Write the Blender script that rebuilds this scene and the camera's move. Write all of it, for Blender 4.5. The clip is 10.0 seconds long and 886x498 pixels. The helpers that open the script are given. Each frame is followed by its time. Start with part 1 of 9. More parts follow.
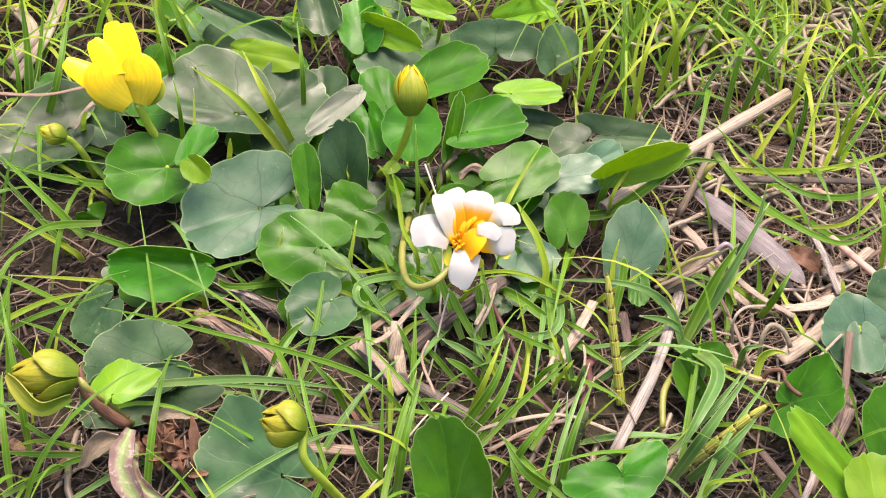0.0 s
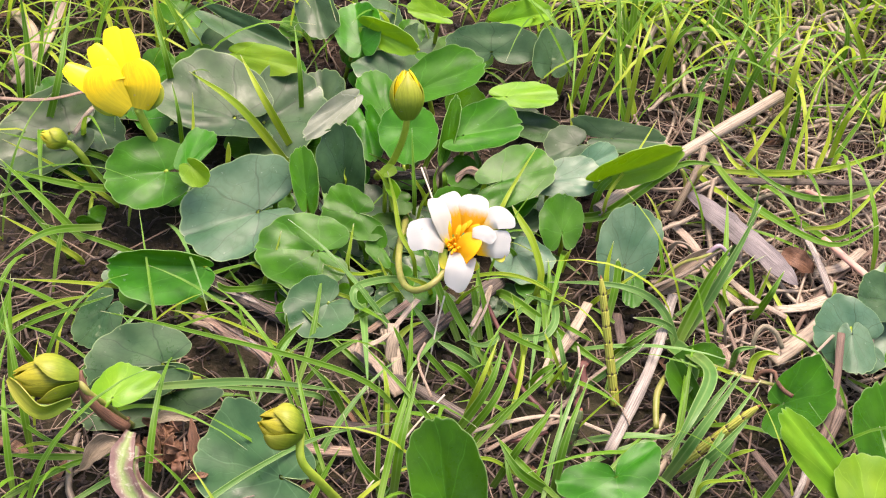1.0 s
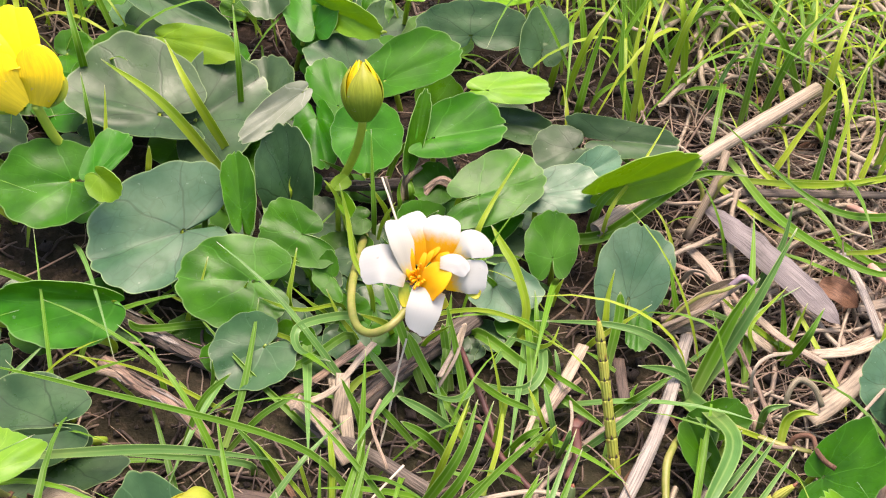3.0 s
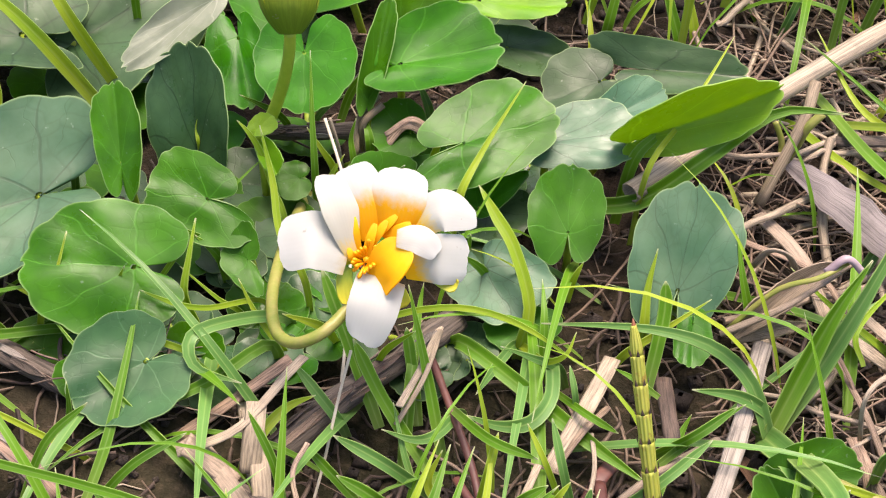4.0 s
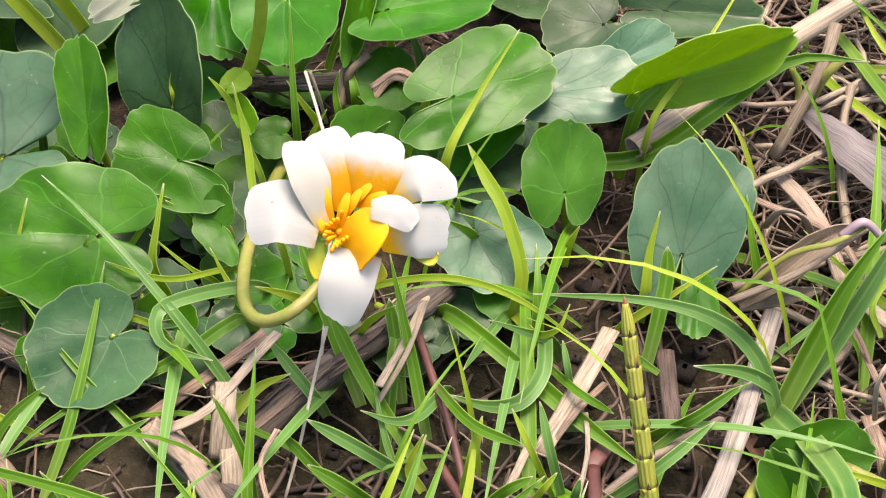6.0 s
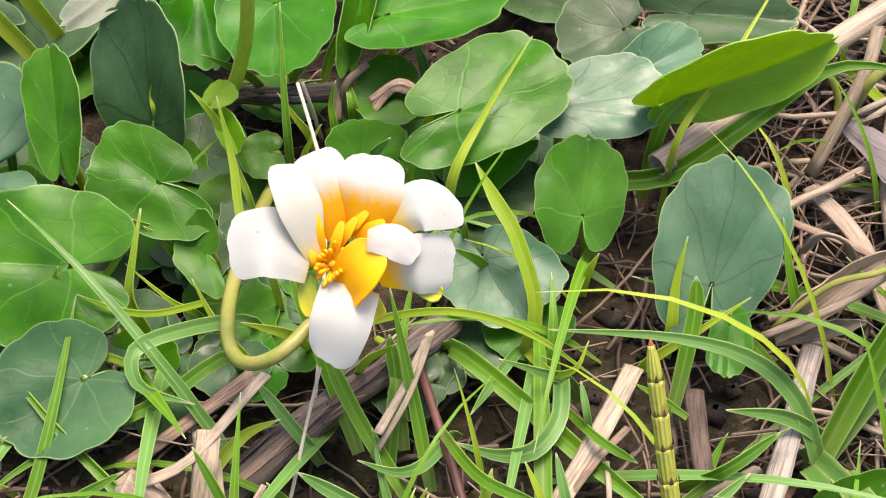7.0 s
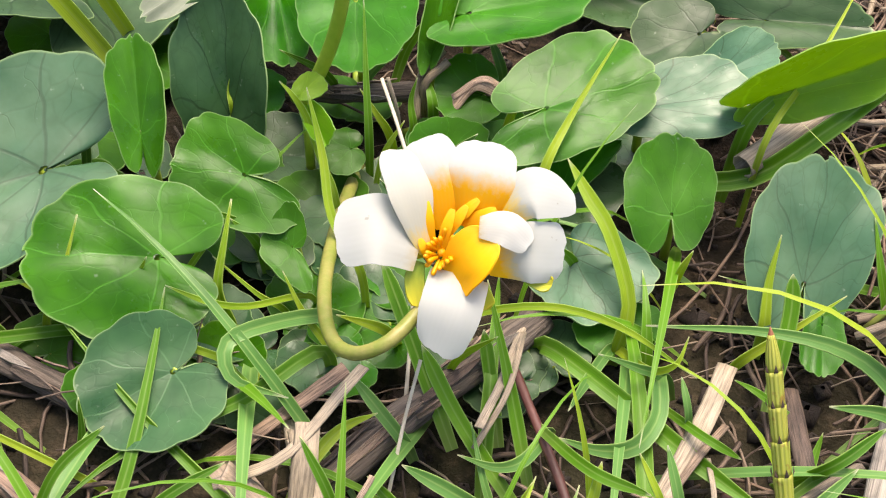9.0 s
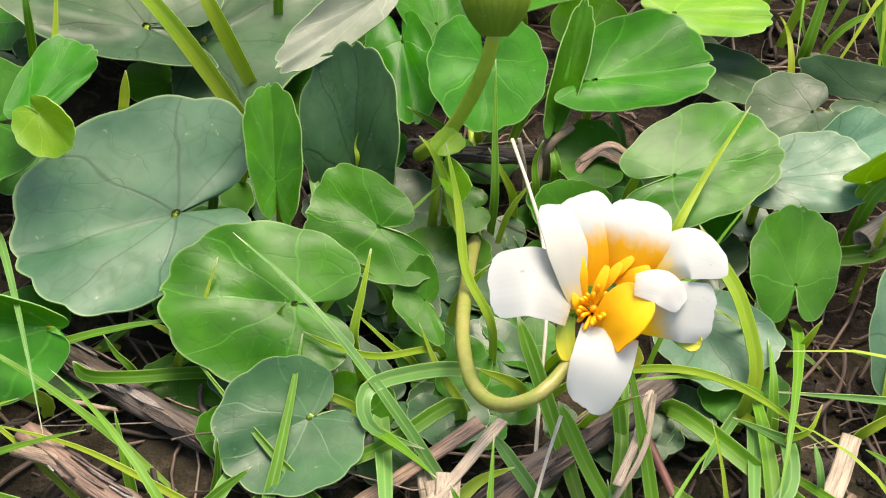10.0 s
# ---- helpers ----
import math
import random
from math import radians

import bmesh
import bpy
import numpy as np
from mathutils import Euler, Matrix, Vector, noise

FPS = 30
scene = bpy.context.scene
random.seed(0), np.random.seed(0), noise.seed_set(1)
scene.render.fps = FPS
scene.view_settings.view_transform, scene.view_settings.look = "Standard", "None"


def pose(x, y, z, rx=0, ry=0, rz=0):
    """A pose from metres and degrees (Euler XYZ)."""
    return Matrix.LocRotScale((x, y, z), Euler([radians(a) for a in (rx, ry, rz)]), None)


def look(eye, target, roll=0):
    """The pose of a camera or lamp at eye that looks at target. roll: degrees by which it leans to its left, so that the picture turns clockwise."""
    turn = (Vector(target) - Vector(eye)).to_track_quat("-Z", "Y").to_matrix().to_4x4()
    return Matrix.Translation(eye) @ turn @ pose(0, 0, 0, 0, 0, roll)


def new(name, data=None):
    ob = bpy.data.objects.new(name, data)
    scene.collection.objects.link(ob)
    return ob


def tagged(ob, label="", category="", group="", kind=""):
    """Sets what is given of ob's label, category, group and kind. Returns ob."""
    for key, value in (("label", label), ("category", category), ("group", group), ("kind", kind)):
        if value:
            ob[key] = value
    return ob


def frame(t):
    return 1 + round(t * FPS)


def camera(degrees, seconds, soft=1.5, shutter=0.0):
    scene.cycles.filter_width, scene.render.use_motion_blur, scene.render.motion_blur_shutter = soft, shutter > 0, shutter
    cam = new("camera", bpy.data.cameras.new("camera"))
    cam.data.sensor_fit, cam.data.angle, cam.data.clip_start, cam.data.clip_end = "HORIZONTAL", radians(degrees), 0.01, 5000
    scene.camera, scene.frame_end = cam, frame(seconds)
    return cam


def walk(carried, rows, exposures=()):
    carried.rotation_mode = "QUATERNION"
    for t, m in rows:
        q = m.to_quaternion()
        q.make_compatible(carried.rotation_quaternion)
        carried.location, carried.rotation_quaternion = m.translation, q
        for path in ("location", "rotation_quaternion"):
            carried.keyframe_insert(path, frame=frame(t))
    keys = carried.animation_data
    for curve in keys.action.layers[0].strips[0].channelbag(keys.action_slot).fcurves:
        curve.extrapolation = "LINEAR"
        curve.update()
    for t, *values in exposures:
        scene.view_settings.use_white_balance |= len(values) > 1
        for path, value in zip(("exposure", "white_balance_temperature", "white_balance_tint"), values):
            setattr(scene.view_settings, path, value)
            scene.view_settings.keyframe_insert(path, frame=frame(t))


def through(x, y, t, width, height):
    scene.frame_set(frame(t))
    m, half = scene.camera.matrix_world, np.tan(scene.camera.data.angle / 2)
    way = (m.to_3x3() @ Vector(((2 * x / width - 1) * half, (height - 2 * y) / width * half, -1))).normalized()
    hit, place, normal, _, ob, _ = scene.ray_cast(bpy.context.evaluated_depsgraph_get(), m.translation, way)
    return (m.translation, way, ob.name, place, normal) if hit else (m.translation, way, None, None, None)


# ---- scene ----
cam = camera(28.0, 10.0, soft=1.1)
# seconds, eye, turn
PATH = [
    (0, -0.03059, -0.29668, 0.30696, 44.305, -3.157, -2.605),
    (0.5, -0.03115, -0.30130, 0.31398, 44.110, -2.973, -2.663),
    (1, -0.02933, -0.29795, 0.31265, 43.976, -2.990, -2.637),
    (1.5, -0.01702, -0.29900, 0.31734, 43.368, -1.938, -1.892),
    (2, -0.02781, -0.30252, 0.32106, 43.655, -3.298, -2.382),
    (2.5, -0.02546, -0.28129, 0.30086, 43.552, -3.386, -2.444),
    (2.7, -0.02234, -0.26458, 0.29170, 42.874, -3.266, -2.521),
    (3.8, 0.00058, -0.17265, 0.19103, 42.982, -2.056, -1.496),
    (4, 0.00170, -0.16657, 0.18750, 42.499, -1.872, -1.466),
    (4.5, 0.01199, -0.16821, 0.19132, 42.000, -0.236, -0.343),
    (5, 0.01257, -0.16199, 0.20098, 39.193, -0.038, -0.612),
    (5.5, 0.01072, -0.15760, 0.19519, 39.105, -0.340, -0.708),
    (6.8, 0.01439, -0.13511, 0.16674, 39.238, 0.524, -0.090),
    (7, 0.01315, -0.13334, 0.16872, 38.828, 0.449, -0.360),
    (7.5, 0.01189, -0.13275, 0.17022, 38.856, 0.421, -0.264),
    (8, 0.00884, -0.13165, 0.16692, 39.336, -0.096, -0.349),
    (8.5, 0.00410, -0.13252, 0.16429, 39.794, -0.614, -0.844),
    (9, -0.00598, -0.13687, 0.16196, 40.713, -1.869, -1.443),
    (9.5, -0.01620, -0.13819, 0.16127, 41.838, -3.559, -1.002),
    (10, -0.02711, -0.14055, 0.15912, 43.667, -4.838, -0.720),
]
walk(cam, [(t, pose(x, y, z, rx, ry, rz)) for t, x, y, z, rx, ry, rz in PATH], [(0, 1.48, 7250, 24), (5, 1.42, 7250, 19), (8, 1.41, 7250, 17), (10, 1.39, 7250, 12)])

# ---- world and light: a bright, thinly overcast sky with a soft sun from beyond the plants ----
SUN_ELEVATION, SUN_TURN = radians(73), radians(25)
world = bpy.data.worlds.new("sky")
scene.world = world
world.use_nodes = True
wt = world.node_tree
sky = wt.nodes.new("ShaderNodeTexSky")
sky.sky_type, sky.sun_disc = "NISHITA", False
sky.sun_elevation, sky.sun_rotation = SUN_ELEVATION, SUN_TURN
sky.air_density, sky.dust_density, sky.ozone_density = 1.0, 3.0, 1.0
wt.links.new(sky.outputs[0], wt.nodes["Background"].inputs[0])
wt.nodes["Background"].inputs[1].default_value = 0.15

sun_data = bpy.data.lights.new("sun", "SUN")
sun_data.energy, sun_data.angle, sun_data.color = 2.5, radians(32), (1.0, 0.94, 0.85)
sun = new("sun", sun_data)
aim = Vector((math.sin(SUN_TURN) * math.cos(SUN_ELEVATION), math.cos(SUN_TURN) * math.cos(SUN_ELEVATION), math.sin(SUN_ELEVATION)))
sun.matrix_world = look(aim * 5, (0, 0, 0))

# ---- materials ----


def nodes_of(name):
    mat = bpy.data.materials.new(name)
    mat.use_nodes = True
    nt = mat.node_tree
    nt.nodes.clear()
    return mat, nt, nt.nodes.new("ShaderNodeOutputMaterial")


def node(nt, kind, **sockets):
    n = nt.nodes.new(kind)
    for key, value in sockets.items():
        n.inputs[key.replace("_", " ")].default_value = value
    return n


def ramp(nt, source, stops):
    n = nt.nodes.new("ShaderNodeValToRGB")
    while len(n.color_ramp.elements) < len(stops):
        n.color_ramp.elements.new(0.5)
    for e, (at, colour) in zip(n.color_ramp.elements, stops):
        e.position = at
        e.color = (*colour, 1) if len(colour) == 3 else colour
    nt.links.new(source, n.inputs[0])
    return n.outputs[0]


def math_node(nt, op, a, b=0.0, c=0.0):
    n = nt.nodes.new("ShaderNodeMath")
    n.operation = op
    for i, v in enumerate((a, b, c)):
        if hasattr(v, "links"):
            nt.links.new(v, n.inputs[i])
        else:
            n.inputs[i].default_value = v
    return n.outputs[0]


def mixed(nt, factor, a, b, blend="MIX"):
    n = nt.nodes.new("ShaderNodeMix")
    n.data_type, n.blend_type = "RGBA", blend
    for i, v in ((0, factor), (6, a), (7, b)):
        if hasattr(v, "links"):
            nt.links.new(v, n.inputs[i])
        else:
            n.inputs[i].default_value = v if i == 0 else (*v, 1)
    return n.outputs[2]


def coords(nt, which="Object"):
    return nt.nodes.new("ShaderNodeTexCoord").outputs[which]


def noise_tex(nt, vector, scale, detail=4.0, rough=0.6):
    n = node(nt, "ShaderNodeTexNoise", Scale=scale, Detail=detail, Roughness=rough)
    nt.links.new(vector, n.inputs["Vector"])
    return n.outputs["Fac"]


def thin_plant(nt, out, colour, rough, through, height=None, bump=0.2, distance=0.0003, through_colour=None, spec=0.5):
    """A thin living sheet: a glossy skin over a body that lets part of the light through."""
    skin = nt.nodes.new("ShaderNodeBsdfPrincipled")
    if hasattr(rough, "links"):
        nt.links.new(rough, skin.inputs["Roughness"])
    else:
        skin.inputs["Roughness"].default_value = rough
    skin.inputs["Specular IOR Level"].default_value = spec
    nt.links.new(colour, skin.inputs["Base Color"])
    shine = nt.nodes.new("ShaderNodeBsdfTranslucent")
    nt.links.new(through_colour or colour, shine.inputs["Color"])
    if height is not None:
        b = node(nt, "ShaderNodeBump", Strength=bump, Distance=distance)
        nt.links.new(height, b.inputs["Height"])
        nt.links.new(b.outputs[0], skin.inputs["Normal"])
        nt.links.new(b.outputs[0], shine.inputs["Normal"])
    mix = nt.nodes.new("ShaderNodeMixShader")
    mix.inputs[0].default_value = through
    nt.links.new(skin.outputs[0], mix.inputs[1])
    nt.links.new(shine.outputs[0], mix.inputs[2])
    nt.links.new(mix.outputs[0], out.inputs[0])


def leaf_material(name, dark, light, through, rough=0.36, tint=(0.5, 0.62, 0.05), spec=0.6, net_depth=0.16, dark_veins=False):
    """Celandine leaf: palmate veins from the notch, fine net between them, pale worn rim."""
    mat, nt, out = nodes_of(name)
    uv = coords(nt, "UV")
    obj = coords(nt)
    split = nt.nodes.new("ShaderNodeSeparateXYZ")
    nt.links.new(uv, split.inputs[0])
    u, v = split.outputs[0], split.outputs[1]
    angle = math_node(nt, "ARCTAN2", v, u)
    reach = math_node(nt, "SQRT", math_node(nt, "ADD", math_node(nt, "MULTIPLY", u, u), math_node(nt, "MULTIPLY", v, v)))
    wobble = math_node(nt, "MULTIPLY", math_node(nt, "SUBTRACT", noise_tex(nt, uv, 2.2, 0.6), 0.5), 0.35)
    rays = math_node(nt, "ABSOLUTE", math_node(nt, "SINE", math_node(nt, "MULTIPLY", math_node(nt, "ADD", angle, wobble), 4.0)))
    thin = math_node(nt, "MULTIPLY", rays, reach)
    main = ramp(nt, thin, [(0.0, (1, 1, 1)), (0.028, (0.7, 0.7, 0.7)), (0.055, (0, 0, 0))])
    wander = math_node(nt, "MULTIPLY", math_node(nt, "SUBTRACT", noise_tex(nt, uv, 3.4, 1.0), 0.5), 0.5)
    forks = math_node(nt, "ABSOLUTE", math_node(nt, "SINE", math_node(nt, "MULTIPLY", math_node(nt, "ADD", angle, wander), 8.5)))
    forks = ramp(nt, math_node(nt, "MULTIPLY", forks, reach), [(0.0, (0.8, 0.8, 0.8)), (0.025, (0.5, 0.5, 0.5)), (0.05, (0, 0, 0))])
    forks = math_node(nt, "MULTIPLY", forks, ramp(nt, reach, [(0.35, (0, 0, 0)), (0.55, (1, 1, 1)), (0.9, (0.6, 0.6, 0.6))]))
    main = mixed(nt, 1.0, main, forks, "ADD")
    net = node(nt, "ShaderNodeTexVoronoi", Scale=3.6)
    net.feature = "DISTANCE_TO_EDGE"
    warp = nt.nodes.new("ShaderNodeVectorMath")
    warp.operation = "MULTIPLY_ADD"
    bent = node(nt, "ShaderNodeTexNoise", Scale=2.4, Detail=1.5)
    nt.links.new(uv, bent.inputs["Vector"])
    nt.links.new(bent.outputs["Color"], warp.inputs[0])
    warp.inputs[1].default_value = (0.35, 0.35, 0.35)
    nt.links.new(uv, warp.inputs[2])
    nt.links.new(warp.outputs[0], net.inputs["Vector"])
    fine = ramp(nt, net.outputs["Distance"], [(0.0, (0.75, 0.75, 0.75)), (0.025, (0.45, 0.45, 0.45)), (0.06, (0, 0, 0))])
    each = nt.nodes.new("ShaderNodeObjectInfo").outputs["Random"]
    body = mixed(nt, ramp(nt, noise_tex(nt, obj, 160, 4), [(0.3, (0, 0, 0)), (0.72, (1, 1, 1))]), dark, light)
    hue = nt.nodes.new("ShaderNodeHueSaturation")
    nt.links.new(body, hue.inputs["Color"])
    nt.links.new(math_node(nt, "ADD", math_node(nt, "MULTIPLY", each, 0.35), 0.75), hue.inputs["Value"])
    nt.links.new(math_node(nt, "ADD", math_node(nt, "MULTIPLY", each, 0.03), 0.485), hue.inputs["Hue"])
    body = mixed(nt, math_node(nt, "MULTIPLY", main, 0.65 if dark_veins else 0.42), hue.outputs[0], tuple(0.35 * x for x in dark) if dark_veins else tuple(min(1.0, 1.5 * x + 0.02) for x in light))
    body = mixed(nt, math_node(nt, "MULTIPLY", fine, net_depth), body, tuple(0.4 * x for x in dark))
    specks = ramp(nt, noise_tex(nt, obj, 900, 2), [(0.70, (0, 0, 0)), (0.78, (1, 1, 1))])
    body = mixed(nt, math_node(nt, "MULTIPLY", specks, 0.35), body, (0.36, 0.42, 0.28))
    bloom = ramp(nt, noise_tex(nt, obj, 75, 5, 0.65), [(0.42, (0, 0, 0)), (0.7, (1, 1, 1))])
    body = mixed(nt, math_node(nt, "MULTIPLY", bloom, 0.09), body, (0.2, 0.32, 0.12))
    scar = ramp(nt, noise_tex(nt, obj, 210, 3), [(0.72, (0, 0, 0)), (0.78, (1, 1, 1))])
    body = mixed(nt, math_node(nt, "MULTIPLY", scar, 0.4), body, (0.34, 0.38, 0.2))
    rim = nt.nodes.new("ShaderNodeAttribute")
    rim.attribute_name = "rim"
    body = mixed(nt, math_node(nt, "MULTIPLY", ramp(nt, rim.outputs["Fac"], [(0.975, (0, 0, 0)), (1.0, (1, 1, 1))]), 0.5), body, (0.36, 0.5, 0.2))
    pucker = math_node(nt, "MULTIPLY", math_node(nt, "MINIMUM", net.outputs["Distance"], 0.08), 2.4)
    relief = math_node(nt, "ADD", math_node(nt, "SUBTRACT", math_node(nt, "MULTIPLY", noise_tex(nt, obj, 260, 4), 0.7), math_node(nt, "MULTIPLY", main, 0.4)), pucker)
    glow = mixed(nt, 0.6, body, tint)
    worn = ramp(nt, noise_tex(nt, obj, 110, 5, 0.7), [(0.35, (rough - 0.14,) * 3), (0.65, (rough + 0.24,) * 3)])
    thin_plant(nt, out, body, worn, through, relief, 0.17, 0.0002, glow, spec)
    return mat


def grass_material(name, low, high, through=0.35, rough=0.42):
    """Grass: long ribs along the blade, paler root, yellowed here and there."""
    mat, nt, out = nodes_of(name)
    uv, obj = coords(nt, "UV"), coords(nt)
    split = nt.nodes.new("ShaderNodeSeparateXYZ")
    nt.links.new(uv, split.inputs[0])
    each = nt.nodes.new("ShaderNodeNewGeometry").outputs["Random Per Island"]
    own = nt.nodes.new("ShaderNodeObjectInfo").outputs["Random"]
    pick = math_node(nt, "FRACT", math_node(nt, "ADD", each, own))
    body = mixed(nt, pick, low, high)
    body = mixed(nt, ramp(nt, noise_tex(nt, obj, 120, 4), [(0.35, (0, 0, 0)), (0.8, (1, 1, 1))]), body, high)
    long_map = node(nt, "ShaderNodeMapping")
    long_map.inputs["Scale"].default_value = (14, 1.6, 1)
    nt.links.new(uv, long_map.inputs["Vector"])
    streak = noise_tex(nt, long_map.outputs[0], 1.0, 4, 0.7)
    body = mixed(nt, ramp(nt, streak, [(0.3, (0.4, 0.4, 0.4)), (0.55, (0, 0, 0))]), body, tuple(x * 0.45 for x in low))
    body = mixed(nt, ramp(nt, streak, [(0.55, (0, 0, 0)), (0.8, (0.3, 0.3, 0.3))]), body, tuple(min(1.0, x * 1.35) for x in high))
    keel = ramp(nt, math_node(nt, "ABSOLUTE", math_node(nt, "SUBTRACT", split.outputs[0], 0.5)), [(0.0, (1, 1, 1)), (0.09, (0, 0, 0))])
    body = mixed(nt, math_node(nt, "MULTIPLY", keel, 0.35), body, (0.4, 0.5, 0.16))
    root = ramp(nt, split.outputs[1], [(0.0, (1, 1, 1)), (0.3, (0, 0, 0))])
    body = mixed(nt, math_node(nt, "MULTIPLY", root, 0.28), body, (0.42, 0.46, 0.17))
    edge = ramp(nt, math_node(nt, "ABSOLUTE", math_node(nt, "SUBTRACT", split.outputs[0], 0.5)), [(0.4, (0, 0, 0)), (0.5, (1, 1, 1))])
    body = mixed(nt, math_node(nt, "MULTIPLY", edge, 0.45), body, (0.45, 0.58, 0.2))
    tip = ramp(nt, split.outputs[1], [(0.945, (0, 0, 0)), (0.99, (1, 1, 1))])
    body = mixed(nt, math_node(nt, "MULTIPLY", tip, 0.75), body, (0.58, 0.53, 0.38))
    ribs = math_node(nt, "SINE", math_node(nt, "MULTIPLY", split.outputs[0], 62.0))
    body = mixed(nt, math_node(nt, "MULTIPLY", math_node(nt, "ADD", ribs, 1.0), 0.015), body, (0.35, 0.46, 0.16))
    glow = mixed(nt, 0.5, body, (0.42, 0.62, 0.04))
    thin_plant(nt, out, body, rough, through, ribs, 0.07, 0.0001, glow, 0.25)
    return mat


def dry_material(name, a, b, c, scale=260, rough=0.65, through=0.08, bump=0.5):
    """Dead straw, bark and litter: long fibres, stains, three tones picked piece by piece."""
    mat, nt, out = nodes_of(name)
    uv, obj = coords(nt, "UV"), coords(nt)
    stretch = node(nt, "ShaderNodeMapping")
    stretch.inputs["Scale"].default_value = (9, 1.2, 1)
    nt.links.new(uv, stretch.inputs["Vector"])
    fibre = noise_tex(nt, stretch.outputs[0], 3.2, 5, 0.7)
    each = nt.nodes.new("ShaderNodeNewGeometry").outputs["Random Per Island"]
    own = nt.nodes.new("ShaderNodeObjectInfo").outputs["Random"]
    pick = math_node(nt, "FRACT", math_node(nt, "ADD", each, own))
    body = ramp(nt, pick, [(0.0, a), (0.5, b), (1.0, c)])
    body = mixed(nt, ramp(nt, fibre, [(0.35, (1, 1, 1)), (0.6, (0, 0, 0))]), body, tuple(x * 0.45 for x in a))
    body = mixed(nt, ramp(nt, noise_tex(nt, obj, scale, 4), [(0.55, (0, 0, 0)), (0.75, (0.6, 0.6, 0.6))]), body, tuple(x * 0.3 for x in b))
    thin_plant(nt, out, body, rough, through, fibre, bump, 0.0004)
    return mat


def sheath_material(name):
    """A dying sheath: pale green down the middle, purple-brown towards both margins, blotched."""
    mat, nt, out = nodes_of(name)
    uv, obj = coords(nt, "UV"), coords(nt)
    split = nt.nodes.new("ShaderNodeSeparateXYZ")
    nt.links.new(uv, split.inputs[0])
    off = math_node(nt, "ABSOLUTE", math_node(nt, "SUBTRACT", split.outputs[0], 0.5))
    off = math_node(nt, "ADD", off, math_node(nt, "MULTIPLY", math_node(nt, "SUBTRACT", noise_tex(nt, obj, 190, 5, 0.7), 0.5), 0.6))
    body = ramp(nt, off, [(0.1, (0.17, 0.24, 0.07)), (0.24, (0.21, 0.18, 0.11)), (0.36, (0.15, 0.085, 0.07))])
    fine = noise_tex(nt, obj, 800, 3)
    body = mixed(nt, ramp(nt, fine, [(0.55, (0, 0, 0)), (0.7, (0.6, 0.6, 0.6))]), body, (0.42, 0.38, 0.3))
    thin_plant(nt, out, body, 0.5, 0.15, fine, 0.5, 0.0004)
    return mat


def soil_material():
    mat, nt, out = nodes_of("moist_soil")
    obj = coords(nt)
    big, fine = noise_tex(nt, obj, 45, 6, 0.65), noise_tex(nt, obj, 420, 6, 0.7)
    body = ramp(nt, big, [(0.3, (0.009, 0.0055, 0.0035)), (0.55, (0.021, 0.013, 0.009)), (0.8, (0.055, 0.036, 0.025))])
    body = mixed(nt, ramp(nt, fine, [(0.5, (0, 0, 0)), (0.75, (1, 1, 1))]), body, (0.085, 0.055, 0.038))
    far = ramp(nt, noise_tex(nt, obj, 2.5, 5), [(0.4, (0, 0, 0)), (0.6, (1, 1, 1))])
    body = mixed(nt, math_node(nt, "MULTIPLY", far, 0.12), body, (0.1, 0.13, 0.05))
    away = nt.nodes.new("ShaderNodeVectorMath")
    away.operation = "LENGTH"
    nt.links.new(obj, away.inputs[0])
    sward = mixed(nt, noise_tex(nt, obj, 9, 6, 0.7), (0.025, 0.045, 0.01), (0.075, 0.095, 0.028))
    body = mixed(nt, ramp(nt, math_node(nt, "MULTIPLY", away.outputs["Value"], 0.5), [(0.14, (0, 0, 0)), (0.5, (1, 1, 1))]), body, sward)
    skin = node(nt, "ShaderNodeBsdfPrincipled", Roughness=0.92)
    skin.inputs["Specular IOR Level"].default_value = 0.2
    nt.links.new(body, skin.inputs["Base Color"])
    b = node(nt, "ShaderNodeBump", Strength=0.9, Distance=0.002)
    nt.links.new(math_node(nt, "ADD", fine, big), b.inputs["Height"])
    nt.links.new(b.outputs[0], skin.inputs["Normal"])
    nt.links.new(skin.outputs[0], out.inputs[0])
    return mat


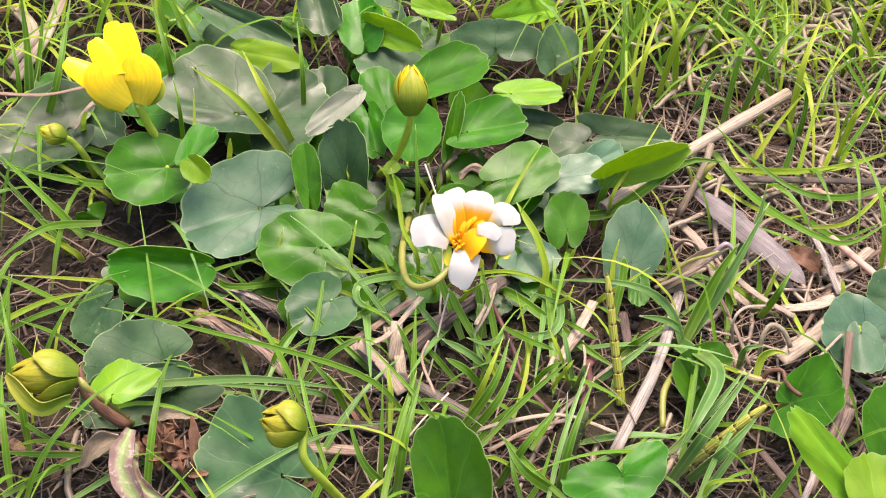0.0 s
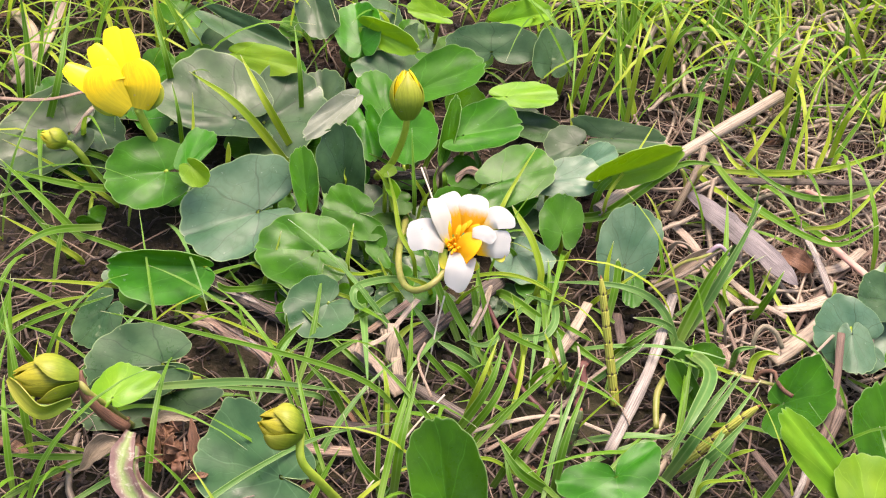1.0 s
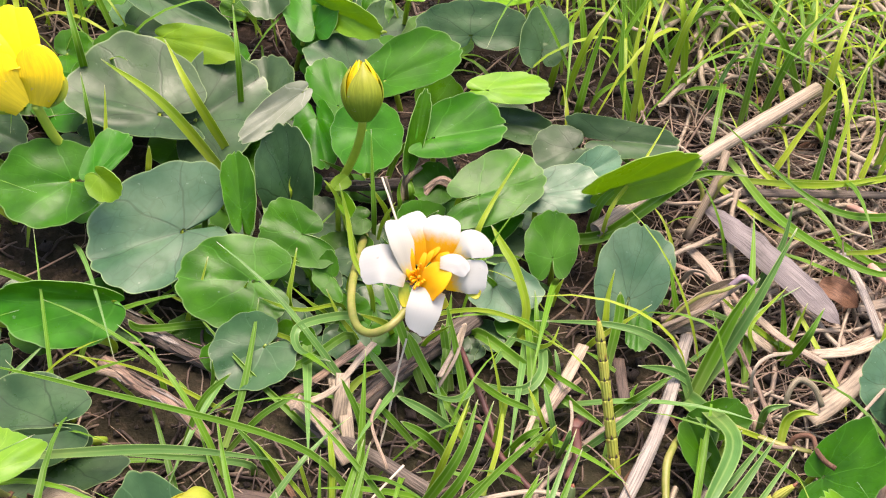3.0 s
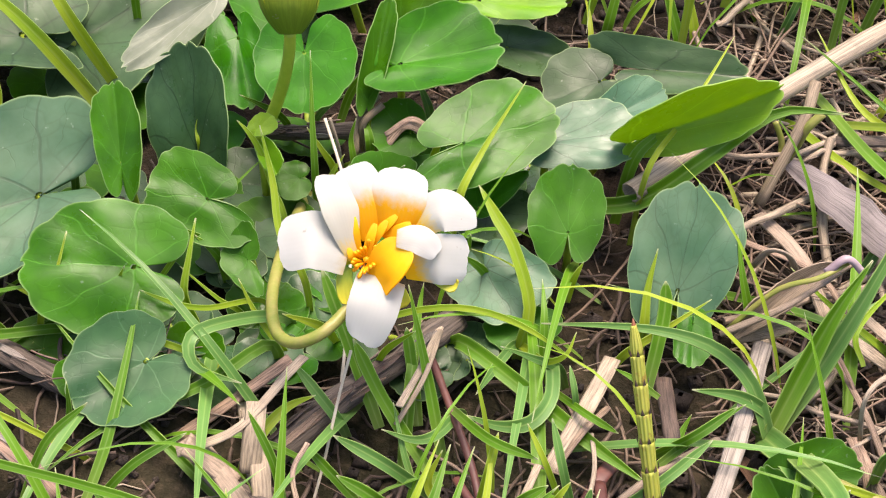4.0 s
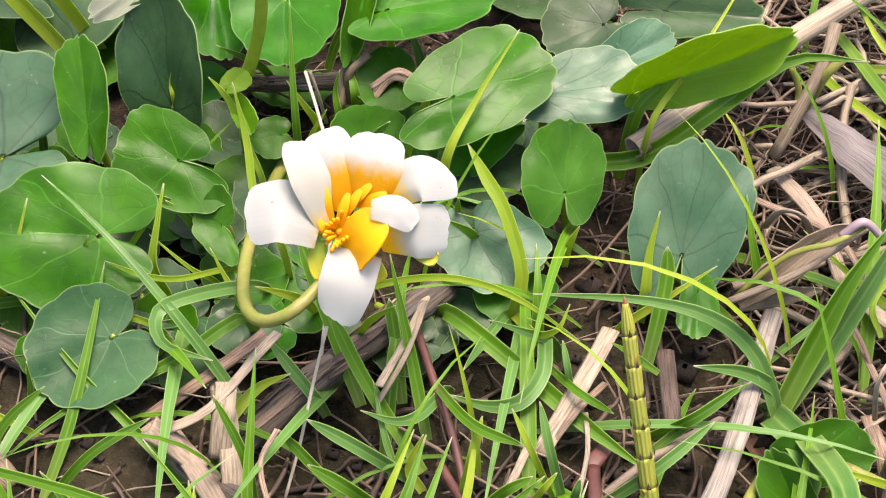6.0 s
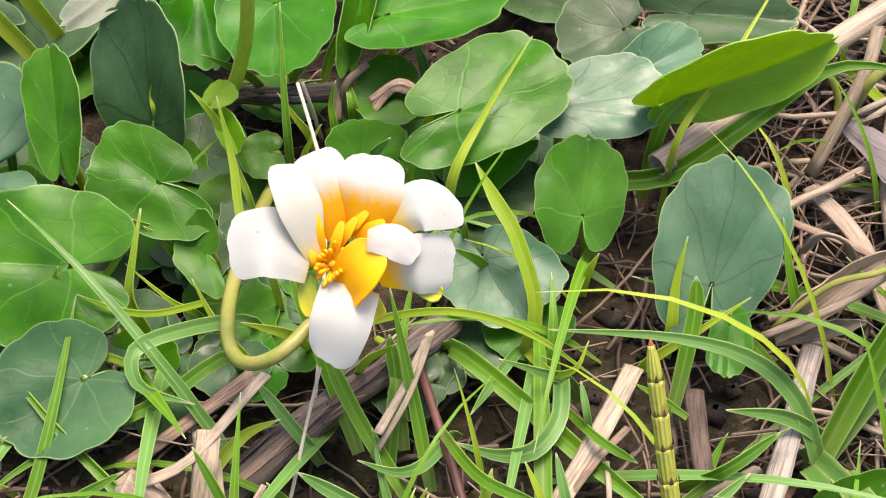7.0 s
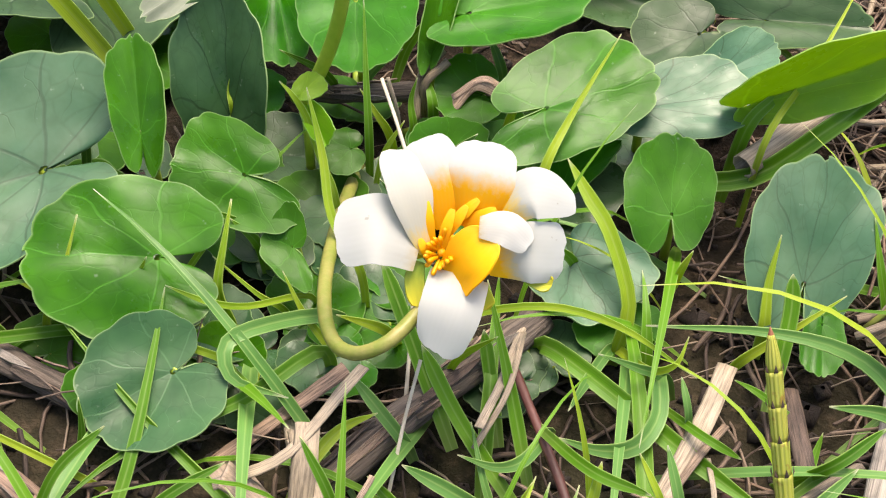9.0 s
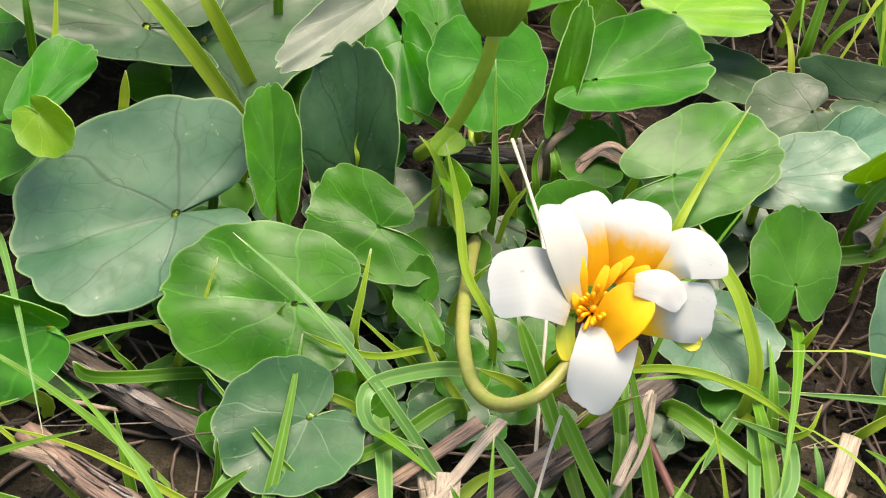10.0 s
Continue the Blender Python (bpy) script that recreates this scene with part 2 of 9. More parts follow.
def petal_material(name, root, blade, edge, split_at, through=0.3, rough=0.4, streak=0.0):
    """Petal: the root colour runs into the blade along the petal, with fine lengthwise lines and a few specks."""
    mat, nt, out = nodes_of(name)
    uv, obj = coords(nt, "UV"), coords(nt)
    split = nt.nodes.new("ShaderNodeSeparateXYZ")
    nt.links.new(uv, split.inputs[0])
    wave = math_node(nt, "ADD", split.outputs[1], math_node(nt, "MULTIPLY", math_node(nt, "SUBTRACT", noise_tex(nt, uv, 8, 4), 0.5), 0.26))
    body = ramp(nt, wave, [(max(0.0, split_at - 0.12), root), (split_at, tuple(0.5 * (p + q) for p, q in zip(root, blade))), (split_at + 0.12, blade), (1.0, edge)])
    lines = math_node(nt, "SINE", math_node(nt, "MULTIPLY", split.outputs[0], 70))
    body = mixed(nt, math_node(nt, "MULTIPLY", math_node(nt, "ADD", lines, 1), 0.009), body, tuple(x * 0.6 for x in blade))
    if streak:
        drawn = node(nt, "ShaderNodeMapping")
        drawn.inputs["Scale"].default_value = (9, 1.1, 1)
        nt.links.new(uv, drawn.inputs["Vector"])
        stripe = ramp(nt, noise_tex(nt, drawn.outputs[0], 2.0, 4, 0.7), [(0.42, (1, 1, 1)), (0.6, (0, 0, 0))])
        body = mixed(nt, math_node(nt, "MULTIPLY", stripe, streak), body, tuple(x * 0.45 for x in root))
    specks = ramp(nt, noise_tex(nt, obj, 700, 2), [(0.71, (0, 0, 0)), (0.735, (1, 1, 1))])
    body = mixed(nt, math_node(nt, "MULTIPLY", specks, 0.5), body, (0.35, 0.3, 0.22))
    thin_plant(nt, out, body, rough, through, lines, 0.02, 0.0001, None, 0.35)
    return mat


def plain_plant(name, a, b, scale=300, rough=0.45, through=0.15, bump=0.3):
    mat, nt, out = nodes_of(name)
    obj = coords(nt)
    n = noise_tex(nt, obj, scale, 4)
    body = mixed(nt, ramp(nt, n, [(0.35, (0, 0, 0)), (0.7, (1, 1, 1))]), a, b)
    thin_plant(nt, out, body, rough, through, n, bump, 0.0003)
    return mat


def shoot_material(name, a, b):
    """Horsetail: lengthwise ribs, yellow flecks and small brown specks."""
    mat, nt, out = nodes_of(name)
    uv, obj = coords(nt, "UV"), coords(nt)
    split = nt.nodes.new("ShaderNodeSeparateXYZ")
    nt.links.new(uv, split.inputs[0])
    ribs = math_node(nt, "SINE", math_node(nt, "MULTIPLY", split.outputs[0], 75))
    body = mixed(nt, noise_tex(nt, obj, 300, 4), a, b)
    body = mixed(nt, math_node(nt, "MULTIPLY", math_node(nt, "ADD", ribs, 1), 0.07), body, (0.62, 0.58, 0.2))
    specks = ramp(nt, noise_tex(nt, obj, 620, 3), [(0.6, (0, 0, 0)), (0.68, (1, 1, 1))])
    body = mixed(nt, math_node(nt, "MULTIPLY", specks, 0.6), body, (0.24, 0.09, 0.02))
    thin_plant(nt, out, body, 0.45, 0.1, ribs, 0.4, 0.0003)
    return mat


LEAF = leaf_material("celandine_leaf", (0.014, 0.1, 0.002), (0.046, 0.215, 0.004), 0.36, 0.34, tint=(0.36, 0.62, 0.015), spec=0.2, net_depth=0.22)
# Darker leaves; shade on hidden and averted blades is put into the colour too.
LEAF_DARK = leaf_material("shade_tinted_dark_leaf", (0.016, 0.055, 0.016), (0.05, 0.115, 0.042), 0.16, 0.36, tint=(0.3, 0.5, 0.06), spec=0.32, net_depth=0.3, dark_veins=True)
LEAF_DEEP = leaf_material("deep_green_celandine_leaf", (0.018, 0.07, 0.022), (0.05, 0.13, 0.045), 0.2, 0.4, tint=(0.3, 0.5, 0.06), spec=0.3, net_depth=0.2)
# The grey-blue body colour holds painted sky sheen besides the real gloss.
LEAF_GREY = leaf_material("sky_sheen_celandine_leaf", (0.027, 0.1, 0.044), (0.078, 0.178, 0.098), 0.18, 0.42, spec=0.45, net_depth=0.34, dark_veins=True)
# Yellow-green of young leaves; for the larger ones, backlight painted into the body colour.
LEAF_BRIGHT = leaf_material("backlit_and_young_leaf", (0.11, 0.29, 0.008), (0.22, 0.4, 0.014), 0.45, 0.4, tint=(0.62, 0.8, 0.03), spec=0.3)
LEAF_PALE = leaf_material("withering_leaf", (0.12, 0.15, 0.09), (0.24, 0.26, 0.19), 0.2, 0.5)
GRASS = grass_material("grass", (0.022, 0.115, 0.004), (0.11, 0.29, 0.01), 0.42)
GRASS_BLUE = grass_material("bluish_grass", (0.035, 0.13, 0.02), (0.11, 0.26, 0.06), 0.28, 0.36)
GRASS_YELLOW = grass_material("yellowing_grass", (0.16, 0.34, 0.012), (0.38, 0.47, 0.03), 0.45)
STRAW = dry_material("dead_straw", (0.16, 0.098, 0.066), (0.42, 0.31, 0.22), (0.27, 0.17, 0.12))
STRAW_PALE = dry_material("pale_straw", (0.38, 0.3, 0.21), (0.48, 0.39, 0.29), (0.32, 0.235, 0.175))
STICK = dry_material("weathered_stick", (0.27, 0.235, 0.2), (0.4, 0.35, 0.3), (0.33, 0.285, 0.245), 500, 0.8, 0.0, 0.8)
DEAD_GREY = dry_material("grey_mauve_dead_leaf", (0.18, 0.15, 0.145), (0.23, 0.195, 0.185), (0.2, 0.17, 0.165), 160, 0.55, 0.1, 0.3)
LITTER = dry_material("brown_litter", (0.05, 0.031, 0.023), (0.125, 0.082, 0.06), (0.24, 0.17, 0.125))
BARK = dry_material("old_twig_bark", (0.08, 0.06, 0.047), (0.19, 0.15, 0.12), (0.13, 0.1, 0.08), 420, 0.8, 0.0, 1.0)
RUST = dry_material("rusty_dead_leaf", (0.14, 0.06, 0.03), (0.21, 0.1, 0.05), (0.27, 0.145, 0.08))
WITHERED = dry_material("withered_purple_leaf", (0.26, 0.2, 0.12), (0.34, 0.25, 0.2), (0.3, 0.31, 0.14), 150, 0.5, 0.15)
SHEATH = sheath_material("purple_rimmed_sheath")
SOIL = soil_material()
CRUMB = dry_material("soil_crumb", (0.016, 0.01, 0.007), (0.046, 0.03, 0.022), (0.085, 0.058, 0.043), 900, 0.75, 0.0, 0.8)
STEM = plain_plant("green_stem", (0.28, 0.42, 0.035), (0.42, 0.52, 0.06), 300, 0.45, 0.3)
STEM_BROWN = plain_plant("tanned_flower_stem", (0.2, 0.24, 0.035), (0.31, 0.27, 0.08), 420, 0.45, 0.2, 0.5)
PETAL_WHITE = petal_material("bleached_petal", (0.95, 0.52, 0.006), (0.64, 0.635, 0.585), (0.66, 0.66, 0.63), 0.5, 0.48, 0.6)
PETAL_PURE = petal_material("wholly_bleached_petal", (0.95, 0.66, 0.02), (0.64, 0.635, 0.585), (0.66, 0.66, 0.63), 0.26, 0.5, 0.6)
PETAL_THROAT = petal_material("orange_inner_petal", (0.92, 0.5, 0.004), (0.95, 0.58, 0.008), (0.95, 0.66, 0.05), 0.6, 0.42, 0.5)
PETAL_CREAM = petal_material("cream_petal", (0.85, 0.6, 0.06), (0.62, 0.6, 0.5), (0.64, 0.63, 0.58), 0.12, 0.42, 0.6)
PETAL_YELLOW = petal_material("yellow_petal", (0.72, 0.6, 0.015), (0.92, 0.76, 0.01), (0.96, 0.86, 0.03), 0.3, 0.42, 0.3)
PETAL_GREEN = petal_material("greenish_petal", (0.3, 0.42, 0.05), (0.45, 0.5, 0.05), (0.66, 0.58, 0.05), 0.4, 0.35, 0.35)
PETAL_OLIVE = petal_material("streaked_olive_petal", (0.22, 0.28, 0.02), (0.42, 0.42, 0.03), (0.58, 0.5, 0.04), 0.4, 0.45, 0.4, 0.5)
SEPAL = petal_material("green_sepal", (0.2, 0.32, 0.025), (0.38, 0.46, 0.04), (0.52, 0.5, 0.07), 0.4, 0.5, 0.4, 0.3)
PETAL_BLANK = petal_material("blank_white_petal", (0.6, 0.5, 0.3), (0.64, 0.635, 0.585), (0.66, 0.66, 0.63), 0.03, 0.5, 0.6)
PETAL_GOLD = petal_material("olive_tinged_yellow_petal", (0.6, 0.52, 0.02), (0.84, 0.66, 0.014), (0.92, 0.76, 0.02), 0.45, 0.48, 0.3, 0.25)
RED_STEM = plain_plant("reddish_purple_stem", (0.07, 0.022, 0.018), (0.15, 0.055, 0.042), 260, 0.5, 0.1)
PINK_STEM = plain_plant("pink_stem", (0.5, 0.26, 0.2), (0.58, 0.36, 0.27), 260, 0.5, 0.15)
MAUVE = plain_plant("mauve_withered_tip", (0.24, 0.17, 0.19), (0.36, 0.28, 0.31), 300, 0.45, 0.1)
THREAD = plain_plant("bleached_thread", (0.6, 0.53, 0.42), (0.75, 0.68, 0.56), 500, 0.5, 0.4)
STAMEN = plain_plant("orange_stamens", (0.88, 0.42, 0.004), (0.92, 0.52, 0.008), 900, 0.5, 0.4)
SHOOT = shoot_material("horsetail_shoot", (0.24, 0.33, 0.03), (0.46, 0.4, 0.06))
SHOOT_DARK = plain_plant("dark_horsetail_shoot", (0.06, 0.1, 0.035), (0.12, 0.16, 0.05), 350)
TOOTH = plain_plant("black_sheath_tooth", (0.03, 0.018, 0.012), (0.1, 0.05, 0.03), 500, 0.6, 0.0)
TOOTH_RED = plain_plant("red_brown_shoot_tip", (0.12, 0.03, 0.015), (0.24, 0.08, 0.03), 700, 0.5, 0.05)

# ---- building tools ----
SLOPE_X, SLOPE_Y = 0.0, 0.0


def ground_z(x, y, rough=True):
    """Height of the soil: a gentle bank under the plants that levels out farther off."""
    z = SLOPE_X * 0.4 * math.tanh(x / 0.4) + SLOPE_Y * 0.4 * math.tanh(y / 0.4)
    if rough:
        z += 0.004 * (noise.noise((x * 35, y * 35, 0.3)) - 0.4) + 0.0016 * noise.noise((x * 140, y * 140, 2.1))
    return z


def part(name, bm, material, parent=None, label="", smooth=True):
    mesh = bpy.data.meshes.new(name)
    bm.to_mesh(mesh)
    bm.free()
    mesh.materials.append(material)
    if smooth:
        mesh.polygons.foreach_set("use_smooth", [True] * len(mesh.polygons))
    ob = new(name, mesh)
    if parent:
        ob.parent = parent
        ob.matrix_parent_inverse = parent.matrix_world.inverted()
    return tagged(ob, label)


def thing(name, at, label, category, group=""):
    ob = new(name)
    ob.empty_display_size = 0.005
    ob.location = at
    ob.matrix_world = Matrix.Translation(at)
    return tagged(ob, label, category, group)


def curve_points(controls, n):
    """Points along a smooth curve through the control points."""
    c = [Vector(p) for p in controls]
    c = [2 * c[0] - c[1]] + c + [2 * c[-1] - c[-2]]
    spans = len(c) - 3
    out = []
    for i in range(n + 1):
        s = min(i / n * spans, spans - 1e-6)
        k, t = int(s), s - int(s)
        a, b, d, e = c[k:k + 4]
        out.append(0.5 * (2 * b + (d - a) * t + (2 * a - 5 * b + 4 * d - e) * t * t + (3 * b - a - 3 * d + e) * t ** 3))
    return out


def thicken(bm, depth):
    """Gives an open sheet its thickness."""
    bm.normal_update()
    bmesh.ops.solidify(bm, geom=bm.faces[:], thickness=depth)


def sheet(grid, depth, uvs=None, rims=None):
    """A thin sheet from rows of points: two faces a little apart, joined along the rim."""
    bm = bmesh.new()
    uv = bm.loops.layers.uv.new("UVMap")
    rim = bm.verts.layers.float.new("rim")
    m, n = len(grid), len(grid[0])
    pts = np.array([[tuple(p) for p in row] for row in grid])
    normal = np.cross(np.gradient(pts, axis=1), np.gradient(pts, axis=0))
    normal /= np.linalg.norm(normal, axis=2, keepdims=True) + 1e-12
    low = pts - normal * depth
    place = {}
    sides = []
    for layer in (pts, low):
        rows = [[bm.verts.new(p) for p in row] for row in layer]
        sides.append(rows)
        for i in range(m):
            for j in range(n):
                place[rows[i][j]] = uvs[i][j] if uvs else (j / (n - 1), i / (m - 1))
                rows[i][j][rim] = rims[i][j] if rims else 0.0

    def quad(*corners):
        f = bm.faces.new(corners)
        for loop in f.loops:
            loop[uv].uv = place[loop.vert]

    top, under = sides
    for i in range(m - 1):
        for j in range(n - 1):
            quad(top[i][j], top[i][j + 1], top[i + 1][j + 1], top[i + 1][j])
            quad(under[i][j], under[i + 1][j], under[i + 1][j + 1], under[i][j + 1])
    def twin(v):
        w = bm.verts.new(v.co)
        w[rim] = v[rim]
        place[w] = place[v]
        return w

    top, under = ([[twin(v) if i in (0, m - 1) or j in (0, n - 1) else v for j, v in enumerate(row)] for i, row in enumerate(rows)] for rows in sides)
    for i in range(m - 1):
        quad(top[i][0], top[i + 1][0], under[i + 1][0], under[i][0])
        quad(top[i + 1][-1], top[i][-1], under[i][-1], under[i + 1][-1])
    for j in range(n - 1):
        quad(top[-1][j], top[-1][j + 1], under[-1][j + 1], under[-1][j])
        quad(top[0][j + 1], top[0][j], under[0][j], under[0][j + 1])
    return bm


def tube(points, radii, sides=8, squash=1.0, cap=True, bm=None, rough=0.0, hollow=False):
    """A round rod along the points, closed at both ends."""
    own = bm is None
    bm = bm or bmesh.new()
    uv = bm.loops.layers.uv.verify()
    pts = [Vector(p) for p in points]
    side = None
    rings = []
    total = 0.0
    for i, p in enumerate(pts):
        way = (pts[min(i + 1, len(pts) - 1)] - pts[max(i - 1, 0)]).normalized()
        if side is None:
            side = way.cross((0, 0, 1) if abs(way.z) < 0.9 else (0, 1, 0)).normalized()
        side = (side - way * side.dot(way)).normalized()
        up = side.cross(way)
        r = radii[i] if isinstance(radii, (list, tuple)) else radii
        ring = []
        for k in range(sides):
            a = 2 * math.pi * k / sides
            w = 1 + rough * noise.noise(p * 400 + Vector((k * 1.7, 0, 0)))
            ring.append(bm.verts.new(p + (side * math.cos(a) + up * math.sin(a) * squash) * r * w))
        rings.append(ring)
    for i in range(len(rings) - 1):
        for k in range(sides):
            f = bm.faces.new((rings[i][k], rings[i][(k + 1) % sides], rings[i + 1][(k + 1) % sides], rings[i + 1][k]))
            for loop, (a, b) in zip(f.loops, ((k, i), (k + 1, i), (k + 1, i + 1), (k, i + 1))):
                loop[uv].uv = (a / sides, b / (len(rings) - 1))
    if cap:
        bm.faces.new(rings[0][::-1])
        bm.faces.new(rings[-1])
    if hollow:
        thicken(bm, 0.00022)
    return bm


def ribbon(points, width, fold=0.25, turn=0.0, taper=0.75, depth=0.00018, across=5, facing=(0, -0.66, 0.75), tip=1.6, waist=0.3):
    """A grass blade along the points: narrow at the root, keeled, drawn out into a point."""
    pts = [Vector(p) for p in points]
    grid, uvs = [], []
    n = len(pts) - 1
    for i, p in enumerate(pts):
        s = i / n
        way = (pts[min(i + 1, n)] - pts[max(i - 1, 0)]).normalized()
        face = Vector(facing)
        side = way.cross(face)
        if side.length < 1e-4:
            side = Vector((1, 0, 0))
        side.normalize()
        side = Matrix.Rotation(radians(turn), 3, way) @ side
        up = side.cross(way)
        w = width * min(waist + (1 - waist) * min(s / 0.3, 1), 1.0) * (1 - max(0.0, (s - (1 - taper)) / taper) ** tip * 0.97) * 0.5
        row = []
        for j in range(across):
            q = 2 * j / (across - 1) - 1
            row.append(p + side * (w * q) + up * (fold * w * abs(q)))
        grid.append(row)
        uvs.append([(j / (across - 1), s) for j in range(across)])
    return sheet(grid, depth, uvs)


# ---- kinds of things ----
HALF_LEAF = [(1.0, 0.0), (0.985, 0.24), (0.88, 0.56), (0.66, 0.83), (0.38, 0.98), (0.08, 0.99), (-0.2, 0.88), (-0.42, 0.68), (-0.52, 0.4), (-0.38, 0.12), (-0.02, 0.0)]


def celandine_leaf(notch, tip, left, right, root, material=None, label="", lobe=1.0, cup=0.05, seed=0, crenate=0.024, thick=0.00016):
    """A kidney-shaped leaf spread between its notch, tip and both flanks, on a fleshy stalk that rises from root."""
    notch, tip, left, right, root = (Vector(p) for p in (notch, tip, left, right, root))
    mid = tip - notch
    flank = {1: left - (notch + mid * 0.22), -1: right - (notch + mid * 0.22)}
    along = {key: mid * (flank[key].dot(mid) / mid.length_squared) for key in flank}
    flank = {key: flank[key] - along[key] for key in flank}
    up = mid.cross(right - left).normalized()
    if up.z < 0:
        up = -up
    size = (mid.length + (right - left).length) / 2
    thing_ob = thing("celandine_leaf", root, label or "glossy green kidney-shaped celandine leaf on its stalk", "leaf", "celandine leaves")
    half = [Vector((a if a > 0 else a * lobe, b, 0)) for a, b in HALF_LEAF]
    around = curve_points(half, 46)
    outline = [(p.x, p.y) for p in around] + [(p.x, -p.y) for p in around[-2::-1]]
    grid, uvs, rims = [], [], []
    steps = 8
    rng = random.Random(seed + 11)
    phase = rng.random() * 9
    hinge = rng.uniform(-0.08, 0.16)
    for k in range(steps + 1):
        r = 0.04 + 0.96 * (k / steps) ** 0.85
        row, uvr, rim = [], [], []
        for i, (a, b) in enumerate(outline):
            scallop = 1 + crenate * (abs(math.sin(i * 0.47 + phase)) - 0.5) * (r ** 6) * 2 + 0.016 * math.sin(i * 0.14 + phase * 2) * r * r
            u, v = a * r * scallop, b * r * scallop
            soft = math.sqrt(v * v + 0.03 * r * r)
            ease = max(0.0, 1 - u * u) if u > 0 else 1.0
            p = notch + mid * u + (flank[1] + along[1] * ease) * ((soft + v) / 2) + (flank[-1] + along[-1] * ease) * ((soft - v) / 2)
            wave = cup * (u * u * 0.5 + v * v * 0.8 - 0.25) + 0.02 * math.sin(i * 0.27 + phase * 3) * r * r + 0.04 * noise.noise((u * 1.9 + phase, v * 1.9, seed))
            wave += hinge * (math.sqrt(v * v + 0.01) - 0.3) * (0.4 + 0.6 * r)
            wave -= 0.02 * math.exp(-(v / 0.14) ** 2) * max(0.0, 1 - abs(u))
            row.append(p + up * wave * size)
            uvr.append((u, v))
            rim.append(k / steps)
        grid.append(row)
        uvs.append(uvr)
        rims.append(rim)
    part("blade", sheet(grid, thick, uvs, rims), material or LEAF, thing_ob)
    lift = Vector((0, 0, (notch.z - root.z) * 0.5))
    bend = (root + notch) / 2 + lift * 0.3
    r0 = min(max(size * 0.035, 0.0005), 0.0011)
    part("stalk", tube(curve_points([root - Vector((0, 0, 0.003)), bend, notch - up * r0 * 1.6], 10), [r0 * 1.25 - 0.25 * r0 * i / 10 for i in range(11)], 7), STEM, thing_ob)
    return thing_ob


def grass_blade(controls, width, material=None, turn=0.0, fold=0.25, label="", taper=0.75, tip=1.6):
    ob = part("grass_blade", ribbon(curve_points(controls, 18), width, fold, turn, taper, tip=tip, waist=0.8), material or GRASS)
    return tagged(ob, label or "slender fresh green grass blade", "grass blade", "grass blades")


def straw(controls, width, material=None, flat=0.45, label="", rough=0.12, name="dead_straw", category="straw", hollow=False):
    """A dead stalk lying in the litter, slightly flattened and uneven."""
    pts = curve_points(controls, 14)
    radii = [width / 2 * (0.92 + 0.16 * noise.noise(p * 90)) for p in pts]
    ob = part(name, tube(pts, radii, 9, flat, not hollow, None, rough, hollow), material or STRAW)
    return tagged(ob, label or "dry pale brown grass stalk lying in the litter", category, "dead stalks")


def twig(controls, width, material=None, flat=0.45, label="", rough=0.12):
    """A rotting twig: an uneven core with strips of bark lifting off it."""
    pts = curve_points(controls, 24)
    owner = thing("twig", pts[0], label, "twig", "dead stalks")
    rng = random.Random(int(width * 1e6))
    radii = [width / 2 * (0.9 + 0.2 * noise.noise(p * 90) + 0.1 * noise.noise(p * 420)) for p in pts]
    part("core", tube(pts, radii, 14, flat, True, None, rough), material or BARK, owner)
    for k in range(11):
        a = rng.randrange(0, 16)
        span = pts[a:a + rng.randrange(5, 9)]
        way = (span[-1] - span[0]).normalized()
        side = way.cross((0, 0, 1)).normalized()
        turn = rng.uniform(-1.2, 1.2)
        out = side * math.sin(turn) + side.cross(way) * (math.cos(turn) * flat)
        lift = [p + out * (width / 2 * (0.98 + 0.3 * (i / (len(span) - 1)) ** 2 + 0.08 * rng.random())) for i, p in enumerate(span)]
        part("bark_strip", ribbon(lift, width * rng.uniform(0.12, 0.3), 0.3, 0, 0.5, 0.0002, 5, tuple(out), 1.5, 0.6), rng.choice((BARK, STICK, LITTER, STRAW)), owner)
    return owner


def petal(owner, base, mid, tip, width, material, facing, curl=0.3, blunt=0.75, foot=0.5, depth=0.00022, name="petal", steps=14, across=9, cut=0.0):
    """A petal along its spine: narrow foot, broad blade, rounded end."""
    pts = curve_points([base, mid, tip], steps)
    grid, uvs = [], []
    for i, p in enumerate(pts):
        s = i / steps
        way = (pts[min(i + 1, steps)] - pts[max(i - 1, 0)]).normalized()
        side = way.cross(Vector(facing)).normalized()
        up = side.cross(way)
        w = width * 0.5 * (foot + (1 - foot) * math.sin(min(s / 0.5, 1) * math.pi / 2)) * (1 - max(0.0, (s - 0.66) / 0.34) ** 3.2 * blunt * 0.75)
        row = []
        for j in range(across):
            q = 2 * j / (across - 1) - 1
            back = way * (-(q * q) * w * 0.34 * max(0.0, (s - 0.6) / 0.4)) + way * (cut * w * noise.noise((q * 4, s * 3, width * 900)) * max(0.0, s - 0.6))
            row.append(p + side * (w * q) + up * (-curl * w * q * q) + back + up * (0.04 * w * math.sin(q * 9 + s * 4)))
        grid.append(row)
        uvs.append([(j / (across - 1), s) for j in range(across)])
    return part(name, sheet(grid, depth, uvs), material, owner)


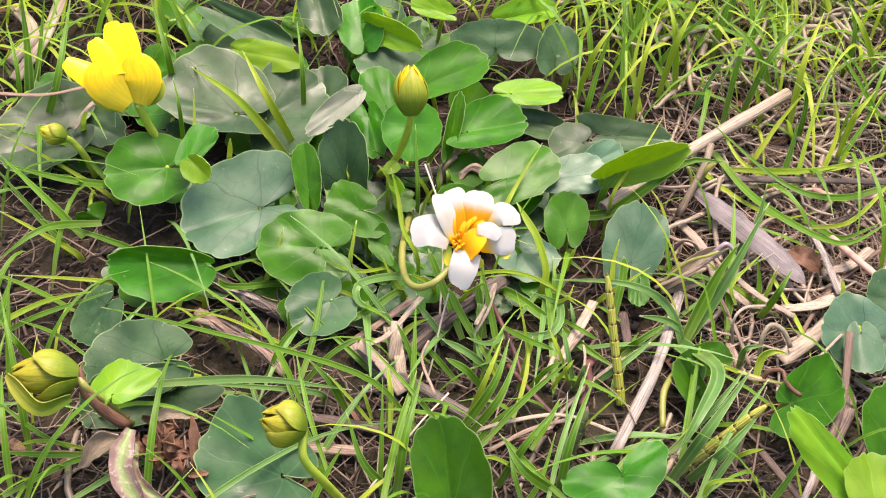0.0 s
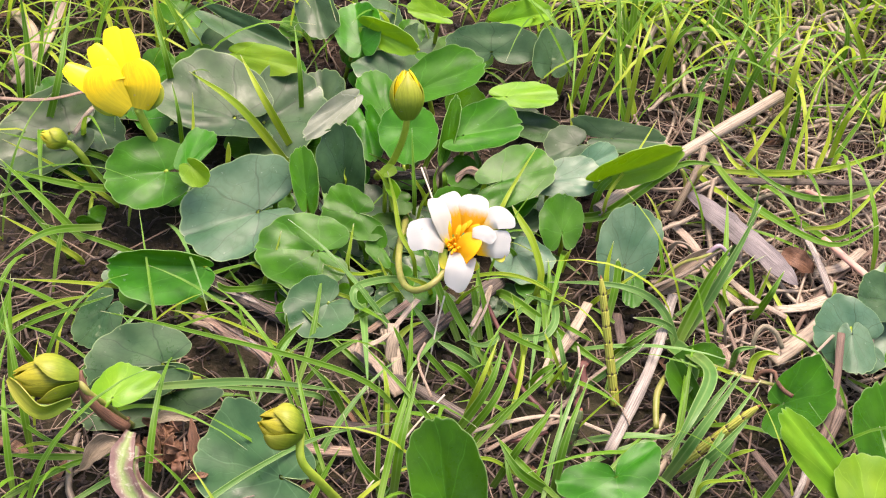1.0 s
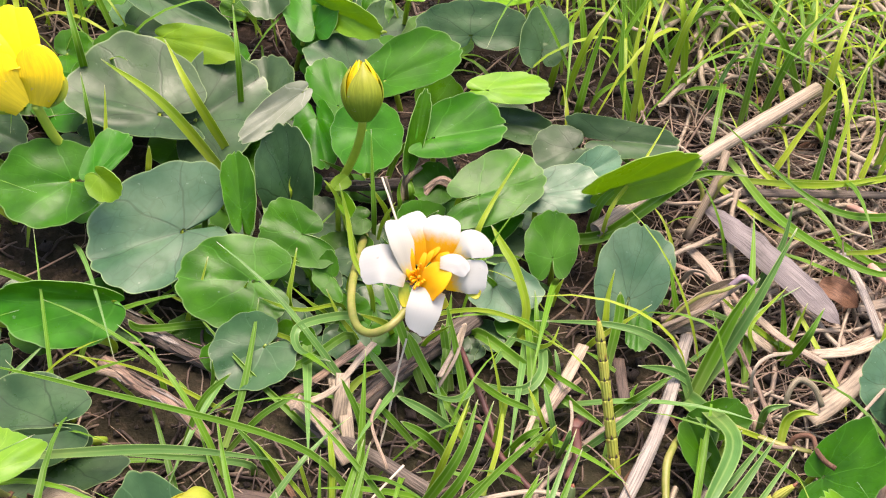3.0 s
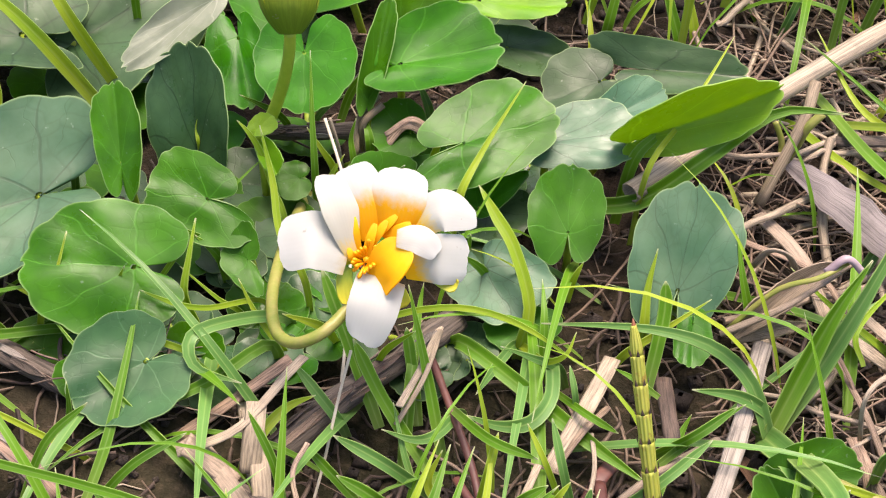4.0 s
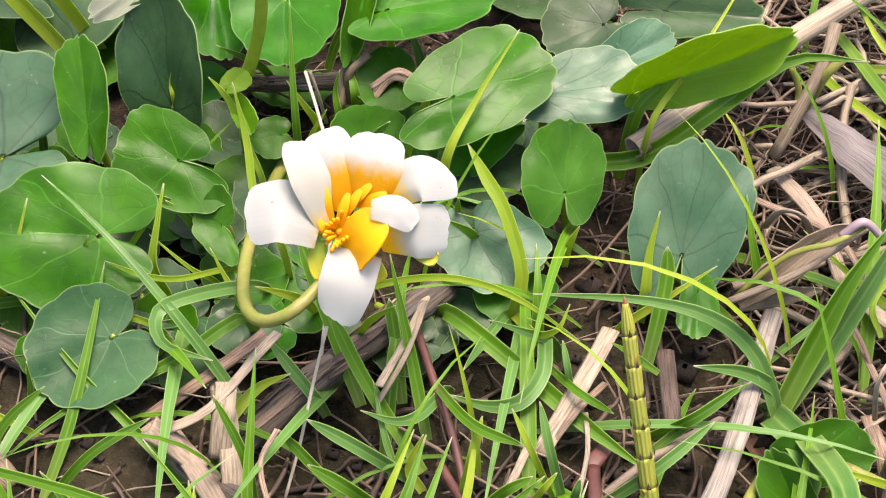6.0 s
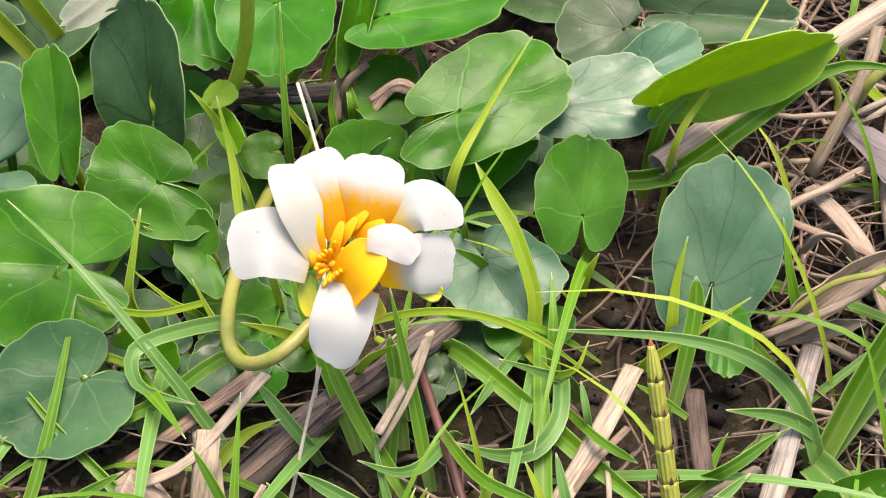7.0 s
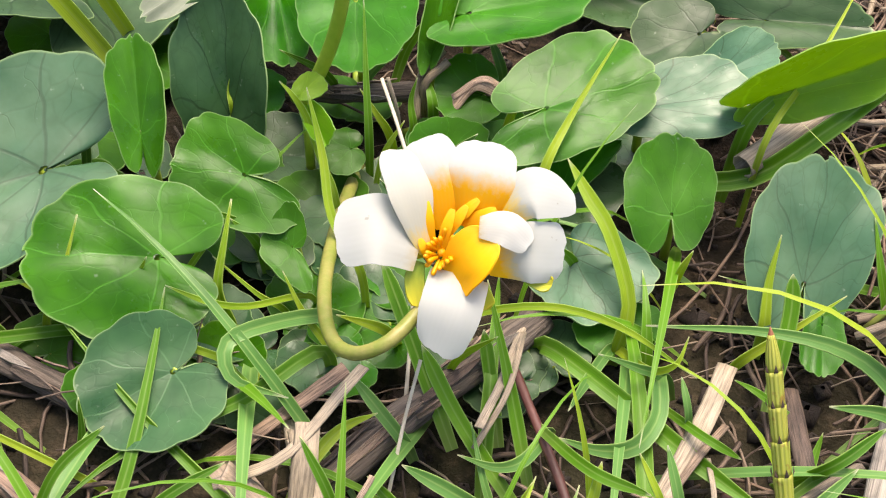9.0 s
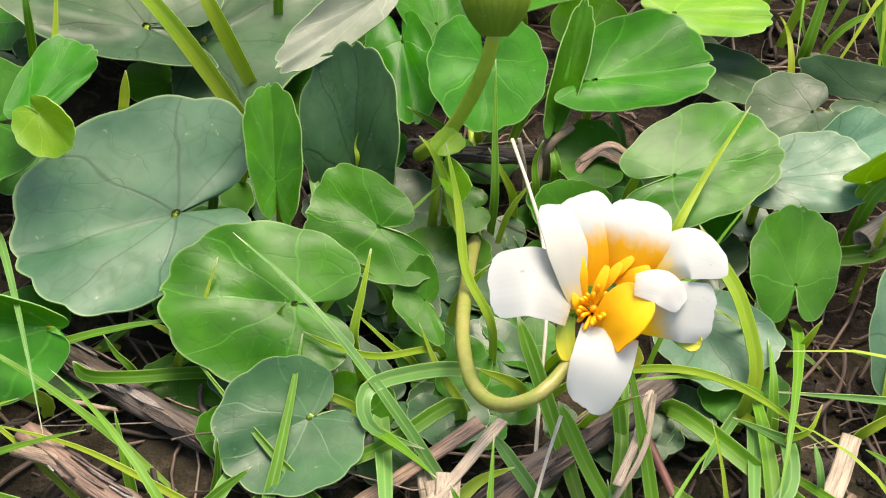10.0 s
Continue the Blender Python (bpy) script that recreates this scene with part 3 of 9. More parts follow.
def bleached_petal(owner, base, mid, tip, width, material, facing, foot=0.4, end=0.75, curl=0.2, roll=0.25, skew=0.0, depth=0.0002):
    """A stiff, squarish petal: widest past the middle, bluntly cut, its end and margins rolled back, faintly ribbed and nicked."""
    steps, across = 18, 13
    pts = curve_points([base, mid, tip], steps)
    grid, uvs = [], []
    for i, p in enumerate(pts):
        s = i / steps
        way = (pts[min(i + 1, steps)] - pts[max(i - 1, 0)]).normalized()
        side = way.cross(Vector(facing)).normalized()
        up = side.cross(way)
        grow = math.sin(min(s / 0.6, 1) * math.pi / 2)
        w = width * 0.5 * (foot + (1 - foot) * grow) * (1 - (1 - end) * max(0.0, (s - 0.55) / 0.45) ** 1.6)
        w *= math.sqrt(max(0.12, 1 - max(0.0, (s - 0.72) / 0.28) ** 5 * 0.4))
        row = []
        for j in range(across):
            q = 2 * j / (across - 1) - 1
            late = max(0.0, (s - 0.55) / 0.45)
            nick = 0.11 * noise.noise((q * 2.6, width * 900, 3.1)) * late
            along = way * w * (skew * q * late - 0.13 * abs(q) ** 3 * late + nick)
            lift = -curl * w * abs(q) ** 2.4 + 0.05 * w * noise.noise((q * 1.6, s * 2.4, width * 700)) - roll * w * late ** 2.5
            lift += 0.003 * w * math.sin(q * 17 + s * 2)
            row.append(p + side * (w * q * (1 + 0.05 * noise.noise((s * 4, j // 7, width * 500)))) + along + up * lift)
        grid.append(row)
        uvs.append([(j / (across - 1), s) for j in range(across)])
    return part("petal", sheet(grid, depth, uvs), material, owner)


def celandine_stem(owner, controls, radius, material, name="stem"):
    pts = curve_points(controls, 26)
    return part(name, tube(pts, [radius * (1.1 - 0.15 * i / 26) for i in range(27)], 9), material, owner)


def stamen_cluster(owner, at, up, spread, count, length, seed):
    """Anthers on short threads round a dome of carpels."""
    rng = random.Random(seed)
    up = Vector(up).normalized()
    side = up.cross((1, 0, 0)).normalized()
    other = up.cross(side)
    bm = bmesh.new()
    bmesh.ops.create_icosphere(bm, subdivisions=2, radius=spread * 0.26)
    bmesh.ops.transform(bm, matrix=Matrix.Translation(Vector(at) + up * length * 0.35), verts=bm.verts[:])
    part("pistil", bm, STAMEN, owner, "yellow dome of carpels")
    for i in range(count):
        a, r = i * 2.39996, spread * (0.45 + 0.55 * math.sqrt((i + 0.5) / count))
        out = side * math.cos(a) + other * math.sin(a)
        foot = Vector(at) + out * r * 0.5
        head = Vector(at) + out * r * (0.8 + 0.7 * rng.random()) + up * length * rng.uniform(0.5, 1.3) + side * r * rng.uniform(-0.25, 0.25)
        mid = (foot + head) / 2 + up * length * 0.1
        end = head + (head - mid).normalized() * length * 0.3
        part("stamen", tube(curve_points([foot, mid, head, end], 7), [0.00018, 0.00018, 0.0002, 0.00023, 0.00027, 0.00028, 0.00024, 0.0001], 6), STAMEN, owner)


def bud_shell(owner, base, axis, length, width, start, sweep, reach, material, name, swell=1.0, open_by=0.0):
    """One scale of a closed bud, wrapped round its axis."""
    axis = Vector(axis).normalized()
    side = axis.cross((0, 0, 1)).normalized()
    other = axis.cross(side)
    grid, uvs = [], []
    for i in range(13):
        s = i / 12 * reach
        r = width / 2 * swell * (math.sin(math.pi * min(0.08 + 0.87 * s, 1.0)) ** 0.7) + open_by * width * s * s
        row = []
        for j in range(9):
            q = 2 * j / 8 - 1
            a = start + sweep * 0.5 * q * (1 - 0.7 * (i / 12) ** 4)
            lift = length * (s - 0.06 * q * q * (i / 12))
            row.append(Vector(base) + axis * lift + (side * math.cos(a) + other * math.sin(a)) * r)
        grid.append(row)
        uvs.append([(j / 8, i / 12) for j in range(9)])
    return part(name, sheet(grid, 0.0002, uvs), material, owner)


def flower_bud(base, tip, width, stem, radius, label, inner=None, outer=None, seed=0, stem_material=None, opening=0.0, cover=0.7):
    """A closed bud: five wrapped petals in three sepals, on its stem."""
    base, tip = Vector(base), Vector(tip)
    owner = thing("flower_bud", stem[0], label, "flower bud", "celandine buds")
    axis, length = tip - base, (tip - base).length
    rng = random.Random(seed)
    for k in range(5):
        bud_shell(owner, base + axis * 0.04, axis, length, width * (0.9 - 0.02 * k), k * 1.257 + rng.random() * 0.4, 1.9, 0.97 + 0.05 * rng.random(), inner or PETAL_GREEN, "petal", 1.0, opening)
    for k in range(3):
        bud_shell(owner, base, axis, length, width, k * 2.094 + 0.5 + rng.random() * 0.3, 2.0, cover + 0.1 * rng.random(), outer or SEPAL, "sepal", 1.1, 0.04 + opening)
    celandine_stem(owner, list(stem) + [base + axis * 0.03], radius, stem_material or STEM)
    return owner


def horsetail(root, tip, width, nodes, label, material=None, bow=(0, 0, 0)):
    """A fertile horsetail shoot: ribbed joints with toothed dark sheaths, ending in a red-brown point."""
    root, tip = Vector(root), Vector(tip)
    owner = thing("horsetail_shoot", root, label, "horsetail", "horsetail shoots")
    mid = (root + tip) / 2 + Vector(bow)
    n = nodes * 8
    line = curve_points([root, mid, tip], n)
    for k in range(nodes):
        pts = line[k * 8:k * 8 + 9]
        taper = 1 - 0.3 * k / nodes
        last = k == nodes - 1
        radii = [width / 2 * taper * (0.97 + 0.05 * (i / 8) ** 2) * (1 - (0.6 * (i / 8) ** 2 if last else 0)) for i in range(9)]
        joint = part("joint", tube(pts, radii, 12, 1.0, True, None, 0.06), material or SHOOT, owner)
        if k == 0:
            continue
        at, way = pts[0], (pts[2] - pts[0]).normalized()
        side = way.cross((0, 0, 1)).normalized()
        other = side.cross(way)
        r = width / 2 * taper * 1.1
        for j in range(6):
            a = 2 * math.pi * j / 6 + k * 0.4
            out = side * math.cos(a) + other * math.sin(a)
            tang = way.cross(out)
            bm = bmesh.new()
            h, w = width * 0.42, r * 0.26
            low, high = at + out * r, at + out * r * 1.06 + way * h
            vs = [bm.verts.new(p) for p in (low - tang * w, low + tang * w, high, low + out * r * 0.16 + way * h * 0.3)]
            for f in ((0, 1, 3), (1, 2, 3), (2, 0, 3), (0, 2, 1)):
                bm.faces.new([vs[i] for i in f])
            part("tooth", bm, TOOTH, joint, smooth=False)
    end = line[-1] - line[-3]
    part("tip", tube([line[-4], line[-2], line[-1], line[-1] + end * 0.9], [width * 0.16, width * 0.2, width * 0.14, width * 0.02], 8), TOOTH_RED, owner, "red-brown pointed tip")
    return owner


def dead_leaf(controls, width, material, label, turn=0.0, fold=0.2, tip=2.2, crumple=0.12):
    bm = ribbon(curve_points(controls, 18), width, fold, turn, 0.6, 0.0003, 9, tip=tip, waist=0.4)
    for v in bm.verts:
        v.co += noise.noise_vector(v.co * (1.6 / width)) * (crumple * width) + noise.noise_vector(v.co * (5.0 / width)) * (0.3 * crumple * width)
    ob = part("dead_leaf", bm, material)
    return tagged(ob, label, "dead leaf", "dead leaves")


# celandine leaves
celandine_leaf((0.0364, 0.0215, 0.0104), (0.0454, 0.0287, 0.0092), (0.0398, 0.0280, 0.0126), (0.0422, 0.0216, 0.0101), (0.0329, 0.0286, -0.0010), LEAF_GREY, lobe=0.8, seed=11)
celandine_leaf((0.0386, 0.0126, 0.0133), (0.0590, 0.0145, 0.0228), (0.0425, 0.0129, 0.0243), (0.0499, 0.0128, 0.0157), (0.0344, 0.0231, -0.0010), LEAF_BRIGHT, label="bright yellow-green celandine leaf turned on edge", lobe=0.3, seed=12)
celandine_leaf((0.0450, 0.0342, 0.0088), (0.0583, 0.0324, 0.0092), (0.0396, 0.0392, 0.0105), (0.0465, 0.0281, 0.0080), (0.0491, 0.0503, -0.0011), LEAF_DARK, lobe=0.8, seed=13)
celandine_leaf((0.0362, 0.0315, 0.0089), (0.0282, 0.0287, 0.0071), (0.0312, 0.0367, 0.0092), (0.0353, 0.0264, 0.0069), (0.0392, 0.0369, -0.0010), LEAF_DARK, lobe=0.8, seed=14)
celandine_leaf((0.0030, 0.0110, 0.0067), (0.0032, 0.0148, 0.0101), (-0.0015, 0.0117, 0.0090), (0.0082, 0.0139, 0.0077), (-0.0028, 0.0252, -0.0010), lobe=0.8, seed=18)
celandine_leaf((-0.0203, 0.0327, 0.0233), (-0.0331, 0.0229, 0.0184), (-0.0273, 0.0312, 0.0227), (-0.0236, 0.0273, 0.0197), (-0.0252, 0.0499, -0.0010), LEAF_PALE, label="withering grey-white celandine leaf folded along its rib", lobe=0.3, seed=23)
celandine_leaf((-0.0133, 0.0375, 0.0146), (-0.0164, 0.0478, 0.0188), (-0.0203, 0.0419, 0.0170), (-0.0106, 0.0440, 0.0157), (-0.0089, 0.0427, -0.0010), lobe=0.8, seed=24)
celandine_leaf((-0.0040, 0.0442, 0.0161), (0.0125, 0.0485, 0.0209), (0.0015, 0.0538, 0.0196), (0.0061, 0.0414, 0.0160), (0.0010, 0.0541, -0.0009), lobe=0.8, seed=25)
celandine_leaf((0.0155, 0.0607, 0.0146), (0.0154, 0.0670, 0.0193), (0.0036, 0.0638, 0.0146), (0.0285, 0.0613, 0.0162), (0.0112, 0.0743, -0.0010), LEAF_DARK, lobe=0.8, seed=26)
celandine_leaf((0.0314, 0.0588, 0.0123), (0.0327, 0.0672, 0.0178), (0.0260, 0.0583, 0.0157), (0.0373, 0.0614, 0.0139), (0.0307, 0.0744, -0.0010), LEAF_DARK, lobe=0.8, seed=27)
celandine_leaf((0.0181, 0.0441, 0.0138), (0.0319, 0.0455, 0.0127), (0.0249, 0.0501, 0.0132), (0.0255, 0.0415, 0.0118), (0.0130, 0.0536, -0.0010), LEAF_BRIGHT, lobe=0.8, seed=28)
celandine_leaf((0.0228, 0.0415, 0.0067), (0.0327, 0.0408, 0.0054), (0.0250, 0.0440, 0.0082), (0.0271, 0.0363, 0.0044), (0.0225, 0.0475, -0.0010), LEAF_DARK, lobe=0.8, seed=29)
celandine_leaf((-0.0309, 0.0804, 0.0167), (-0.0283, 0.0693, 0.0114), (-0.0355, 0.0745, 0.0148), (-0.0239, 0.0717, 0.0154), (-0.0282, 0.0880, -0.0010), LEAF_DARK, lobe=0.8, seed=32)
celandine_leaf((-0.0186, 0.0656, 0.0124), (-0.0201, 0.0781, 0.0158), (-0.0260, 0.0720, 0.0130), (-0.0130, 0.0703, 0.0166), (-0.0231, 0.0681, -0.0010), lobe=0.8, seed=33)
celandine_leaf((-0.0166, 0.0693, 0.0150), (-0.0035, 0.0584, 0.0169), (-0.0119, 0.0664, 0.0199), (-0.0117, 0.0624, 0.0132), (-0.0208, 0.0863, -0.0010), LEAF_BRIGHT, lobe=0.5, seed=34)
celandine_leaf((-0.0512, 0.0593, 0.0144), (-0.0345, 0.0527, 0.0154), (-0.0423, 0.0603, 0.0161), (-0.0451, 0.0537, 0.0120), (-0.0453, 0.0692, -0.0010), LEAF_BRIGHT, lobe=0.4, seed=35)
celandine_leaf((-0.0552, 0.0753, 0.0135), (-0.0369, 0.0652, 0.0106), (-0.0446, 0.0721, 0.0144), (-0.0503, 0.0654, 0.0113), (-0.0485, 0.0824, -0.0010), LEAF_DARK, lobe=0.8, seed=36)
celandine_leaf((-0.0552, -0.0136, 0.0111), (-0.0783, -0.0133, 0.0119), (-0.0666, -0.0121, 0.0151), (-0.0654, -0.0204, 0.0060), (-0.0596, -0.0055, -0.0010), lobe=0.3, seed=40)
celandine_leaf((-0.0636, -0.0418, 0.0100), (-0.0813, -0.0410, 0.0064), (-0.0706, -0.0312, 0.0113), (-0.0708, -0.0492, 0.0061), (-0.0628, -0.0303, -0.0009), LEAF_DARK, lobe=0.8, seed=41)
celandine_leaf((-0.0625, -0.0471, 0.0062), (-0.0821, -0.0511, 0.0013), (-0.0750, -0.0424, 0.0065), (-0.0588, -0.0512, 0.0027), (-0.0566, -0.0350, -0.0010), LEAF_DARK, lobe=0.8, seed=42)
celandine_leaf((-0.0728, -0.0584, 0.0183), (-0.0699, -0.0500, 0.0196), (-0.0774, -0.0550, 0.0175), (-0.0633, -0.0531, 0.0187), (-0.0737, -0.0495, -0.0010), LEAF_BRIGHT, lobe=0.8, seed=43)
celandine_leaf((-0.0022, -0.0794, 0.0059), (-0.0053, -0.0657, 0.0209), (-0.0107, -0.0741, 0.0135), (0.0055, -0.0759, 0.0139), (-0.0064, -0.0656, -0.0010), lobe=0.8, seed=45)
celandine_leaf((0.1041, -0.0237, 0.0109), (0.0959, -0.0239, 0.0131), (0.1010, -0.0172, 0.0135), (0.1010, -0.0284, 0.0083), (0.1051, -0.0153, -0.0010), LEAF_DARK, lobe=0.8, seed=48)
celandine_leaf((0.0733, -0.0534, 0.0094), (0.0846, -0.0524, 0.0135), (0.0803, -0.0456, 0.0166), (0.0761, -0.0593, 0.0055), (0.0729, -0.0473, -0.0009), lobe=0.8, seed=49)
celandine_leaf((0.0950, -0.0732, 0.0069), (0.0921, -0.0557, 0.0191), (0.0860, -0.0642, 0.0126), (0.1018, -0.0648, 0.0134), (0.0995, -0.0632, -0.0010), lobe=0.8, seed=50)
celandine_leaf((0.0850, -0.0841, 0.0115), (0.0674, -0.0676, 0.0256), (0.0726, -0.0777, 0.0162), (0.0791, -0.0747, 0.0196), (0.0881, -0.0758, -0.0010), LEAF_BRIGHT, lobe=0.4, seed=51)
celandine_leaf((0.0845, -0.0870, 0.0146), (0.0827, -0.0754, 0.0195), (0.0779, -0.0811, 0.0166), (0.0926, -0.0798, 0.0159), (0.0817, -0.0755, -0.0010), LEAF_BRIGHT, lobe=0.8, seed=52)
celandine_leaf((0.0542, -0.0379, 0.0044), (0.0629, -0.0387, 0.0078), (0.0586, -0.0343, 0.0080), (0.0587, -0.0412, 0.0041), (0.0548, -0.0276, -0.0010), lobe=0.8, seed=53)
celandine_leaf((0.0558, -0.0466, 0.0012), (0.0514, -0.0373, 0.0056), (0.0497, -0.0443, 0.0046), (0.0563, -0.0428, 0.0047), (0.0611, -0.0349, -0.0010), lobe=0.8, seed=54)
celandine_leaf((-0.0610, 0.0124, 0.0190), (-0.0544, 0.0201, 0.0217), (-0.0602, 0.0216, 0.0213), (-0.0561, 0.0154, 0.0191), (-0.0530, 0.0159, -0.0010), lobe=0.8, seed=55)
celandine_leaf((-0.0598, 0.0107, 0.0201), (-0.0557, 0.0072, 0.0182), (-0.0611, 0.0079, 0.0175), (-0.0561, 0.0095, 0.0215), (-0.0585, 0.0184, -0.0010), LEAF_BRIGHT, lobe=0.8, seed=56)
celandine_leaf((-0.0780, -0.0218, 0.0059), (-0.0844, -0.0283, 0.0012), (-0.0831, -0.0207, 0.0067), (-0.0770, -0.0294, 0.0029), (-0.0795, -0.0082, -0.0010), LEAF_DARK, lobe=0.8, seed=58)
celandine_leaf((0.0195, 0.0732, 0.0149), (0.0327, 0.0757, 0.0160), (0.0254, 0.0774, 0.0189), (0.0266, 0.0700, 0.0158), (0.0143, 0.0774, -0.0010), LEAF_BRIGHT, lobe=0.8, seed=59)
celandine_leaf((0.0031, 0.0744, 0.0153), (-0.0061, 0.0777, 0.0156), (-0.0012, 0.0794, 0.0176), (-0.0013, 0.0737, 0.0141), (0.0017, 0.0805, -0.0010), LEAF_BRIGHT, lobe=0.8, seed=60)
celandine_leaf((-0.0285, 0.0450, 0.0054), (-0.0289, 0.0595, 0.0081), (-0.0348, 0.0510, 0.0077), (-0.0223, 0.0496, 0.0095), (-0.0308, 0.0477, -0.0010), LEAF_DARK, lobe=0.8, seed=61)
celandine_leaf((-0.0099, 0.0529, 0.0094), (-0.0130, 0.0645, 0.0119), (-0.0207, 0.0596, 0.0089), (-0.0028, 0.0586, 0.0107), (-0.0164, 0.0606, -0.0010), LEAF_DARK, lobe=0.8, seed=62)
celandine_leaf((-0.0138, 0.0094, 0.0192), (-0.0117, 0.0114, 0.0200), (-0.0141, 0.0111, 0.0200), (-0.0111, 0.0092, 0.0194), (-0.0131, 0.0147, -0.0010), LEAF_BRIGHT, lobe=0.8, seed=63)
celandine_leaf((-0.0128, 0.0091, 0.0164), (-0.0110, 0.0047, 0.0153), (-0.0133, 0.0064, 0.0165), (-0.0101, 0.0057, 0.0176), (-0.0113, 0.0159, -0.0010), LEAF_BRIGHT, lobe=0.8, seed=64)
celandine_leaf((0.0171, 0.0078, 0.0059), (0.0202, 0.0140, 0.0085), (0.0135, 0.0129, 0.0058), (0.0247, 0.0124, 0.0074), (0.0190, 0.0169, -0.0009), lobe=0.8, seed=65)
celandine_leaf((0.0115, 0.0122, 0.0031), (0.0076, 0.0177, 0.0055), (0.0069, 0.0118, 0.0059), (0.0127, 0.0183, 0.0041), (0.0157, 0.0239, -0.0010), lobe=0.8, seed=66)
celandine_leaf((0.0184, 0.0028, 0.0021), (0.0126, 0.0037, 0.0036), (0.0159, 0.0066, 0.0035), (0.0158, -0.0015, 0.0046), (0.0203, 0.0136, -0.0010), LEAF_DARK, lobe=0.8, seed=67)
celandine_leaf((0.0924, -0.0348, 0.0121), (0.0919, -0.0448, 0.0099), (0.0880, -0.0400, 0.0087), (0.0976, -0.0388, 0.0092), (0.0954, -0.0207, -0.0010), LEAF_GREY, lobe=0.8, seed=68)
celandine_leaf((0.1113, -0.0245, 0.0072), (0.0985, -0.0217, 0.0070), (0.1075, -0.0110, 0.0092), (0.1015, -0.0351, 0.0012), (0.1083, -0.0196, -0.0010), LEAF_GREY, lobe=0.8, seed=69)
celandine_leaf((0.1068, -0.0430, 0.0136), (0.0979, -0.0437, 0.0124), (0.1022, -0.0403, 0.0157), (0.1012, -0.0494, 0.0116), (0.1094, -0.0290, -0.0011), lobe=0.8, seed=70)
celandine_leaf((-0.0203, 0.0025, 0.0129), (-0.0287, 0.0034, 0.0133), (-0.0245, 0.0091, 0.0161), (-0.0184, -0.0037, 0.0097), (-0.0193, 0.0065, -0.0010), lobe=1.1, cup=0.02, seed=203)
celandine_leaf((-0.0294, -0.0086, 0.0114), (-0.0441, -0.0078, 0.0117), (-0.0323, 0.0004, 0.0151), (-0.0330, -0.0174, 0.0078), (-0.0284, -0.0046, -0.0010), lobe=0.9, cup=0, seed=202)
celandine_leaf((-0.0438, 0.0055, 0.0108), (-0.0614, -0.0004, 0.0083), (-0.0482, 0.0181, 0.0147), (-0.0489, -0.0079, 0.0062), (-0.0428, 0.0095, -0.0010), LEAF_GREY, lobe=1, cup=0.02, seed=201)
celandine_leaf((-0.0325, 0.0079, 0.0140), (-0.0338, 0.0174, 0.0204), (-0.0366, 0.0128, 0.0173), (-0.0296, 0.0114, 0.0164), (-0.0315, 0.0119, -0.0010), lobe=1, cup=0.1, seed=220)
celandine_leaf((-0.0233, 0.0167, 0.0072), (-0.0236, 0.0260, 0.0207), (-0.0298, 0.0211, 0.0121), (-0.0178, 0.0163, 0.0139), (-0.0223, 0.0207, -0.0010), LEAF_DARK, lobe=0.6, cup=0.12, seed=221)
celandine_leaf((-0.0083, 0.0123, 0.0071), (-0.0122, 0.0116, 0.0069), (-0.0095, 0.0148, 0.0079), (-0.0089, 0.0088, 0.0060), (-0.0073, 0.0163, -0.0010), lobe=0.8, cup=0.05, seed=219)
celandine_leaf((-0.0148, -0.0049, 0.0089), (-0.0180, -0.0035, 0.0095), (-0.0149, -0.0005, 0.0112), (-0.0136, -0.0098, 0.0064), (-0.0138, -0.0009, -0.0010), lobe=0.8, cup=0.1, seed=204)
celandine_leaf((-0.0272, -0.0211, 0.0073), (-0.0363, -0.0261, 0.0053), (-0.0332, -0.0163, 0.0088), (-0.0249, -0.0290, 0.0046), (-0.0262, -0.0171, -0.0010), LEAF_DEEP, lobe=0.8, cup=0.05, seed=258)
celandine_leaf((-0.0078, 0.0277, 0.0175), (-0.0078, 0.0197, 0.0131), (-0.0150, 0.0264, 0.0167), (-0.0001, 0.0261, 0.0167), (-0.0068, 0.0317, -0.0010), lobe=1.1, cup=0.05, seed=216)
celandine_leaf((0.0058, 0.0266, 0.0163), (0.0206, 0.0295, 0.0176), (0.0133, 0.0358, 0.0192), (0.0120, 0.0216, 0.0149), (0.0068, 0.0306, -0.0010), lobe=0.8, cup=0.05, seed=215)
celandine_leaf((-0.0178, 0.0345, 0.0143), (-0.0158, 0.0244, 0.0094), (-0.0224, 0.0299, 0.0118), (-0.0130, 0.0304, 0.0125), (-0.0168, 0.0385, -0.0010), lobe=0.8, cup=0.05, seed=222)
celandine_leaf((0.0077, 0.0198, 0.0090), (0.0018, 0.0198, 0.0088), (0.0058, 0.0250, 0.0105), (0.0064, 0.0157, 0.0076), (0.0087, 0.0238, -0.0010), lobe=0.8, cup=0.05, seed=217)
celandine_leaf((0.0146, 0.0119, 0.0143), (0.0278, 0.0162, 0.0158), (0.0190, 0.0223, 0.0172), (0.0180, 0.0058, 0.0127), (0.0156, 0.0159, -0.0010), lobe=1, cup=-0.02, seed=209)
celandine_leaf((0.0265, 0.0139, 0.0127), (0.0401, 0.0158, 0.0132), (0.0341, 0.0212, 0.0144), (0.0348, 0.0099, 0.0118), (0.0275, 0.0179, -0.0010), LEAF_GREY, lobe=0.8, cup=0.05, seed=210)
celandine_leaf((0.0291, -0.0000, 0.0088), (0.0298, 0.0083, 0.0139), (0.0236, 0.0027, 0.0105), (0.0343, 0.0030, 0.0107), (0.0301, 0.0040, -0.0010), lobe=0.95, cup=0.05, seed=206)
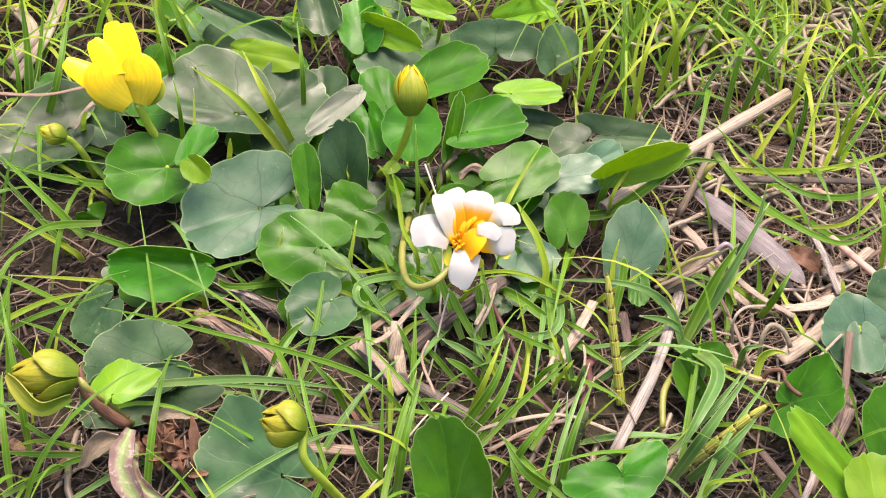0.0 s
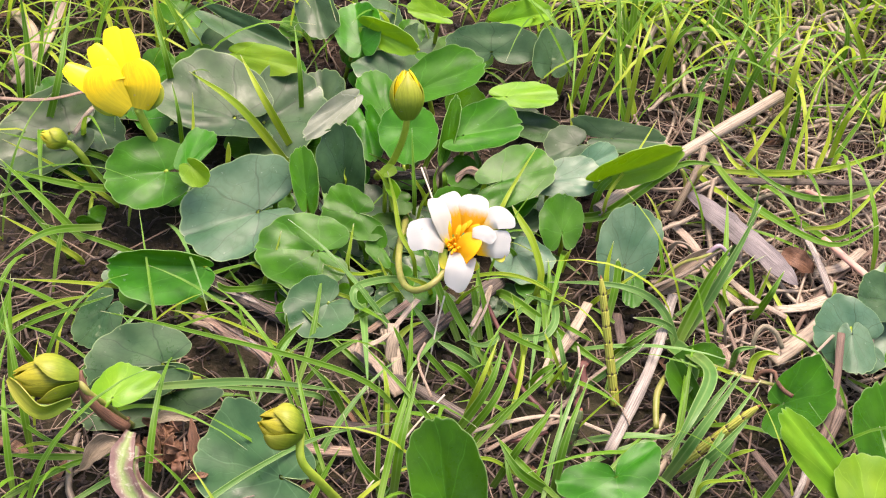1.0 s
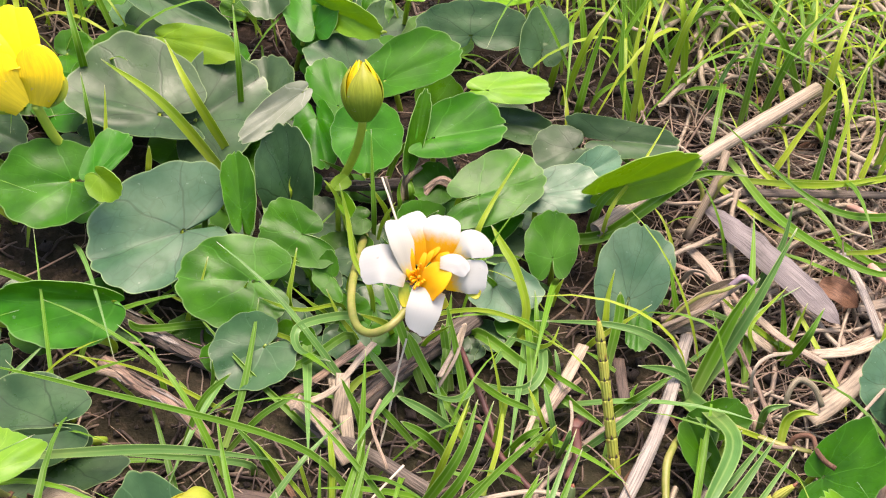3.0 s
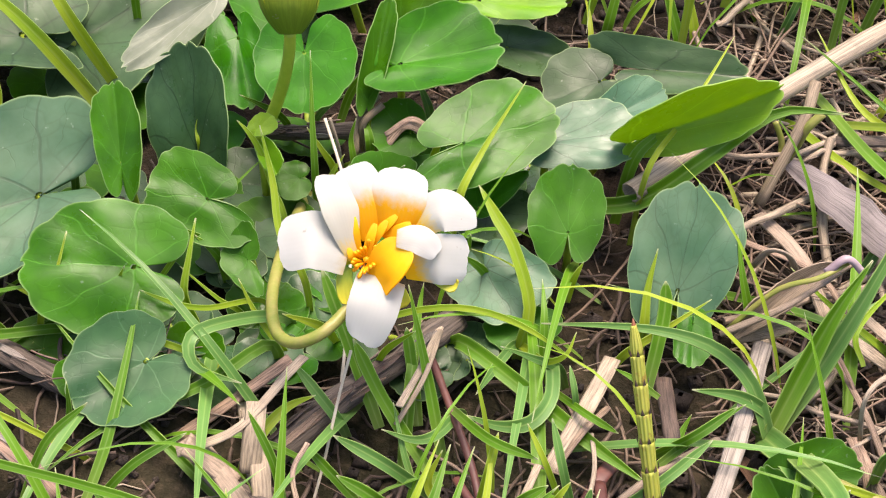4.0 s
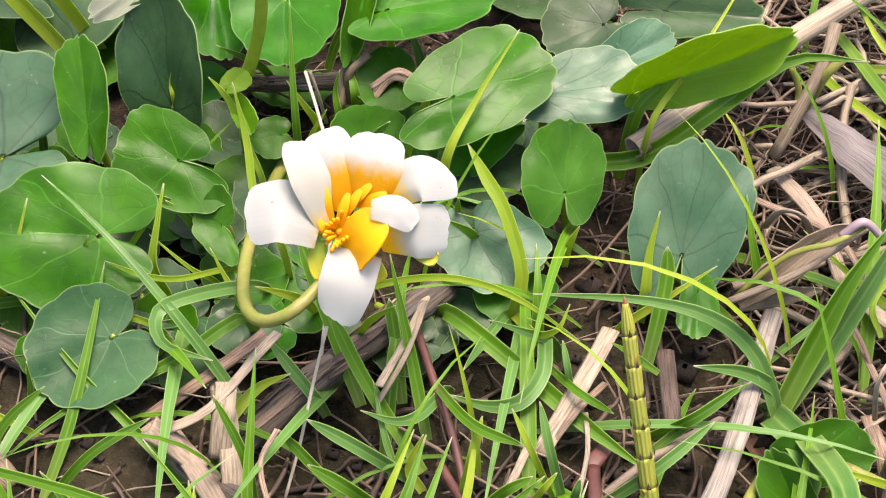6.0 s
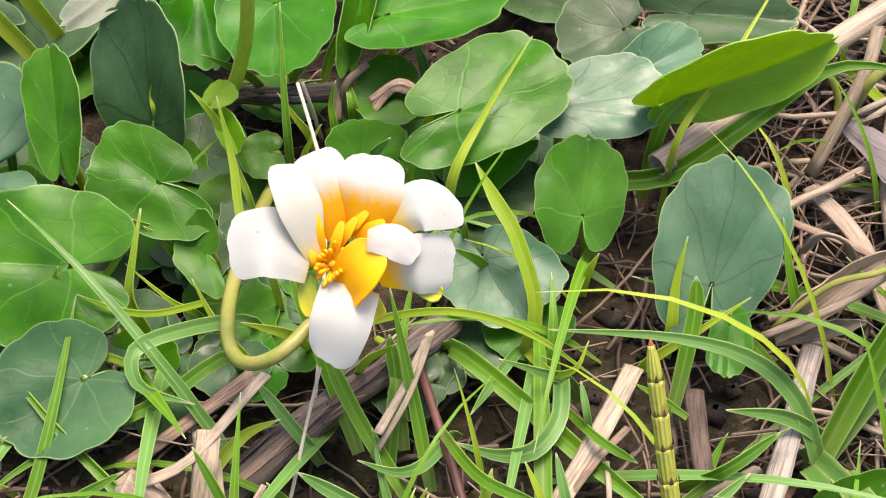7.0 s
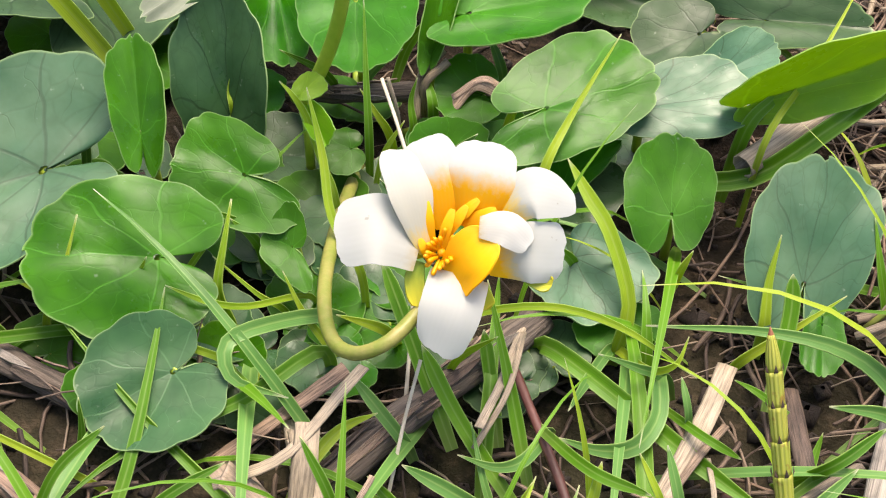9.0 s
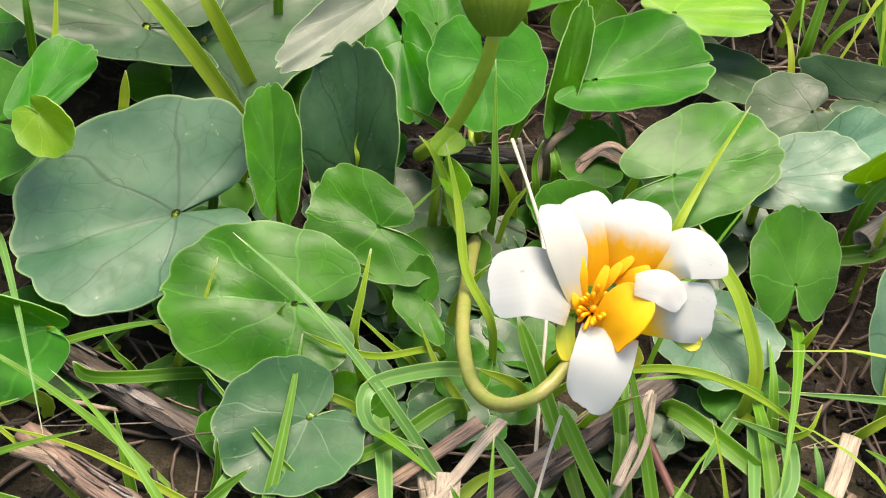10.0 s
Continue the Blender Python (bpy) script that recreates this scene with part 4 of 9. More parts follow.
celandine_leaf((0.0434, -0.0092, 0.0070), (0.0466, 0.0031, 0.0154), (0.0374, -0.0039, 0.0106), (0.0528, -0.0033, 0.0111), (0.0444, -0.0052, -0.0010), LEAF_GREY, lobe=0.9, cup=0.03, seed=207)
celandine_leaf((0.0454, -0.0129, 0.0050), (0.0447, -0.0189, 0.0030), (0.0425, -0.0160, 0.0039), (0.0478, -0.0156, 0.0041), (0.0464, -0.0089, -0.0010), lobe=0.8, cup=0.05, seed=208)
celandine_leaf((0.0175, -0.0047, 0.0070), (0.0211, -0.0122, 0.0046), (0.0120, -0.0080, 0.0059), (0.0267, -0.0060, 0.0066), (0.0185, -0.0007, -0.0010), LEAF_GREY, lobe=1, cup=0.03, seed=205)
celandine_leaf((0.0015, 0.0225, 0.0128), (0.0046, 0.0348, 0.0218), (0.0004, 0.0264, 0.0156), (0.0053, 0.0294, 0.0179), (0.0025, 0.0265, -0.0010), lobe=0.4, cup=0.12, seed=223)
celandine_leaf((-0.0666, 0.0175, 0.0126), (-0.0811, 0.0157, 0.0115), (-0.0733, 0.0255, 0.0149), (-0.0700, 0.0068, 0.0090), (-0.0656, 0.0215, -0.0010), lobe=0.9, cup=0.05, seed=237)
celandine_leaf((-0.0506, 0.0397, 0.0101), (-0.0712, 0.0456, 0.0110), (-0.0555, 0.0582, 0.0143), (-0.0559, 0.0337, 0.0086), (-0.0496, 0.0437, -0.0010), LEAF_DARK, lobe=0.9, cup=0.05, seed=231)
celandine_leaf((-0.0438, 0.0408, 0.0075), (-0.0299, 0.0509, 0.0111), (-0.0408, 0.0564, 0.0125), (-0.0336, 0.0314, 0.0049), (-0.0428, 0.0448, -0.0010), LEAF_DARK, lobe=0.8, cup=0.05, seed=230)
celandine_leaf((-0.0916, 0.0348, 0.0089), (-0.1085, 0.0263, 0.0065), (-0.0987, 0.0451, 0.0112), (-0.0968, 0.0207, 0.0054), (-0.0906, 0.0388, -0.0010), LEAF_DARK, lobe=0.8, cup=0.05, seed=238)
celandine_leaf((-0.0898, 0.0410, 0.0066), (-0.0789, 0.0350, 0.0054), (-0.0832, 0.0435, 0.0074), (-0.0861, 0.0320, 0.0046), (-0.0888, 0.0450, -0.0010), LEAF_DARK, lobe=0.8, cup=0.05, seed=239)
celandine_leaf((-0.0370, -0.0709, 0.0068), (-0.0548, -0.0652, 0.0089), (-0.0463, -0.0556, 0.0147), (-0.0459, -0.0792, 0.0016), (-0.0360, -0.0669, -0.0010), LEAF_DEEP, lobe=1, cup=0, seed=244)
celandine_leaf((0.0342, -0.0721, 0.0082), (0.0350, -0.0779, 0.0062), (0.0212, -0.0736, 0.0072), (0.0440, -0.0670, 0.0104), (0.0352, -0.0681, -0.0010), lobe=1.1, cup=0.05, seed=246)
celandine_leaf((0.0942, -0.0340, 0.0095), (0.0843, -0.0314, 0.0106), (0.0921, -0.0256, 0.0149), (0.0924, -0.0405, 0.0051), (0.0952, -0.0300, -0.0010), LEAF_GREY, lobe=1.2, cup=0.05, seed=247)

# lower leaves half hidden in the cushion; LEAF_DARK ones carry shade in their colour
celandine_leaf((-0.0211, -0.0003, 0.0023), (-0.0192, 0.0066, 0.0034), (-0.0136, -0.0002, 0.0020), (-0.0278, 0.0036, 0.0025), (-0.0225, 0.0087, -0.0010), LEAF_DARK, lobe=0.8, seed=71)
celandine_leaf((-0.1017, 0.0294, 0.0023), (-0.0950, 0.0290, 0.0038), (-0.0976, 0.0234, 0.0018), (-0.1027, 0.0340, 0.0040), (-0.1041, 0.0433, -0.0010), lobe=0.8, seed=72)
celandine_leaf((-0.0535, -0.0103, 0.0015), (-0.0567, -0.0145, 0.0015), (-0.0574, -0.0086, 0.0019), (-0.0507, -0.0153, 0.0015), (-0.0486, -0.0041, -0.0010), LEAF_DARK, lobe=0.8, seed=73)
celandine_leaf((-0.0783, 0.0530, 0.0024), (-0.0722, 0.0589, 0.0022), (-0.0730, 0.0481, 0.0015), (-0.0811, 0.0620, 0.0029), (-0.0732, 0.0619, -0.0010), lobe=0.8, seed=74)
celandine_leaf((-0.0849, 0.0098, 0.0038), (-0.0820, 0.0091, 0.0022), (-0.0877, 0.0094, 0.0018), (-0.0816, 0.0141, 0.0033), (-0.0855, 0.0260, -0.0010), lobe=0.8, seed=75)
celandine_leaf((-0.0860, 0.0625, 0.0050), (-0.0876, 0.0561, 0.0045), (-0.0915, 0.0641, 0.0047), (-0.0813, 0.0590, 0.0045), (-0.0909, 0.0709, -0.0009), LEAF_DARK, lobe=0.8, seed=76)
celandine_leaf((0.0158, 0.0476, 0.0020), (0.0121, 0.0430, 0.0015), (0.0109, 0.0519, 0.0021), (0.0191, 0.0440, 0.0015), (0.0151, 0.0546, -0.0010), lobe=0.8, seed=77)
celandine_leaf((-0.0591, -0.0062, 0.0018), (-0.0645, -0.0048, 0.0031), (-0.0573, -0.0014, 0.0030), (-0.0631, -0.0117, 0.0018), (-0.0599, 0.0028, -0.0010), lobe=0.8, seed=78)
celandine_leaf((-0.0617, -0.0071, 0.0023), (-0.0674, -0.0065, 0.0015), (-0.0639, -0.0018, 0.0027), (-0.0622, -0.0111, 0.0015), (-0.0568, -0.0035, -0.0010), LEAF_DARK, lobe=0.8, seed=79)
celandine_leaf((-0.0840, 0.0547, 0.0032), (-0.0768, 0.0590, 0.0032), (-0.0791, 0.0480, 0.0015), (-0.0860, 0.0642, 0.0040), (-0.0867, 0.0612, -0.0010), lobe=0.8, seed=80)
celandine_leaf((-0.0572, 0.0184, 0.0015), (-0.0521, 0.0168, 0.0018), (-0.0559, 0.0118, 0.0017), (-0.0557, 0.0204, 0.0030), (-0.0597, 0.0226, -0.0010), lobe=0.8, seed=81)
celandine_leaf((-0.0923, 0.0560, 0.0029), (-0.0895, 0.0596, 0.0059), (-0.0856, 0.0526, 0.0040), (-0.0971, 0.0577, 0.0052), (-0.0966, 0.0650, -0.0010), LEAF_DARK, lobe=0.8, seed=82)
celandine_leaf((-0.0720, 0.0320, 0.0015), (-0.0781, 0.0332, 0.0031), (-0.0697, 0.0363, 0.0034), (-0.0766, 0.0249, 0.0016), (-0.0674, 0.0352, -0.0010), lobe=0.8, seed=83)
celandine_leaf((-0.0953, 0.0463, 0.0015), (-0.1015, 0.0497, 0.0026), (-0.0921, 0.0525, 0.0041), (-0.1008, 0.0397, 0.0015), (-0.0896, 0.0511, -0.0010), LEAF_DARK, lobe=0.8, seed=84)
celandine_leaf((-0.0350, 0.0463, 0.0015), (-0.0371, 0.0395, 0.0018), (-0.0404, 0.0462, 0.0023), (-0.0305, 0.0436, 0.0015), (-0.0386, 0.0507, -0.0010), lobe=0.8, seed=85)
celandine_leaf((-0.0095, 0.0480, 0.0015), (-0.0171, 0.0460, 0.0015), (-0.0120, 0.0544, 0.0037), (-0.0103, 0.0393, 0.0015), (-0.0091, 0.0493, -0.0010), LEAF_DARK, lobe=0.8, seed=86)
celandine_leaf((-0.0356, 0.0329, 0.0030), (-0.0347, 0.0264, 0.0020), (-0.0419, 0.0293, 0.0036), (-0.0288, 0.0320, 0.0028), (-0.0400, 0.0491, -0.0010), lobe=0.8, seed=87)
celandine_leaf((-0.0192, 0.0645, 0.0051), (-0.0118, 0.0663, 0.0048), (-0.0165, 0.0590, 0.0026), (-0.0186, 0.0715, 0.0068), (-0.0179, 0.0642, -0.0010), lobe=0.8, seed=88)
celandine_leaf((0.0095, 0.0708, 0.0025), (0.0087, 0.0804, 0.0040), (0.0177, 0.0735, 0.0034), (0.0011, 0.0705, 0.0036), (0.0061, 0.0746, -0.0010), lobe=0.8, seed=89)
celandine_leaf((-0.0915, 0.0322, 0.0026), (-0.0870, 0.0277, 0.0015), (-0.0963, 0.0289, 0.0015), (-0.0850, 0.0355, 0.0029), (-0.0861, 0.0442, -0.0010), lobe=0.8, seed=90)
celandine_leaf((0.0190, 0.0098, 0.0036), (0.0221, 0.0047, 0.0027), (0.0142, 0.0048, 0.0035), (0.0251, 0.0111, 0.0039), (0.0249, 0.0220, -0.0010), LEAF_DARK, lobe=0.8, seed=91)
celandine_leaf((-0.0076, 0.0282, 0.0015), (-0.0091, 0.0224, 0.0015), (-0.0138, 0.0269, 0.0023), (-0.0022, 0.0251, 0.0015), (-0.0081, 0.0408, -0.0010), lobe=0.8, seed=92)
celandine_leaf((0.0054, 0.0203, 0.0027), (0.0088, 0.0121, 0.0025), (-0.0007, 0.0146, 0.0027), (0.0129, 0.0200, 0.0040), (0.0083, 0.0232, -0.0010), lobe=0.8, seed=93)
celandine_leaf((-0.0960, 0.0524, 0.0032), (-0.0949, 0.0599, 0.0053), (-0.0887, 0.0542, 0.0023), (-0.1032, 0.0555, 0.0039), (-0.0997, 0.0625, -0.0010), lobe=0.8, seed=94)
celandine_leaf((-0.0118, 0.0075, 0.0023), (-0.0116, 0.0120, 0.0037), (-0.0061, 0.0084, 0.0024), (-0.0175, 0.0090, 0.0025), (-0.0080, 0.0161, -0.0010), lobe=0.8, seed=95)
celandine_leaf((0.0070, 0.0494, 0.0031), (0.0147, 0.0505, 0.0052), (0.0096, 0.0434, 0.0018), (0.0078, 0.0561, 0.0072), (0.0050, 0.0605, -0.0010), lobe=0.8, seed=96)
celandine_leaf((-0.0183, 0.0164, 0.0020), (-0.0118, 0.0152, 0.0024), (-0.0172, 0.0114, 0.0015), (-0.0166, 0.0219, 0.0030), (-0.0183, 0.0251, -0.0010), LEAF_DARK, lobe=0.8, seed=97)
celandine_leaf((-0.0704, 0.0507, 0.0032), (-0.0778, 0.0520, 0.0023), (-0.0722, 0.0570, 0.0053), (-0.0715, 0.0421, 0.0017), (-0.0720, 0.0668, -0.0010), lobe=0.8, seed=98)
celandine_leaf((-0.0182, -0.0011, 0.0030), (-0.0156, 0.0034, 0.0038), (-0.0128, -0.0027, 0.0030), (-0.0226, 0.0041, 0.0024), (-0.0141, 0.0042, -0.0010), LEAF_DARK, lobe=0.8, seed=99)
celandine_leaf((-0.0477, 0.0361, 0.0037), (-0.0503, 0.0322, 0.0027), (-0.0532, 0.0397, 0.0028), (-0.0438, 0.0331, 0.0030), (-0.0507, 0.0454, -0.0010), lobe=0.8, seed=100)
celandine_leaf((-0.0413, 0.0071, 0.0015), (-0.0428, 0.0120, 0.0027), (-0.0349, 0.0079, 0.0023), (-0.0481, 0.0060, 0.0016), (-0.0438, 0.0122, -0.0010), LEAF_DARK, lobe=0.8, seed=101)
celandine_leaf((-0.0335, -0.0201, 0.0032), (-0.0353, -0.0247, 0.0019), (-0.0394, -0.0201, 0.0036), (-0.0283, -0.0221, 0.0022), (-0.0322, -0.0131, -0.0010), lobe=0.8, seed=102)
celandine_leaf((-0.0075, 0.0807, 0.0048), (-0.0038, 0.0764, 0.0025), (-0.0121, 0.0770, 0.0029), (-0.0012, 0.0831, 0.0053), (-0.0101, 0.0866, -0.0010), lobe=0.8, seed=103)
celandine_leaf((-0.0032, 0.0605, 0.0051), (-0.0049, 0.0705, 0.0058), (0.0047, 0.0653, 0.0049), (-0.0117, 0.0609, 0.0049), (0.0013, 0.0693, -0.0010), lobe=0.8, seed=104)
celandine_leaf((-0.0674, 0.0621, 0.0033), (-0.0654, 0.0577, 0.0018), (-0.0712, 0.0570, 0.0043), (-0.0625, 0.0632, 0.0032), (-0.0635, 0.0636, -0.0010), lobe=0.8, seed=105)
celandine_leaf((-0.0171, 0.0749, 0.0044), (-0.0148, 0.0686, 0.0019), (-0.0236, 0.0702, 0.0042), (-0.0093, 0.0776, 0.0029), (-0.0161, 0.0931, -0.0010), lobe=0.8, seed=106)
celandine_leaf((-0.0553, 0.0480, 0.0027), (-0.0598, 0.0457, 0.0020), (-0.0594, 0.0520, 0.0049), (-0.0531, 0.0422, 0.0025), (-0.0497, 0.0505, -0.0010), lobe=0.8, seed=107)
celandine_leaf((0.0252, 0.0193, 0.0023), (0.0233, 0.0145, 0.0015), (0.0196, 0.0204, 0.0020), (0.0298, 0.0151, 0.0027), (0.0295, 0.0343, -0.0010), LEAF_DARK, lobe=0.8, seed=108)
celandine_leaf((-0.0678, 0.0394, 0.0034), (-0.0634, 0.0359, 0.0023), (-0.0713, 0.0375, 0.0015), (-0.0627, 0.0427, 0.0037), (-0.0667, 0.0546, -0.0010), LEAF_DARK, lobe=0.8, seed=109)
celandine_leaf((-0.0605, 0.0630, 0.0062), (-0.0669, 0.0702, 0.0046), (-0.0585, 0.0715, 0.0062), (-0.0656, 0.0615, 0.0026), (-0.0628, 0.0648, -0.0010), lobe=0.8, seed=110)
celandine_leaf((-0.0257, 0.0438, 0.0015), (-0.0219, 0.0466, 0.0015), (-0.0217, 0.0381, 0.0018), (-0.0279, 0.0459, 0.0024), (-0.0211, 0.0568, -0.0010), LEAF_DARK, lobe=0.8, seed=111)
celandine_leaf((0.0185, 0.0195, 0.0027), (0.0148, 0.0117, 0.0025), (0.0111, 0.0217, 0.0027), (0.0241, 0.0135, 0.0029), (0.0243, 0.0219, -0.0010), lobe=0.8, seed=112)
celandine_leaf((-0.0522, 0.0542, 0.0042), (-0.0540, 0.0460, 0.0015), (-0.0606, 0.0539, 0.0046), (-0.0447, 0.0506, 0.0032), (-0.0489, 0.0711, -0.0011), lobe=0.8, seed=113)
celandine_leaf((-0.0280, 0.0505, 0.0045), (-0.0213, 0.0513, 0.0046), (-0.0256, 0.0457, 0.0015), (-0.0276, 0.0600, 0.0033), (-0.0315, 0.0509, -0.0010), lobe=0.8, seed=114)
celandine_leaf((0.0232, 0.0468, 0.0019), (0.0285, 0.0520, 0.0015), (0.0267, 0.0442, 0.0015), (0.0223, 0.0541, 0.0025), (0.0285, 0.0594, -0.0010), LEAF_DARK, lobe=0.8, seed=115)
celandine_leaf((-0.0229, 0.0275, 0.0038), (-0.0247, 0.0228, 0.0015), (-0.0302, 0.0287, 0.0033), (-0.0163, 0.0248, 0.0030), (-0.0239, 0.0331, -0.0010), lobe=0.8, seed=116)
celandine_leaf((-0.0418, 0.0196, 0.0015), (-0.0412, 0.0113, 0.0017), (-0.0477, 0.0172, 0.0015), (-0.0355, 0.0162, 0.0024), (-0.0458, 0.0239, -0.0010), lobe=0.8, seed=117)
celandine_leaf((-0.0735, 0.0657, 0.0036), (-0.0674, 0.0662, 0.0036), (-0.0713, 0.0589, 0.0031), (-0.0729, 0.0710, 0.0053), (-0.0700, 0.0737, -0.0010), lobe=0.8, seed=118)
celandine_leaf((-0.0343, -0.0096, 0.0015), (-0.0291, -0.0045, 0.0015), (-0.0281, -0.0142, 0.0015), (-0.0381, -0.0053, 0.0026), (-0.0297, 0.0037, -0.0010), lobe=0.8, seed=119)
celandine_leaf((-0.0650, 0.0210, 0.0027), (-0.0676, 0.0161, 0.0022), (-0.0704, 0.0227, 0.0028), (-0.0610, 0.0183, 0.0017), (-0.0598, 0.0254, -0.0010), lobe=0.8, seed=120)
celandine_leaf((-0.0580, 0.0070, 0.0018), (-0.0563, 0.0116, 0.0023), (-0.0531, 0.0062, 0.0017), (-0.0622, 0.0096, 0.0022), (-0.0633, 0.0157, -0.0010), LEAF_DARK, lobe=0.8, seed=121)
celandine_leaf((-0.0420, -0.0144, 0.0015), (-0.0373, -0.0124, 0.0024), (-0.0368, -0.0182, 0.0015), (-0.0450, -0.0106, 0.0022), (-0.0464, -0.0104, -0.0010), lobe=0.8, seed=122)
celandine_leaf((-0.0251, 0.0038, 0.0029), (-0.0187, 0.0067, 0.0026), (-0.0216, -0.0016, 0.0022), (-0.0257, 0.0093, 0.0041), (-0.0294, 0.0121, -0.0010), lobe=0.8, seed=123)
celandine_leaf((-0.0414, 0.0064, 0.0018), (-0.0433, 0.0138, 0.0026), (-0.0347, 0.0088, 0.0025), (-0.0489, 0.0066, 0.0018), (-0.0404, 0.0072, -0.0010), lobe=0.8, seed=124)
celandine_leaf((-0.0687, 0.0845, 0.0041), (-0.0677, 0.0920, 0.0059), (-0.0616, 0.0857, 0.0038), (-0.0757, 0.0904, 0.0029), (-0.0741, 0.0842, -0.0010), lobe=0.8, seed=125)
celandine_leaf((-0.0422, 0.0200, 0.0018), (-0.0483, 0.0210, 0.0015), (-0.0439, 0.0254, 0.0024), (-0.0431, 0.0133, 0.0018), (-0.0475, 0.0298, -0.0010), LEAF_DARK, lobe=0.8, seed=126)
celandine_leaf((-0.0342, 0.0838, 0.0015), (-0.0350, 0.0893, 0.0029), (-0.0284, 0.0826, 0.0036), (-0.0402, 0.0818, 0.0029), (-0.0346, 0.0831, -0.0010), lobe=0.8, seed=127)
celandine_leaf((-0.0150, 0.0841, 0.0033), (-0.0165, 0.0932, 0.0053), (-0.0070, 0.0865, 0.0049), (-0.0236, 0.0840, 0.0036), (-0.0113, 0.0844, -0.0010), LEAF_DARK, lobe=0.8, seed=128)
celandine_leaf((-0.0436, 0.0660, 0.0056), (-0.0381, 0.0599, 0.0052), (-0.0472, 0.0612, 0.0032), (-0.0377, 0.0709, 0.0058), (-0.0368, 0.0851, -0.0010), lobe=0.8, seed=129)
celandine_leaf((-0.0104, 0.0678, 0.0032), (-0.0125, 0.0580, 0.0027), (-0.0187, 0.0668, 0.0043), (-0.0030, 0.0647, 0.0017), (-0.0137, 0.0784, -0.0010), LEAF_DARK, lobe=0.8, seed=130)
celandine_leaf((-0.0777, -0.0070, 0.0030), (-0.0730, -0.0085, 0.0025), (-0.0785, -0.0111, 0.0020), (-0.0752, -0.0011, 0.0026), (-0.0742, 0.0019, -0.0010), LEAF_DARK, lobe=0.8, seed=131)
celandine_leaf((-0.0589, 0.0722, 0.0060), (-0.0522, 0.0727, 0.0033), (-0.0595, 0.0652, 0.0044), (-0.0553, 0.0793, 0.0066), (-0.0520, 0.0796, -0.0010), LEAF_DARK, lobe=0.8, seed=132)
celandine_leaf((-0.0878, 0.0325, 0.0026), (-0.0903, 0.0279, 0.0015), (-0.0941, 0.0323, 0.0033), (-0.0823, 0.0286, 0.0021), (-0.0847, 0.0418, -0.0010), LEAF_DARK, lobe=0.8, seed=133)
celandine_leaf((-0.0591, 0.0766, 0.0047), (-0.0615, 0.0852, 0.0039), (-0.0546, 0.0821, 0.0037), (-0.0649, 0.0793, 0.0023), (-0.0564, 0.0883, -0.0010), LEAF_DARK, lobe=0.8, seed=134)
celandine_leaf((-0.0349, 0.0559, 0.0036), (-0.0293, 0.0516, 0.0049), (-0.0355, 0.0472, 0.0031), (-0.0316, 0.0593, 0.0058), (-0.0361, 0.0733, -0.0009), lobe=0.8, seed=135)
celandine_leaf((-0.0395, 0.0672, 0.0035), (-0.0386, 0.0593, 0.0032), (-0.0454, 0.0643, 0.0037), (-0.0331, 0.0649, 0.0046), (-0.0437, 0.0845, -0.0010), lobe=0.8, seed=136)
celandine_leaf((-0.0601, 0.0172, 0.0021), (-0.0526, 0.0161, 0.0017), (-0.0595, 0.0086, 0.0020), (-0.0572, 0.0241, 0.0028), (-0.0568, 0.0299, -0.0009), lobe=0.8, seed=137)
celandine_leaf((-0.0702, -0.0157, 0.0036), (-0.0759, -0.0134, 0.0022), (-0.0723, -0.0102, 0.0040), (-0.0705, -0.0200, 0.0027), (-0.0739, -0.0115, -0.0010), lobe=0.8, seed=138)
celandine_leaf((-0.0349, 0.0365, 0.0025), (-0.0304, 0.0450, 0.0024), (-0.0274, 0.0343, 0.0017), (-0.0406, 0.0435, 0.0027), (-0.0324, 0.0504, -0.0010), lobe=0.8, seed=139)
celandine_leaf((-0.0035, 0.0752, 0.0036), (0.0028, 0.0822, 0.0024), (0.0015, 0.0723, 0.0015), (-0.0056, 0.0819, 0.0050), (-0.0012, 0.0762, -0.0010), LEAF_DARK, lobe=0.8, seed=140)
celandine_leaf((-0.0131, -0.0108, 0.0020), (-0.0108, -0.0125, 0.0015), (-0.0153, -0.0124, 0.0015), (-0.0103, -0.0072, 0.0015), (-0.0153, -0.0055, -0.0010), lobe=0.8, seed=141)
celandine_leaf((-0.0316, -0.0110, 0.0015), (-0.0338, -0.0082, 0.0015), (-0.0288, -0.0104, 0.0023), (-0.0350, -0.0122, 0.0015), (-0.0323, -0.0089, -0.0010), LEAF_DARK, lobe=0.8, seed=142)
celandine_leaf((-0.0040, 0.0108, 0.0018), (-0.0073, 0.0134, 0.0019), (-0.0028, 0.0154, 0.0018), (-0.0068, 0.0095, 0.0015), (-0.0041, 0.0204, -0.0010), LEAF_DARK, lobe=0.8, seed=143)
celandine_leaf((-0.0189, 0.0130, 0.0015), (-0.0228, 0.0087, 0.0015), (-0.0233, 0.0166, 0.0015), (-0.0162, 0.0071, 0.0015), (-0.0142, 0.0265, -0.0010), LEAF_DARK, lobe=0.8, seed=144)
celandine_leaf((-0.0268, -0.0058, 0.0017), (-0.0329, -0.0040, 0.0019), (-0.0267, 0.0001, 0.0024), (-0.0293, -0.0114, 0.0015), (-0.0253, 0.0040, -0.0010), LEAF_DARK, lobe=0.8, seed=145)
